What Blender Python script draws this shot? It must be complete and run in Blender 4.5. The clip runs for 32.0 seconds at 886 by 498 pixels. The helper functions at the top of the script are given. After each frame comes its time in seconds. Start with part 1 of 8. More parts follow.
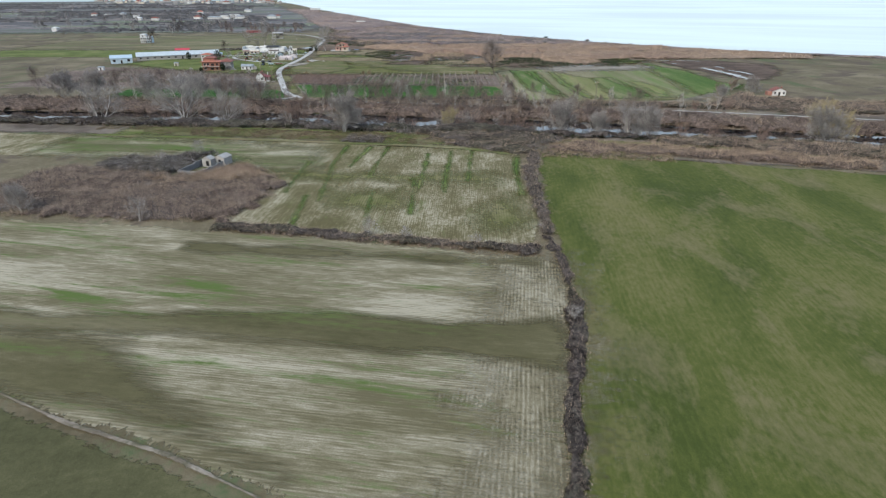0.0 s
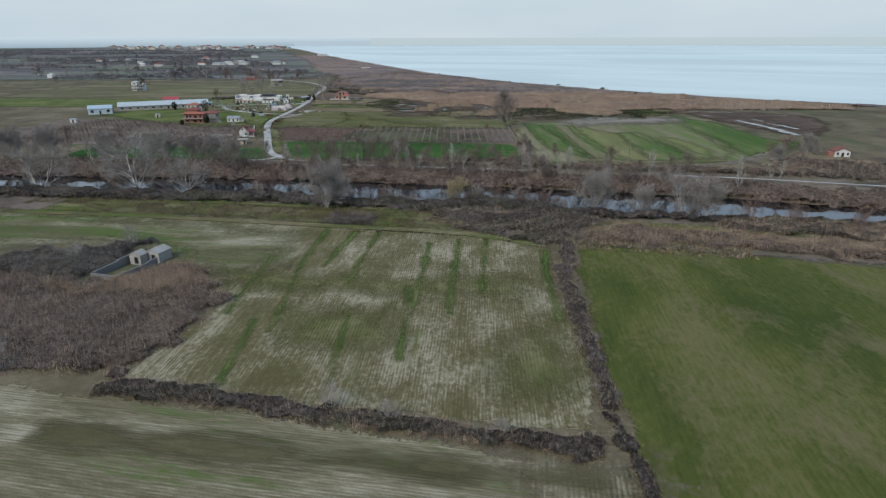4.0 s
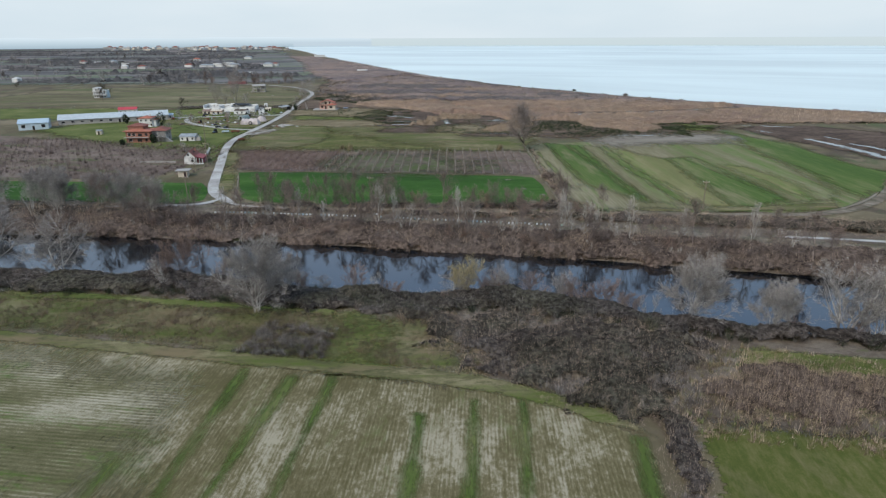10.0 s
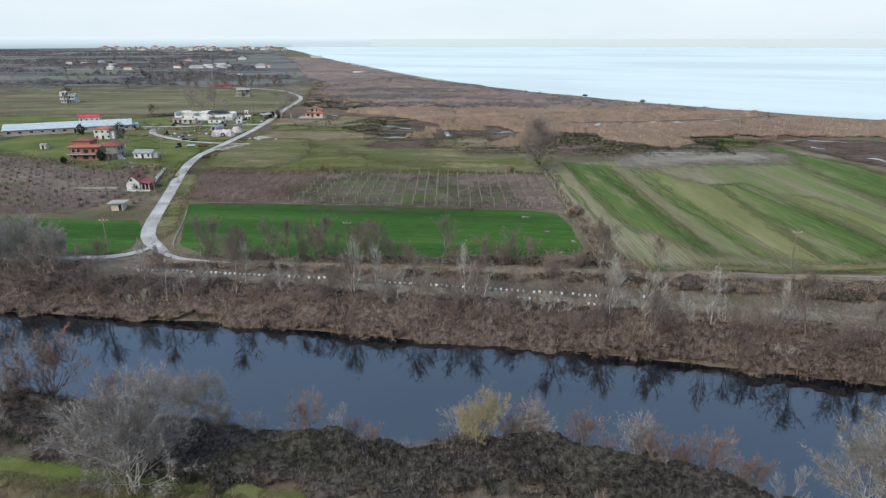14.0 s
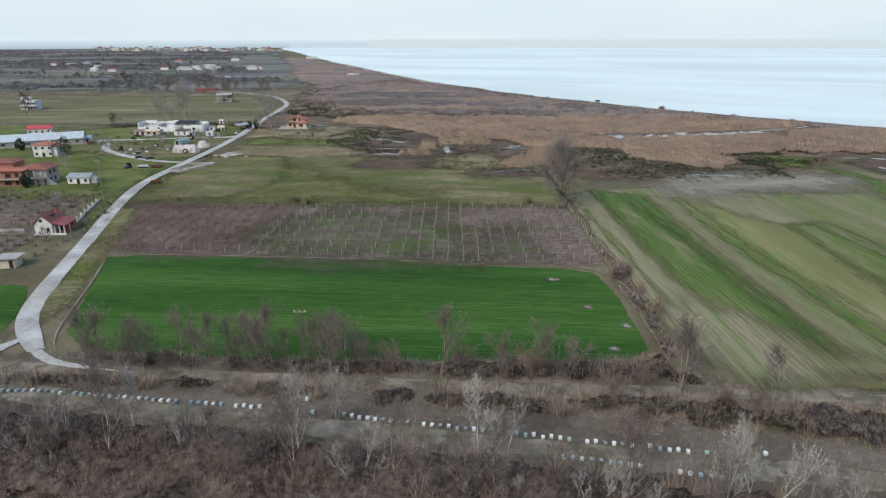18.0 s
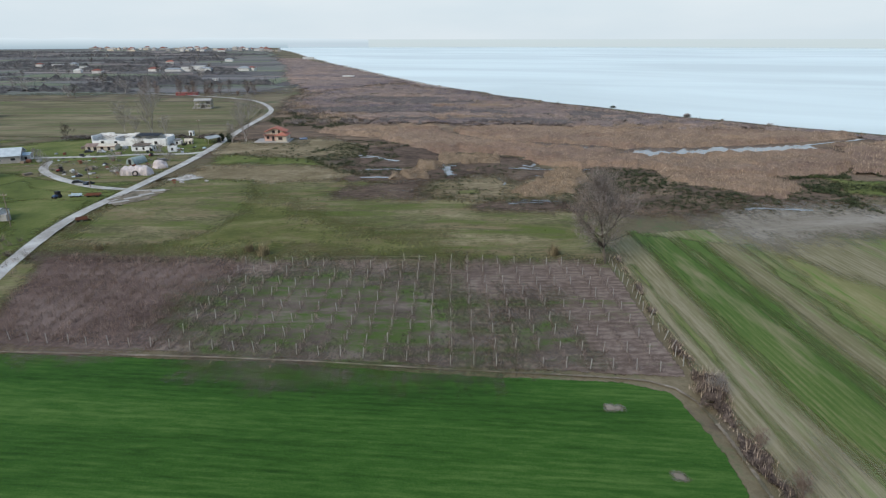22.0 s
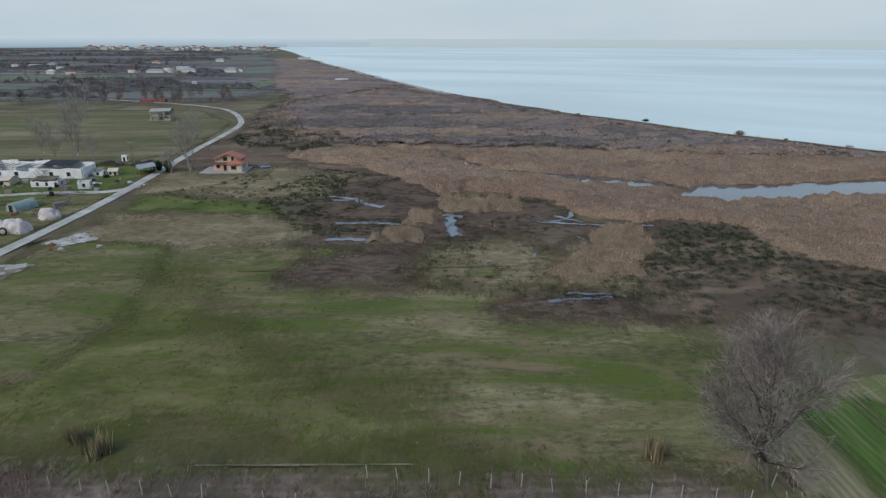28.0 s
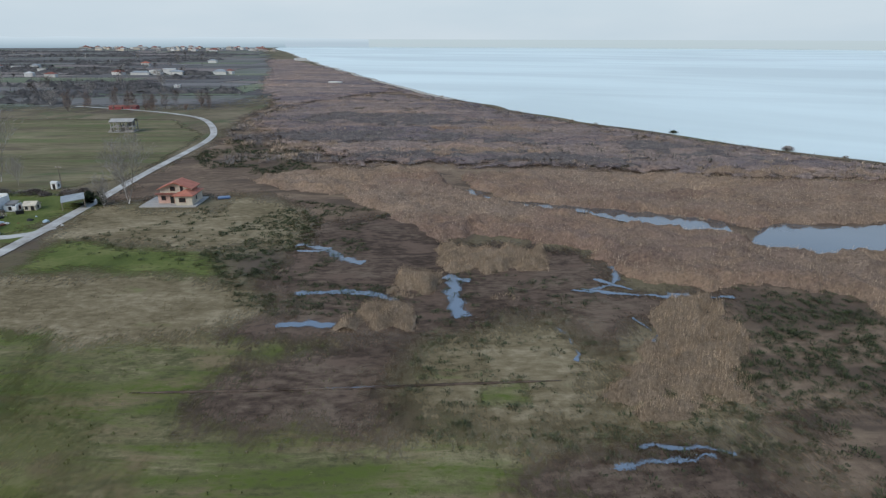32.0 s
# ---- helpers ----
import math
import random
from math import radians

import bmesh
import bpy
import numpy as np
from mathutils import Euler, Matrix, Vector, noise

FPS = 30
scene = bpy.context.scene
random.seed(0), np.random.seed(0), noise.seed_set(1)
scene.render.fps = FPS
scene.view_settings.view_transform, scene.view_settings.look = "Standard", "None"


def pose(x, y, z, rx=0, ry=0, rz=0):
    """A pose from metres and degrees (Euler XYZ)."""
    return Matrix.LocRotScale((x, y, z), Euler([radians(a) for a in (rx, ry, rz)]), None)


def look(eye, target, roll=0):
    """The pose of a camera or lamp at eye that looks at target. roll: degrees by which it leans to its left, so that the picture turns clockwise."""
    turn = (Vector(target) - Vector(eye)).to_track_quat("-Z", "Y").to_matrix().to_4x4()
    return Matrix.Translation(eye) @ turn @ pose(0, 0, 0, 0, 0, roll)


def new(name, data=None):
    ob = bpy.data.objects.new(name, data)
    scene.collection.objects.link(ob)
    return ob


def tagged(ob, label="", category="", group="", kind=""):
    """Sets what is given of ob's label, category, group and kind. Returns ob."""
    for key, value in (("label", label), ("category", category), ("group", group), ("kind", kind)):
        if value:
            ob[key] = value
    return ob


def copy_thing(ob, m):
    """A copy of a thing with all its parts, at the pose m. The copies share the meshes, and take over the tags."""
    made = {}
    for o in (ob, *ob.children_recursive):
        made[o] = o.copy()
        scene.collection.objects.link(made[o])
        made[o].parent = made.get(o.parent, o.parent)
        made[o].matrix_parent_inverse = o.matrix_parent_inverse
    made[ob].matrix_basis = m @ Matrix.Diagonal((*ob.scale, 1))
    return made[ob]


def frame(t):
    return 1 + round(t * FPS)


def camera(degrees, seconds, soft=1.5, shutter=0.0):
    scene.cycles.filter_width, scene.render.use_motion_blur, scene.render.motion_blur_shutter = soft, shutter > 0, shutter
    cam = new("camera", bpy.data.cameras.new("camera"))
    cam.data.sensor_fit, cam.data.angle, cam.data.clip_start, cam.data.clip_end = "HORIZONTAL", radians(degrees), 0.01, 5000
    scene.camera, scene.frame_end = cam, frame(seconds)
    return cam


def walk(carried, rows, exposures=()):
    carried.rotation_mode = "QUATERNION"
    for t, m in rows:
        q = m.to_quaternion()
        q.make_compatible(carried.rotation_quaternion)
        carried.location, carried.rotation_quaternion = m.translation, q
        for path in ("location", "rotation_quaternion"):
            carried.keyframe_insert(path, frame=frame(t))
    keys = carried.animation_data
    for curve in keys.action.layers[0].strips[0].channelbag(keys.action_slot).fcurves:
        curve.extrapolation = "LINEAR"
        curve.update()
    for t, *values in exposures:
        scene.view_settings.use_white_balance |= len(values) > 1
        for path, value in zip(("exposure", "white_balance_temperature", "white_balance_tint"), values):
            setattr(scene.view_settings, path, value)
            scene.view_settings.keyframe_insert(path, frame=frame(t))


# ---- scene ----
cam = camera(72.46, 32.0, soft=1.25, shutter=0.2)
PLAN = 1.38  # metres to one unit of the plan
METRES, EYE, TILT, LEAN, TURN = 320.0 * PLAN, 40.25 * PLAN, 0.0, 0.0, 0.0
PITCH, YAW = -1.02, -0.185
ROWS = [
    (0.0, 0.0, 0.0, 0.0, -0.05, -22.05, 0.13),
    (0.5, 0.0001, 0.0158, -0.0002, -0.06, -22.03, 0.12),
    (1.0, 0.0003, 0.032, -0.0001, -0.07, -21.05, 0.11),
    (1.5, 0.0005, 0.0481, -0.0001, -0.06, -20.01, 0.09),
    (2.0, 0.0007, 0.0643, -0.0, -0.08, -18.91, 0.11),
    (2.5, 0.0008, 0.0803, 0.0003, -0.08, -18.23, 0.11),
    (3.0, 0.0011, 0.0959, 0.0002, -0.07, -18.24, 0.15),
    (3.5, 0.0012, 0.1119, 0.0004, 0.26, -18.23, 0.14),
    (5.5, 0.0013, 0.1771, 0.0, 0.96, -18.26, 0.24),
    (6.0, 0.0012, 0.193, 0.0003, 0.94, -18.26, 0.25),
    (6.5, 0.0011, 0.2084, 0.0002, 0.93, -18.23, 0.26),
    (7.0, 0.0009, 0.2238, 0.0002, 0.9, -18.22, 0.26),
    (7.5, 0.0008, 0.2393, -0.0, 0.86, -18.22, 0.25),
    (8.0, 0.0006, 0.2546, 0.0001, 0.85, -18.22, 0.23),
    (8.5, 0.0004, 0.2705, -0.0001, 0.83, -18.22, 0.24),
    (9.0, 0.0002, 0.2862, -0.0001, 0.8, -18.21, 0.23),
    (9.5, -0.0001, 0.3025, -0.0003, 0.79, -18.21, 0.22),
    (10.0, -0.0002, 0.3188, -0.0005, 0.78, -18.21, 0.21),
    (10.5, -0.0004, 0.3353, -0.0006, 0.78, -18.2, 0.19),
    (11.0, -0.0007, 0.351, -0.0004, 0.77, -18.22, 0.16),
    (11.5, -0.0009, 0.3667, -0.0009, 0.8, -18.21, 0.14),
    (12.0, -0.0012, 0.3824, -0.0006, 0.79, -18.19, 0.08),
    (12.5, -0.0014, 0.3971, -0.0008, 0.8, -18.17, 0.09),
    (13.0, -0.0016, 0.4123, -0.001, 0.79, -18.15, 0.08),
    (13.5, -0.0019, 0.4274, -0.0011, 0.78, -18.15, 0.07),
    (14.0, -0.0021, 0.4426, -0.0012, 0.78, -18.14, 0.03),
    (14.5, -0.0023, 0.458, -0.0014, 0.78, -18.13, 0.02),
    (16.5, -0.003, 0.52, -0.001, 0.72, -18.17, 0.01),
    (17.0, -0.003, 0.5352, -0.0011, 0.72, -18.16, 0.04),
    (17.5, -0.0032, 0.5505, -0.0011, 0.71, -18.15, 0.05),
    (18.0, -0.0033, 0.5656, -0.0014, 0.72, -18.1, 0.04),
    (18.5, -0.0034, 0.5809, -0.0015, 0.74, -18.12, 0.07),
    (19.0, -0.0035, 0.5962, -0.0019, 0.74, -18.1, 0.07),
    (19.5, -0.0037, 0.6115, -0.0014, 0.75, -18.11, 0.03),
    (20.0, -0.0038, 0.6263, -0.0012, 0.75, -18.12, 0.04),
    (20.5, -0.004, 0.6413, -0.0013, 0.75, -18.1, 0.03),
    (21.0, -0.0042, 0.6563, -0.0011, 0.75, -18.11, 0.05),
    (21.5, -0.0044, 0.6716, -0.0011, 0.75, -18.11, 0.05),
    (22.0, -0.0046, 0.687, -0.001, 0.75, -18.11, 0.05),
    (22.5, -0.0048, 0.7027, -0.0012, 0.76, -18.13, 0.03),
    (23.0, -0.0051, 0.7185, -0.0012, 0.76, -18.11, 0.02),
    (23.5, -0.0053, 0.7344, -0.001, 0.79, -18.1, -0.0),
    (24.0, -0.0055, 0.7499, -0.001, 0.8, -18.1, -0.01),
    (24.5, -0.0056, 0.7658, -0.001, 0.82, -18.11, -0.01),
    (25.0, -0.0059, 0.7817, -0.0011, 0.83, -18.13, -0.02),
    (25.5, -0.0061, 0.7976, -0.0014, 0.84, -18.13, -0.02),
    (27.5, -0.0063, 0.8593, 0.0001, 0.93, -18.16, -0.16),
    (28.0, -0.0065, 0.8749, 0.0, 0.94, -18.14, -0.15),
    (28.5, -0.0067, 0.8905, 0.0, 0.94, -18.16, -0.16),
    (29.0, -0.0069, 0.9064, -0.0003, 0.94, -18.15, -0.14),
    (29.5, -0.0071, 0.9218, -0.0002, 0.94, -18.15, -0.15),
    (30.0, -0.0073, 0.9374, 0.0001, 0.96, -18.15, -0.14),
    (30.5, -0.0075, 0.9528, 0.0002, 0.97, -18.12, -0.14),
    (31.0, -0.0076, 0.9683, 0.0002, 0.98, -18.11, -0.14),
    (31.5, -0.0078, 0.984, 0.0002, 0.98, -18.1, -0.14),
    (32.0, -0.008, 0.9999, 0.0002, 0.98, -18.11, -0.15),
]
walk(cam, [(t, pose(0, 0, EYE, TILT, LEAN, TURN) @ pose(METRES * x, METRES * y, METRES * z, 90 + pitch + PITCH, roll, yaw + YAW)) for t, x, y, z, yaw, pitch, roll in ROWS],
     exposures=[(0, 0.6, 6350, 9), (1, 0.5, 6350, 9), (2, -0.1, 6200, 7), (3, -0.02, 6200, 7), (6, 0.06, 6250, 7), (9, 0.2, 6300, 8), (13, 0.47, 6420, 9), (17, 0.42, 6420, 9), (19, 0.34, 6420, 9), (23, 0.17, 6350, 9), (25, -0.14, 6200, 8), (28, -0.1, 6150, 7), (32, 0.05, 6150, 8)])

from mathutils.geometry import tessellate_polygon

# ---- world and light ----
world = bpy.data.worlds.new("overcast_sky")
scene.world = world
world.use_nodes = True
wn, wl = world.node_tree.nodes, world.node_tree.links
sky = wn.new("ShaderNodeTexSky")
sky.sky_type, sky.sun_disc = "NISHITA", False
sky.sun_elevation, sky.sun_rotation = radians(32), radians(215)
sky.air_density, sky.dust_density = 1.0, 2.5
cloud_co = wn.new("ShaderNodeTexCoord")
cloud_map = wn.new("ShaderNodeMapping")
cloud_map.inputs["Scale"].default_value = (1.2, 1.2, 5.0)
cloud_noise = wn.new("ShaderNodeTexNoise")
cloud_noise.inputs["Scale"].default_value = 1.6
cloud_noise.inputs["Detail"].default_value = 5
cloud_ramp = wn.new("ShaderNodeValToRGB")
cloud_ramp.color_ramp.elements[0].position, cloud_ramp.color_ramp.elements[0].color = 0.35, (6.5, 7.4, 8.0, 1)
cloud_ramp.color_ramp.elements[1].position, cloud_ramp.color_ramp.elements[1].color = 0.65, (7.5, 8.1, 8.5, 1)
sky_mix = wn.new("ShaderNodeMixRGB")
sky_mix.inputs["Fac"].default_value = 0.93
wl.new(cloud_co.outputs["Generated"], cloud_map.inputs["Vector"])
wl.new(cloud_map.outputs["Vector"], cloud_noise.inputs["Vector"])
wl.new(cloud_noise.outputs["Fac"], cloud_ramp.inputs["Fac"])
high = wn.new("ShaderNodeSeparateXYZ")
high_ramp = wn.new("ShaderNodeValToRGB")
high_ramp.color_ramp.elements[0].position, high_ramp.color_ramp.elements[0].color = 0.12, (1, 1, 1, 1)
high_ramp.color_ramp.elements[1].position, high_ramp.color_ramp.elements[1].color = 0.42, (0.54, 0.73, 1.06, 1)
tint = wn.new("ShaderNodeMixRGB")
tint.blend_type = "MULTIPLY"
tint.inputs["Fac"].default_value = 1.0
wl.new(cloud_co.outputs["Generated"], high.inputs["Vector"])
wl.new(high.outputs["Z"], high_ramp.inputs["Fac"])
wl.new(cloud_ramp.outputs["Color"], tint.inputs["Color1"])
wl.new(high_ramp.outputs["Color"], tint.inputs["Color2"])
wl.new(sky.outputs["Color"], sky_mix.inputs["Color1"])
wl.new(tint.outputs["Color"], sky_mix.inputs["Color2"])
wl.new(sky_mix.outputs["Color"], wn["Background"].inputs["Color"])
wn["Background"].inputs["Strength"].default_value = 0.09
sun = new("sun", bpy.data.lights.new("sun", "SUN"))
sun.data.energy, sun.data.angle, sun.data.color = 2.5, radians(30), (1.0, 0.94, 0.84)
sun.matrix_world = look((-60, -80, 80), (0, 0, 0))


# ---- materials ----
def col(r, g, b, k=1.0):
    """A base colour from a paint chart's 0 to 255 values."""
    m = 0.3 * r + 0.55 * g + 0.15 * b
    r, g, b = m + (r - m) * 0.95, m + (g - m) * 0.95, m + (b - m) * 0.95
    return tuple(min(1.0, k * ((v / 255 + 0.055) / 1.055) ** 2.4 if v > 10 else k * v / 3295) for v in (r, g, b)) + (1,)


class Mat:
    """A small builder of node materials."""

    def __init__(self, name):
        self.m = bpy.data.materials.new(name)
        self.m.use_nodes = True
        self.n, self.l = self.m.node_tree.nodes, self.m.node_tree.links
        self.b = self.n["Principled BSDF"]

    def link(self, value, socket):
        if isinstance(value, bpy.types.NodeSocket):
            self.l.new(value, socket)
        else:
            socket.default_value = value

    def at(self, scale=(1, 1, 1), turn=0.0):
        if "Geometry" not in self.n:
            self.n.new("ShaderNodeNewGeometry")
        m = self.n.new("ShaderNodeMapping")
        m.vector_type = "POINT"
        m.inputs["Rotation"].default_value = (0, 0, radians(turn))
        m.inputs["Scale"].default_value = scale
        r = self.n.new("ShaderNodeMapping")
        r.inputs["Rotation"].default_value = (0, 0, radians(turn))
        r.inputs["Scale"].default_value = (1 / PLAN, 1 / PLAN, 1 / PLAN)
        m.inputs["Rotation"].default_value = (0, 0, 0)
        self.l.new(self.n["Geometry"].outputs["Position"], r.inputs["Vector"])
        self.l.new(r.outputs["Vector"], m.inputs["Vector"])
        return m.outputs["Vector"]

    def noise(self, vec, scale, detail=4.0, rough=0.55, warp=0.0):
        t = self.n.new("ShaderNodeTexNoise")
        self.l.new(vec, t.inputs["Vector"])
        t.inputs["Scale"].default_value, t.inputs["Detail"].default_value = scale, detail
        t.inputs["Roughness"].default_value, t.inputs["Distortion"].default_value = rough, warp
        return t.outputs["Fac"]

    def ramp(self, fac, *stops):
        r = self.n.new("ShaderNodeValToRGB")
        e = r.color_ramp.elements
        while len(e) < len(stops):
            e.new(0.5)
        for el, (p, c) in zip(e, stops):
            el.position, el.color = p, c if isinstance(c, tuple) else (c, c, c, 1)
        self.link(fac, r.inputs["Fac"])
        return r.outputs["Color"]

    def mix(self, fac, a, b, how="MIX"):
        x = self.n.new("ShaderNodeMixRGB")
        x.blend_type = how
        for v, s in ((fac, "Fac"), (a, "Color1"), (b, "Color2")):
            self.link(v, x.inputs[s])
        return x.outputs["Color"]

    def calc(self, op, a, b=0.0):
        x = self.n.new("ShaderNodeMath")
        x.operation = op
        self.link(a, x.inputs[0]), self.link(b, x.inputs[1])
        return x.outputs["Value"]

    def attr(self, name):
        a = self.n.new("ShaderNodeAttribute")
        a.attribute_name = name
        return a.outputs["Fac"]

    def island(self):
        if "Geometry" not in self.n:
            self.n.new("ShaderNodeNewGeometry")
        return self.n["Geometry"].outputs["Random Per Island"]

    def each(self):
        return self.n.new("ShaderNodeObjectInfo").outputs["Random"]

    def done(self, color, rough=0.9, spec=0.2, height=None, bump=0.5, dist=0.1, metal=0.0, cut=None, ior=None):
        b = self.b
        self.link(color, b.inputs["Base Color"])
        self.link(rough, b.inputs["Roughness"])
        b.inputs["Specular IOR Level"].default_value = spec
        b.inputs["Metallic"].default_value = metal
        if ior:
            b.inputs["IOR"].default_value = ior
        if height is not None:
            u = self.n.new("ShaderNodeBump")
            u.inputs["Strength"].default_value, u.inputs["Distance"].default_value = bump, dist * PLAN
            self.l.new(height, u.inputs["Height"])
            self.l.new(u.outputs["Normal"], b.inputs["Normal"])
        if cut is not None:
            t, x = self.n.new("ShaderNodeBsdfTransparent"), self.n.new("ShaderNodeMixShader")
            self.l.new(cut, x.inputs["Fac"])
            self.l.new(t.outputs["BSDF"], x.inputs[1]), self.l.new(b.outputs["BSDF"], x.inputs[2])
            self.l.new(x.outputs["Shader"], self.n["Material Output"].inputs["Surface"])
        return self.m

    def ragged(self, scale=0.5, fray=(0.5, 1, 1), turn=0.0, soft=0.05):
        """A worn, patchy border from the sheet's own edge weight."""
        n = self.calc("ADD", self.calc("MULTIPLY", self.noise(self.at(fray, turn), scale * 0.35, 4, 0.6), 0.5), self.calc("MULTIPLY", self.noise(self.at(fray, turn), scale * 3, 5, 0.7), 0.5))
        v = self.calc("ADD", self.attr("edge"), self.calc("MULTIPLY", self.calc("SUBTRACT", n, 0.5), 2.2))
        return self.ramp(v, (0.5 - soft, 0.0), (0.5 + soft, 1.0))


def earth(name, low, mid, high, patch=0.06, grain=1.6, turn=0.0, stretch=1.0, rowed=0.0, row=0.9, green=None, greens=(0.52, 0.66),
          ragged=True, stripes=0.0, strip=0.07, third=None, thirds=(0.55, 0.68), line=0.0, gain=0.30, drill=0.0, drills=0.5, fray=(0.5, 1, 1), soft=0.05):
    """Ground cover: three tones in patches and grain, rows along one way, patches of green and of a third tone."""
    s = Mat(name)
    p, w = s.at(turn=turn), s.at((1, 1 / stretch, 1), turn)
    big, fine, tiny = s.noise(w, patch, 6, 0.6, 0.4), s.noise(w, grain, 6, 0.7), s.noise(p, 7.0, 3, 0.7)
    v = s.calc("ADD", s.calc("MULTIPLY", big, 0.62), s.calc("ADD", s.calc("ADD", s.calc("MULTIPLY", s.calc("SUBTRACT", fine, 0.5), gain), 0.15), s.calc("MULTIPLY", tiny, 0.22)))
    v = s.calc("ADD", s.calc("MULTIPLY", s.calc("SUBTRACT", v, 0.57), 1.9), 0.52)
    if rowed:
        q = s.noise(s.at((1, 0.06, 1), turn), 1.0 / row, 4, 0.75)
        v = s.calc("ADD", v, s.calc("MULTIPLY", s.calc("SUBTRACT", q, 0.5), rowed * 4))
    if stripes:
        q = s.noise(s.at((1, 0.02, 1), turn), strip, 4, 0.65)
        v = s.calc("ADD", v, s.calc("MULTIPLY", s.calc("SUBTRACT", q, 0.5), stripes))
    if drill:
        t = s.n.new("ShaderNodeTexWave")
        t.bands_direction = "X"
        t.inputs["Scale"].default_value, t.inputs["Distortion"].default_value = 0.314 / drill, 2.2
        t.inputs["Detail"].default_value, t.inputs["Detail Scale"].default_value = 2.0, 0.6
        s.l.new(s.at((1, 0.35, 1), turn), t.inputs["Vector"])
        q = s.calc("MULTIPLY", s.calc("SUBTRACT", t.outputs["Fac"], 0.5), s.ramp(s.noise(p, 0.16, 4, 0.6), (0.35, 0.15), (0.6, 1.0)))
        v = s.calc("ADD", v, s.calc("MULTIPLY", q, drills))
    c = s.ramp(v, (0.30, low), (0.52, mid), (0.74, high))
    if third:
        c = s.mix(s.ramp(s.calc("ADD", s.noise(w, patch * 1.7, 5, 0.6, 0.8), s.calc("MULTIPLY", s.calc("SUBTRACT", fine, 0.5), 0.35)),
                         (thirds[0], 0.0), (thirds[1], 1.0)), c, third)
    if green:
        q = s.noise(s.at((1, 1 / (stretch * 2.5), 1), turn + 3), patch * 2.1, 5, 0.65, 0.5)
        q = s.calc("ADD", q, s.calc("MULTIPLY", s.calc("SUBTRACT", fine, 0.5), 0.5))
        c = s.mix(s.ramp(q, (greens[0], 0.0), (greens[1], 1.0)), c, green)
    if line:
        t = s.n.new("ShaderNodeTexWave")
        t.bands_direction = "X"
        t.inputs["Scale"].default_value, t.inputs["Distortion"].default_value = 0.314 / line, 0.5
        s.l.new(p, t.inputs["Vector"])
        q = s.calc("MULTIPLY", s.ramp(t.outputs["Fac"], (0.9, 0.0), (1.0, 1.0)), s.ramp(fine, (0.4, 0.0), (0.62, 1.0)))
        c = s.mix(q, c, green or high)
    h = s.calc("ADD", fine, s.calc("MULTIPLY", tiny, 0.6))
    return s.done(c, 0.95, 0.1, h, 0.6, 0.12, cut=s.ragged(0.5, fray, turn, soft) if ragged else None)


m_ground = earth("rough_pasture", col(82, 73, 53), col(103, 92, 70), col(126, 113, 90), 0.03, 0.8, green=col(82, 88, 58), greens=(0.54, 0.66), ragged=False,
                 third=col(86, 74, 62), thirds=(0.52, 0.62))
m_stubble = earth("stubble_with_green_strips", col(96, 88, 62), col(120, 110, 85), col(160, 149, 125), 0.16, 1.8, 100, 5.0, 0.2, 0.3,
                  green=col(82, 95, 46), greens=(0.54, 0.68), stripes=0.22, strip=0.3, drill=0.42, drills=0.14)
m_stubble_far = earth("stubble_in_rows", col(88, 80, 51), col(110, 100, 71), col(154, 143, 118), 0.13, 1.6, 3, 1.5, 0.18, 0.36,
                      green=col(88, 92, 48), greens=(0.57, 0.76), drill=0.42, drills=0.12, gain=0.5)
m_stubble_head = earth("stubble_headland", col(90, 81, 58), col(122, 111, 86), col(160, 149, 125), 0.09, 1.8, 8, 2.5, 0.14, 0.32, drill=0.5, drills=0.18, soft=0.3)
m_stubble_cross = earth("stubble_rowed_across", col(82, 79, 50), col(108, 101, 72), col(162, 152, 128), 0.09, 2.0, 97, 3.0, 0.06, 0.32, green=col(80, 95, 42), greens=(0.5, 0.62), stripes=0.5, strip=0.2, drill=0.55, drills=0.2, soft=0.4)
m_stubble_dull = earth("weathered_stubble", col(74, 69, 43), col(89, 82, 55), col(110, 101, 75), 0.08, 1.4, 98, 4.0, fray=(1, 0.12, 1), green=col(84, 92, 48), greens=(0.58, 0.72), soft=0.4)
m_shoots = earth("green_shoots_in_stubble", col(82, 82, 44), col(98, 95, 56), col(124, 115, 82), 0.2, 1.4, 3, 2.0, drill=0.5, drills=0.25, fray=(1, 0.5, 1), soft=0.45)
m_green_line = earth("line_of_shoots", col(66, 80, 34), col(82, 94, 44), col(108, 106, 66), 0.3, 1.6, 3, 3.0, fray=(1, 0.22, 1), soft=0.4)
m_winter_green = earth("sparse_winter_wheat", col(62, 70, 28), col(80, 84, 37), col(104, 98, 58), 0.06, 1.2, 6, 2.2, 0.08, 0.5,
                       third=col(114, 102, 72), thirds=(0.50, 0.82), stripes=0.25, drill=0.8, drills=0.06)
m_pasture = earth("tan_pasture", col(82, 77, 52), col(106, 97, 70), col(132, 120, 92), 0.04, 0.5, 85, 4.0, green=col(84, 92, 52), greens=(0.5, 0.68), third=col(92, 80, 64), thirds=(0.52, 0.66), gain=0.55, soft=0.2)
m_olive = earth("thin_grass", col(66, 64, 40), col(80, 77, 50), col(98, 93, 64), 0.06, 0.9)
m_wheat = earth("dense_green_wheat", col(34, 61, 18), col(50, 82, 27), col(76, 101, 44), 0.05, 1.6, 94.6, 6.0, 0.12, 0.7, stripes=0.6, strip=0.16, drill=1.0, drills=0.07)
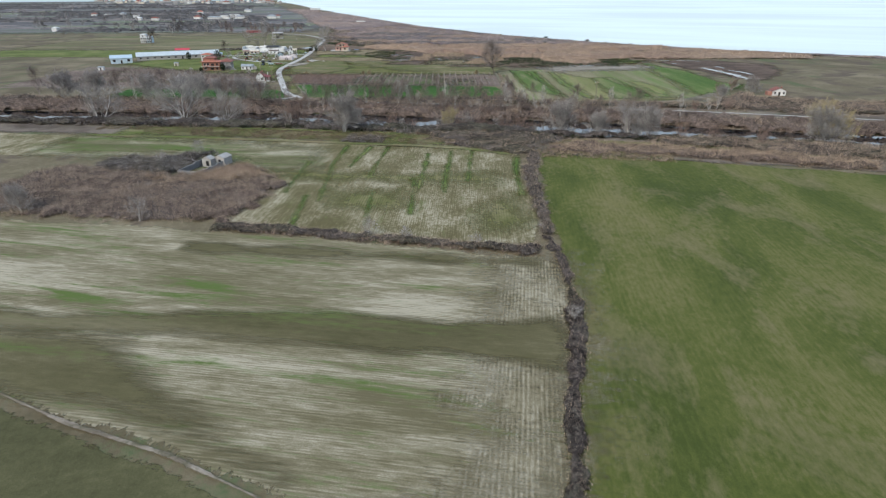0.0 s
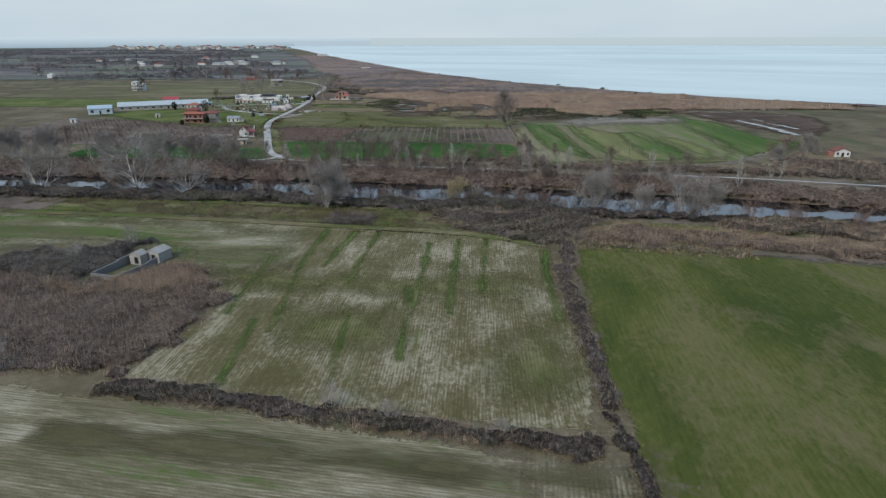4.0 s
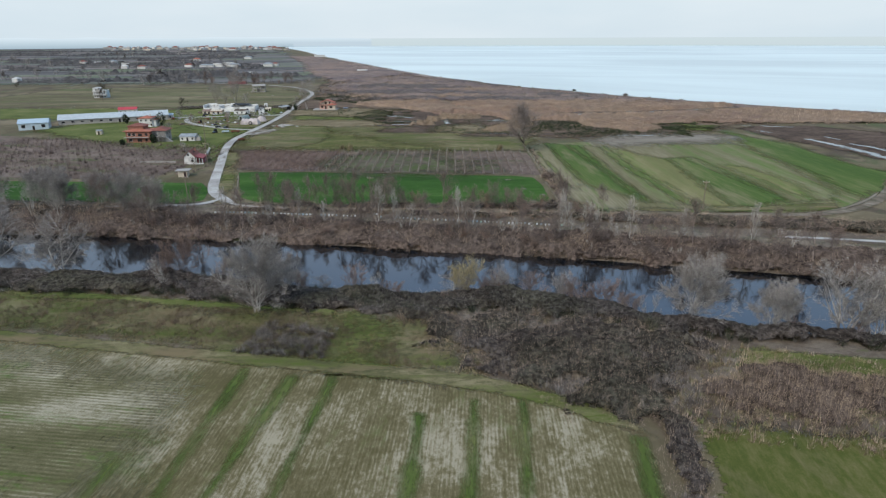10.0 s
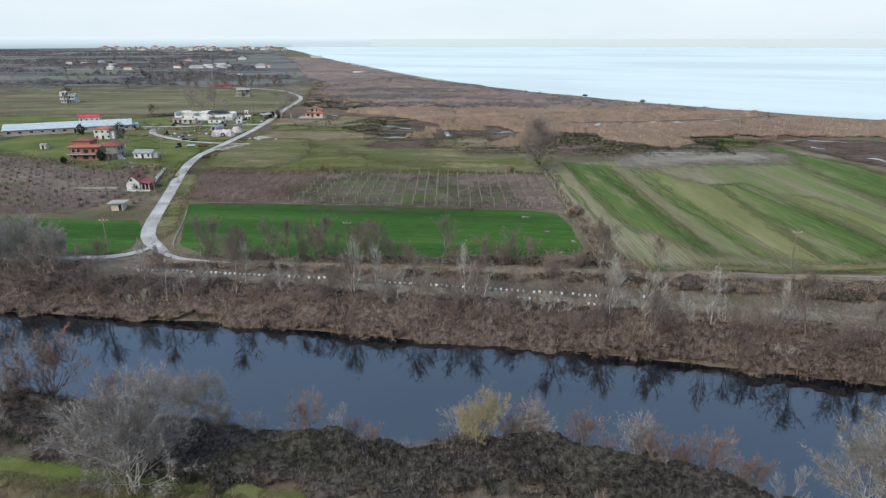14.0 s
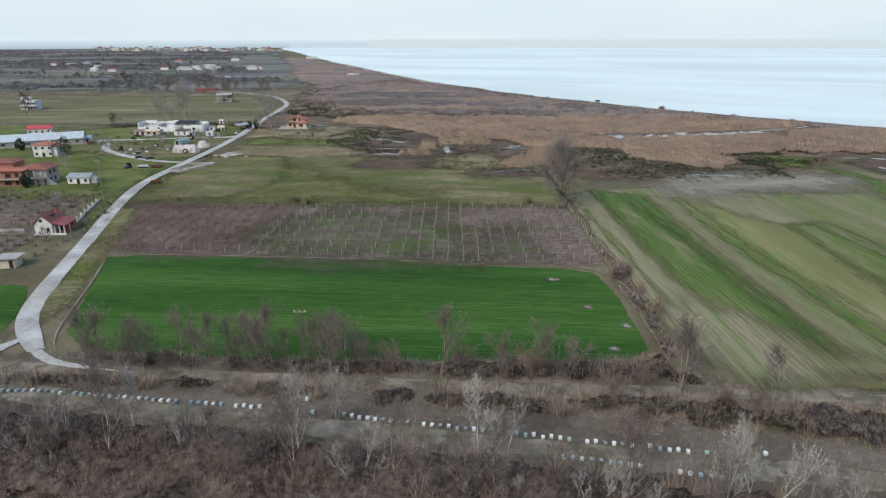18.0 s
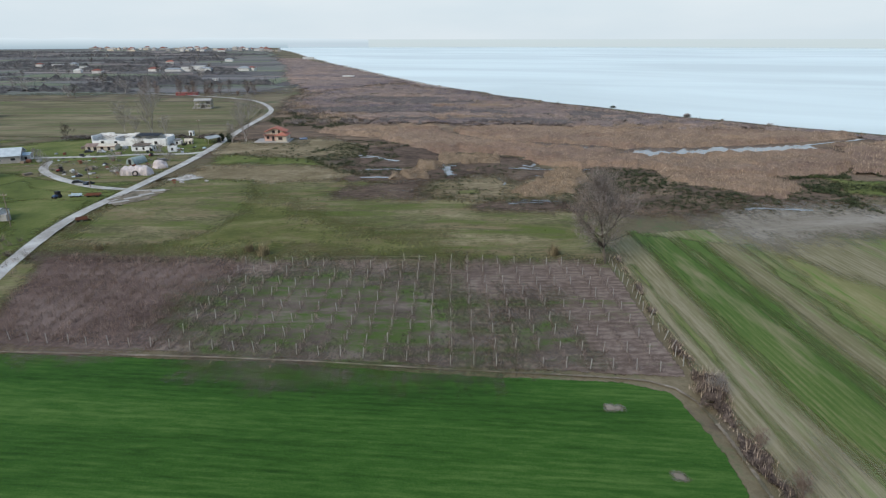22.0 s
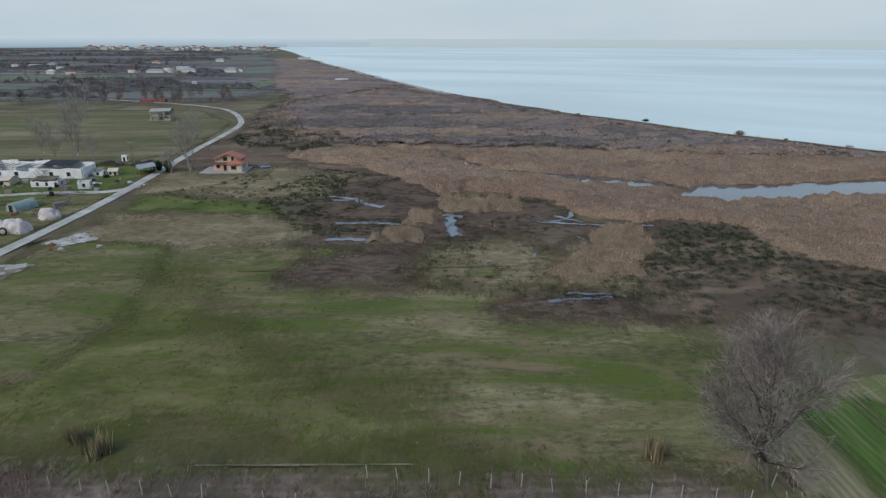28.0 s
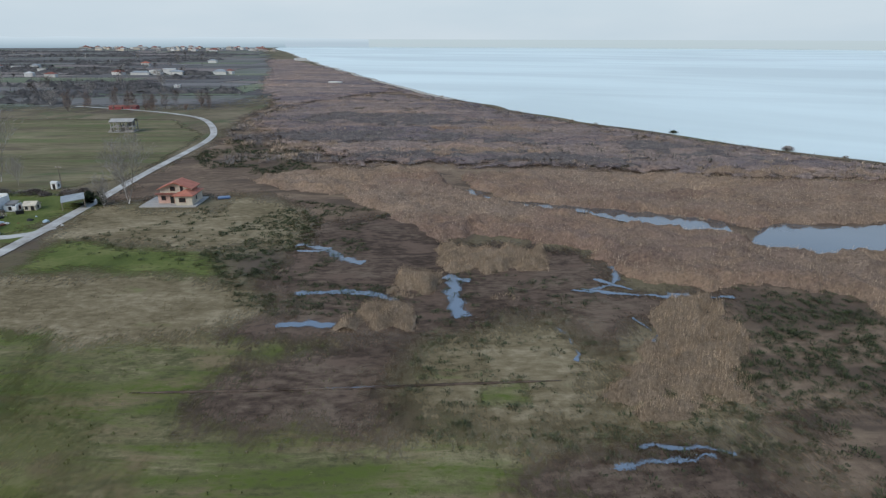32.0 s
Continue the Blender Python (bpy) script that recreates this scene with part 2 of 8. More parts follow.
m_vine_soil = earth("vineyard_soil", col(82, 68, 59), col(104, 88, 78), col(130, 114, 102), 0.07, 0.9, 88, 2.0, 0.0, 3.0,
                    green=col(76, 88, 40), greens=(0.54, 0.68), gain=0.6, drill=1.2, drills=0.15)
m_striped = earth("striped_young_crop", col(80, 92, 46), col(108, 104, 70), col(138, 128, 102), 0.035, 0.9, -2, 9.0, 0.14, 0.6,
                  green=col(74, 104, 36), greens=(0.53, 0.66), stripes=0.4, strip=0.16, drill=0.9, drills=0.15, fray=(1, 0.1, 1))
m_vine_dark = earth("dark_vineyard_soil", col(78, 62, 55), col(97, 79, 71), col(117, 99, 90), 0.07, 0.9, 88, 2.0, soft=0.4)
m_turf = earth("dark_meadow_turf", col(70, 74, 34), col(88, 89, 45), col(116, 110, 72), 0.12, 1.2, 88, 2.0, soft=0.45, third=col(104, 92, 64), thirds=(0.5, 0.66))
m_vine_green = earth("grass_between_vines", col(74, 64, 54), col(94, 82, 72), col(114, 102, 90), 0.16, 1.8, 88, 1.5, green=col(70, 86, 38), greens=(0.44, 0.62), soft=0.35)
m_crop_green = earth("green_crop_rows", col(66, 87, 36), col(82, 98, 46), col(116, 113, 74), 0.05, 1.2, -2, 9.0, 0.18, 0.5, stripes=0.35, strip=0.3, third=col(124, 116, 84), thirds=(0.56, 0.74), drill=0.9, drills=0.15, fray=(1.6, 0.07, 1), soft=0.35)
m_crop_pale = earth("straw_crop_rows", col(98, 94, 62), col(115, 107, 78), col(136, 126, 100), 0.05, 1.2, -2, 9.0, 0.2, 0.5, stripes=0.35, strip=0.3, green=col(88, 108, 48), greens=(0.52, 0.70), drill=0.9, drills=0.18, fray=(1.6, 0.07, 1), soft=0.35)
m_crop_yellow = earth("yellowish_grass", col(104, 104, 62), col(120, 115, 74), col(138, 130, 92), 0.08, 0.9, -2, 4.0, drill=0.9, drills=0.1, green=col(88, 108, 46), greens=(0.52, 0.68), fray=(1.2, 0.15, 1), soft=0.35)
m_bare = earth("dry_mud", col(108, 98, 84), col(125, 115, 100), col(144, 135, 122), 0.05, 0.7, 80, 3.0, soft=0.3)
m_meadow = earth("winter_meadow", col(74, 73, 45), col(98, 92, 62), col(138, 125, 94), 0.09, 1.2, 88, 2.2, green=col(82, 90, 40), greens=(0.45, 0.62),
                 third=col(116, 101, 74), thirds=(0.49, 0.62), gain=0.6, soft=0.3)
m_dead_grass = earth("dead_grass", col(94, 82, 58), col(118, 104, 78), col(146, 131, 104), 0.09, 0.9, 85, 2.0, green=col(92, 100, 50), greens=(0.64, 0.8), gain=0.55, soft=0.3)
m_mud = earth("wet_dark_mud", col(58, 47, 38), col(81, 66, 55), col(106, 90, 75), 0.09, 0.8, 85, 2.0, gain=0.7, third=col(98, 80, 67), thirds=(0.52, 0.68), soft=0.3)
m_marsh = earth("brown_marsh", col(86, 70, 57), col(108, 90, 73), col(130, 110, 89), 0.05, 0.6, 80, 2.0, third=col(84, 70, 58), thirds=(0.5, 0.6), gain=0.55, soft=0.3)
m_litter = earth("leaf_litter", col(74, 64, 54), col(98, 86, 74), col(122, 110, 96), 0.1, 1.2, 80, 1.5, green=col(84, 90, 50), greens=(0.58, 0.7), soft=0.3)
m_path = earth("pale_gravel", col(138, 132, 124), col(164, 158, 150), col(186, 182, 174), 0.15, 1.4)
m_track = earth("muddy_track", col(96, 85, 71), col(118, 106, 91), col(146, 134, 118), 0.2, 1.2, third=col(90, 84, 66), thirds=(0.48, 0.62))
m_lawn = earth("green_grass", col(70, 78, 36), col(88, 95, 46), col(112, 110, 66), 0.07, 0.9, soft=0.25)
m_sand = earth("beach_sand", col(150, 142, 128), col(168, 160, 146), col(184, 176, 164), 0.05, 0.6)


def water_mat(name, base, rough, wave, scale, ior=1.33, worn=False, flow=(1, 1, 1)):
    s = Mat(name)
    p = s.at()
    h = s.noise(p, scale, 4, 0.6)
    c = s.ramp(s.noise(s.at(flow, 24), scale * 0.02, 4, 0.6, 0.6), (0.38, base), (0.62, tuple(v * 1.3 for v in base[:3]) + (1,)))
    return s.done(c, rough, 0.5, h, wave, 0.05, ior=ior, cut=s.ragged(1.3, (1, 1, 1)) if worn else None)


m_canal = water_mat("still_canal_water", col(10, 15, 20), 0.02, 0.012, 0.8, 2.0)
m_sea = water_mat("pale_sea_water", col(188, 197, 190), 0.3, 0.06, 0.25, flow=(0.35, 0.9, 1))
m_puddle = water_mat("shallow_puddle_water", col(70, 71, 72), 0.02, 0.004, 1.0, 3.0, True)


def twig_mat(name, a, b, rough=0.9):
    s = Mat(name)
    c = s.ramp(s.island(), (0.0, tuple(v * 0.6 for v in a[:3]) + (1,)), (0.35, a), (0.85, b), (1.0, tuple(min(0.9, v * 1.35) for v in b[:3]) + (1,)))
    g = s.ramp(s.noise(s.at(), 0.25, 3), (0.35, 0.72), (0.65, 1.15))
    return s.done(s.mix(1.0, c, g, "MULTIPLY"), rough, 0.15)


def mass_mat(name, a, b, c, scale=1.2, d=None, flow=1.0, e=None):
    """Tangled growth: gap shade painted dark, mid and light tops, drifts of a second tone."""
    s = Mat(name)
    p = s.at()
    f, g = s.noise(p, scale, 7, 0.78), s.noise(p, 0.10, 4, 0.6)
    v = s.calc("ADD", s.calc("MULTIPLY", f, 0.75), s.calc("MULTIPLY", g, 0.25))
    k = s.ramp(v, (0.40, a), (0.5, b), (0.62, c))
    if d:
        d = s.mix(1.0, k, d, "MULTIPLY")
        k = s.mix(s.ramp(s.calc("ADD", s.noise(s.at((flow, 1, 1)), 0.035, 5, 0.65, 0.6), s.calc("MULTIPLY", s.calc("SUBTRACT", f, 0.5), 0.25)), (0.46, 0.0), (0.58, 1.0)), k, d)
    if e:
        k = s.mix(s.ramp(s.calc("ADD", s.noise(s.at((flow, 1, 1), 7), 0.05, 5, 0.65, 0.8), s.calc("MULTIPLY", s.calc("SUBTRACT", f, 0.5), 0.3)), (0.52, 0.0), (0.62, 1.0)), k, s.mix(1.0, k, e, "MULTIPLY"))
    return s.done(k, 1.0, 0.05, s.noise(p, 3.0, 6, 0.85), 1.0, 0.4, cut=s.ragged())


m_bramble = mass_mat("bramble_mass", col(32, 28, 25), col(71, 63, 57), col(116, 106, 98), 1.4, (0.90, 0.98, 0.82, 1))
m_bramble_twig = twig_mat("bramble_twigs", col(90, 82, 76), col(154, 145, 138))
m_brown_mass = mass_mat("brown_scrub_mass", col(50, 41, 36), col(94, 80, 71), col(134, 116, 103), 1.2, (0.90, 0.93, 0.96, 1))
m_coast_mass = mass_mat("coastal_scrub_mass", col(98, 85, 79), col(134, 116, 106), col(162, 142, 127), 0.7, (0.62, 0.67, 0.80, 1), 0.3, (1.26, 1.14, 1.0, 1))
m_brown_twig = twig_mat("brown_scrub_twigs", col(110, 92, 79), col(184, 163, 141))
m_reed_mass = mass_mat("reed_mass", col(108, 91, 78), col(137, 116, 98), col(160, 137, 117), 1.6, (0.84, 0.80, 0.84, 1), 0.5, (1.12, 1.08, 1.0, 1))
m_reed = twig_mat("dry_reeds", col(134, 114, 95), col(184, 160, 134))
m_reed_pale_mass = mass_mat("pale_reed_mass", col(108, 92, 75), col(134, 116, 96), col(160, 139, 116), 2.2)
m_reed_pale = twig_mat("pale_dry_reeds", col(130, 111, 91), col(182, 158, 131))
m_rush = twig_mat("dark_rushes", col(44, 52, 33), col(76, 82, 54))
m_straw = twig_mat("straw_tufts", col(112, 100, 74), col(150, 136, 106))
m_bark = {k: twig_mat(k + "_bark", a, b) for k, a, b in (
    ("pale", col(146, 138, 128), col(186, 178, 168)), ("grey", col(124, 116, 108), col(168, 160, 152)),
    ("brown", col(100, 87, 80), col(140, 124, 114)), ("dark", col(62, 54, 48), col(96, 86, 76)),
    ("yellow", col(146, 132, 96), col(174, 158, 118)), ("taupe", col(112, 101, 94), col(152, 140, 131)), ("red", col(112, 92, 82), col(150, 128, 114)))}
m_evergreen = twig_mat("evergreen_leaves", col(30, 40, 26), col(54, 64, 40))


def plaster(name, a, k=0.9, scale=0.6):
    s = Mat(name)
    p = s.at()
    v = s.calc("ADD", s.calc("MULTIPLY", s.noise(p, scale, 5, 0.7), 0.7), s.calc("MULTIPLY", s.noise(p, 6, 4, 0.7), 0.3))
    return s.done(s.ramp(v, (0.35, tuple(x * k * 0.8 for x in a[:3]) + (1,)), (0.65, a)), 0.85, 0.2, s.noise(p, 12, 4), 0.3, 0.02)


m_white, m_cream = plaster("white_plaster", col(214, 210, 203), 0.72), plaster("cream_plaster", col(204, 191, 170), 0.75)
m_pink, m_brick = plaster("pink_plaster", col(202, 164, 148)), plaster("bare_brick", col(160, 112, 95), 0.8)
m_stained = plaster("stained_concrete", col(128, 124, 120))
m_concrete, m_blue_wall = plaster("bare_concrete", col(164, 158, 150)), plaster("pale_blue_plaster", col(190, 204, 208))
m_maroon = plaster("maroon_plaster", col(150, 84, 84))
m_whitewash = plaster("patchy_whitewash", col(230, 228, 224), 0.75, 0.4)
m_tarp = plaster("dirty_plastic_sheeting", col(206, 192, 186), 0.7, 0.9)
m_tarp_green = plaster("faded_green_sheeting", col(150, 164, 158), 0.75, 0.8)
m_old_roof = plaster("patched_rusty_roofing", col(150, 126, 114), 0.55, 0.5)
m_dark = Mat("dark_opening").done(col(30, 28, 28), 0.6, 0.3)
m_timber = twig_mat("weathered_timber", col(104, 92, 80), col(140, 126, 110))


def roof_mat(name, a, b, pitch=0.3, metal=0.0, rough=0.8):
    s = Mat(name)
    v = s.calc("ADD", s.calc("MULTIPLY", s.noise(s.at(), 0.7, 5, 0.7), 0.6), s.calc("MULTIPLY", s.noise(s.at((1, 1, 3)), 5, 4, 0.7), 0.4))
    return s.done(s.ramp(v, (0.36, a), (0.64, b)), rough, 0.3, s.noise(s.at(), 6, 3), 0.4, 0.05, metal)


m_tile_red, m_tile_brown = roof_mat("terracotta_tiles", col(138, 80, 62), col(178, 112, 90)), roof_mat("brown_tiles", col(104, 62, 51), col(142, 88, 74))
m_sheet_grey, m_sheet_red = roof_mat("grey_sheet_roof", col(112, 115, 116), col(158, 162, 163), rough=0.7), roof_mat("red_sheet_roof", col(166, 52, 62), col(190, 78, 84))
m_sheet_blue = roof_mat("pale_blue_sheet", col(144, 160, 168), col(176, 190, 197), rough=0.6)
m_rust = roof_mat("rusty_metal", col(84, 50, 38), col(124, 78, 56))
m_sheet_pale = roof_mat("pale_sheet_roof", col(150, 157, 158), col(186, 190, 189), rough=0.7)
m_rubble = earth("pale_rubble", col(128, 120, 112), col(160, 154, 146), col(192, 188, 180), 0.5, 2.0)


# ---- helpers for shapes ----
rng = np.random.default_rng(7)


def vnoise(x, y, scale, seed=0):
    """Smooth value noise, 0 to 1."""
    x, y = np.asarray(x, float) / scale, np.asarray(y, float) / scale
    i, j = np.floor(x), np.floor(y)
    u, v = x - i, y - j
    u, v = u * u * (3 - 2 * u), v * v * (3 - 2 * v)

    def h(a, b):
        q = np.sin(a * 127.1 + b * 311.7 + seed * 74.7) * 43758.5453
        return q - np.floor(q)
    return (h(i, j) * (1 - u) + h(i + 1, j) * u) * (1 - v) + (h(i, j + 1) * (1 - u) + h(i + 1, j + 1) * u) * v


def np_mesh(name, verts, faces, mats, idx=None, smooth=False):
    me = bpy.data.meshes.new(name)
    me.from_pydata(np.asarray(verts, float).tolist(), [], [list(map(int, f)) for f in faces])
    for m in mats if isinstance(mats, (list, tuple)) else [mats]:
        me.materials.append(m)
    if idx is not None:
        me.polygons.foreach_set("material_index", np.asarray(idx, np.int32))
    if smooth:
        me.polygons.foreach_set("use_smooth", np.ones(len(me.polygons), bool))
    return me


def part(name, bm, material, parent=None, label=""):
    """Links a bmesh or a mesh as one object under a thing or a part."""
    if isinstance(bm, bmesh.types.BMesh):
        me = bpy.data.meshes.new(name)
        bm.to_mesh(me)
        bm.free()
    else:
        me = bm
    if material and not me.materials:
        me.materials.append(material)
    ob = new(name, me)
    ob.parent = parent
    return tagged(ob, label)


def thing(name, label, category, at=(0, 0, 0), turn=0.0, group=""):
    ob = new(name)
    ob.matrix_world = pose(*at, 0, 0, turn)
    return tagged(ob, label, category, group)


def box(x0, x1, y0, y1, z0, z1, bevel=0.0):
    bm = bmesh.new()
    bmesh.ops.create_cube(bm, size=1, matrix=Matrix.LocRotScale(((x0 + x1) / 2, (y0 + y1) / 2, (z0 + z1) / 2), None, (x1 - x0, y1 - y0, z1 - z0)))
    if bevel:
        bmesh.ops.bevel(bm, geom=bm.edges[:], offset=bevel, segments=1, affect="EDGES")
    return bm


def inside(poly, x, y):
    p = np.asarray(poly, float)
    r = np.zeros(np.shape(x), bool)
    for (ax, ay), (bx, by) in zip(p, np.roll(p, -1, 0)):
        if ay != by:
            r ^= ((ay > y) != (by > y)) & (x < (bx - ax) * (y - ay) / (by - ay) + ax)
    return r


def rim(poly, x, y):
    """Distance to the outline, negative outside."""
    p = np.asarray(poly, float)
    d = np.full(np.shape(x), 1e9)
    for a, b in zip(p, np.roll(p, -1, 0)):
        e = b - a
        k = np.clip(((x - a[0]) * e[0] + (y - a[1]) * e[1]) / max(1e-9, e @ e), 0, 1)
        d = np.minimum(d, np.hypot(x - a[0] - k * e[0], y - a[1] - k * e[1]))
    return np.where(inside(poly, x, y), d, -d)


def strip(line, width):
    """The outline of a band along a line."""
    p = np.asarray(line, float)
    d = np.gradient(p, axis=0)
    n = np.stack([-d[:, 1], d[:, 0]], 1) / np.maximum(1e-9, np.hypot(d[:, 0], d[:, 1]))[:, None]
    w = np.atleast_1d(np.asarray(width, float))
    w = np.interp(np.linspace(0, 1, len(p)), np.linspace(0, 1, len(w)), w)[:, None] / 2
    return np.concatenate([p + n * w, (p - n * w)[::-1]])


def smooth_line(points, step=4.0):
    p = np.asarray(points, float)
    for _ in range(2):
        q = np.empty((2 * len(p) - 2, p.shape[1]))
        q[0::2], q[1::2] = p[:-1] * 0.75 + p[1:] * 0.25, p[:-1] * 0.25 + p[1:] * 0.75
        p = np.vstack([p[:1], q, p[-1:]])
    s = np.r_[0, np.cumsum(np.hypot(*np.diff(p[:, :2], axis=0).T))]
    t = np.linspace(0, s[-1], max(3, int(s[-1] / step)))
    return np.stack([np.interp(t, s, p[:, k]) for k in range(p.shape[1])], 1)


# ---- the lie of the land ----
CANAL_N = np.array([(-600, 262), (-300, 246), (-130, 233), (-103, 232), (-75, 230), (-36, 226), (-11, 221.5), (9, 219), (26, 215.5), (54, 209), (79, 204), (100, 196), (250, 158), (600, 60)])
CANAL_S = np.array([(-600, 240), (-300, 226), (-116, 210), (-84, 207), (-62, 204.5), (-47, 205), (-41, 203), (-30, 200), (-18, 198), (-12, 199), (-8.5, 196), (-4, 196), (1, 198), (10, 197.5),
                    (26, 192.5), (31, 188), (43, 184.5), (58, 182.5), (89, 178), (250, 138), (600, 38)])
WATER = -1.6


def lie(x, y):
    """Height of the ground: flat, with the canal's bed and banks."""
    n, s = np.interp(x, CANAL_N[:, 0], CANAL_N[:, 1]), np.interp(x, CANAL_S[:, 0], CANAL_S[:, 1])
    mid = np.minimum(n - y, y - s)
    up = np.where(y > (n + s) / 2, 9.0, 4.0)
    z = WATER - np.clip(mid, 0, 2) * 0.5 + np.clip(-mid / up, 0, 1) * -WATER
    return np.where(np.abs(x) < 595, z, 0.0) + 0.0


def lines(*spans):
    return np.unique(np.concatenate([np.arange(a, b + 1e-6, s) for a, b, s in spans]).round(3))


gx = lines((-4900, -800, 410), (-600, -160, 20), (-160, 160, 2), (160, 600, 20), (800, 4900, 410))
gy = lines((-2000, -100, 190), (-100, 160, 10), (164, 250, 1), (254, 600, 12), (620, 1000, 60), (1200, 4900, 370))
X, Y = np.meshgrid(gx, gy)
nx, ny = len(gx), len(gy)
gi = (np.arange(ny - 1)[:, None] * nx + np.arange(nx - 1)).ravel()
ground = part("ground", np_mesh("ground", np.stack([X, Y, lie(X, Y)], -1).reshape(-1, 3), np.stack([gi, gi + 1, gi + 1 + nx, gi + nx], 1), m_ground, smooth=True), None)
tagged(ground, "flat olive-brown farmland with rough grass", "ground", kind="structure")


layer = [0]


def sheet(name, poly, material, z, label, category, edge=1.2, wobble=0.35, cell=0.0):
    """A field or pool laid on the ground, with a worn border."""
    p = np.asarray(poly, float)
    cell = cell or max(0.5, edge * 0.6)
    layer[0] += 1
    z += 0.0006 * layer[0]
    far = max(2 * cell, edge + wobble)
    x, y = np.meshgrid(np.arange(p[:, 0].min() - far, p[:, 0].max() + far, cell), np.arange(p[:, 1].min() - far, p[:, 1].max() + far, cell))
    d = rim(p, x, y) + (vnoise(x, y, 5 + edge, 3) - 0.5) * 2 * wobble
    keep = d > -edge * 0.9
    nx_ = x.shape[1]
    ok = (keep[:-1, :-1] | keep[1:, :-1] | keep[:-1, 1:] | keep[1:, 1:]).ravel()
    i = (np.arange(x.shape[0] - 1)[:, None] * nx_ + np.arange(nx_ - 1)).ravel()[ok]
    quads = np.stack([i, i + 1, i + 1 + nx_, i + nx_], 1)
    used, inv = np.unique(quads, return_inverse=True)
    me = np_mesh(name, np.stack([x, y, lie(x, y) + z], -1).reshape(-1, 3)[used], inv.reshape(-1, 4), material)
    me.attributes.new("edge", "FLOAT", "POINT").data.foreach_set("value", np.clip(d / edge * 0.5 + 0.5, -1, 2).ravel()[used].astype(np.float32))
    return tagged(new(name, me), label, category, kind="structure")


def ribbon(name, line, width, material, z, label, category, edge=0.5):
    """A road or path along a line, with worn edges."""
    p = np.asarray(line, float)
    d = np.gradient(p, axis=0)
    n = np.stack([-d[:, 1], d[:, 0]], 1) / np.maximum(1e-9, np.hypot(d[:, 0], d[:, 1]))[:, None]
    n *= (1 + 0.16 * (vnoise(p[:, 0], p[:, 1], 9, 4) - 0.5))[:, None]
    layer[0] += 1
    z += 0.0006 * layer[0]
    off = np.array([-width / 2 - edge, -width / 2, -width / 2 + edge, 0, width / 2 - edge, width / 2, width / 2 + edge])
    v = (p[:, None] + n[:, None] * off[None, :, None]).reshape(-1, 2)
    k = len(off)
    i = (np.arange(len(p) - 1)[:, None] * k + np.arange(k - 1)).ravel()
    crown = np.tile(np.array([0, 0.02, 0.05, 0.07, 0.05, 0.02, 0]) * 0.6, len(p))
    me = np_mesh(name, np.c_[v, lie(v[:, 0], v[:, 1]) + z + crown], np.stack([i, i + k, i + k + 1, i + 1], 1), material)
    fade = np.repeat(np.clip(np.minimum(np.arange(len(p)), np.arange(len(p))[::-1]) / 2.0, 0, 1) * 1.2 - 1.2, k)
    me.attributes.new("edge", "FLOAT", "POINT").data.foreach_set("value", (np.tile([-0.6, 0.5, 1.4, 1.5, 1.4, 0.5, -0.6], len(p)) + fade).astype(np.float32))
    return tagged(new(name, me), label, category, kind="structure")


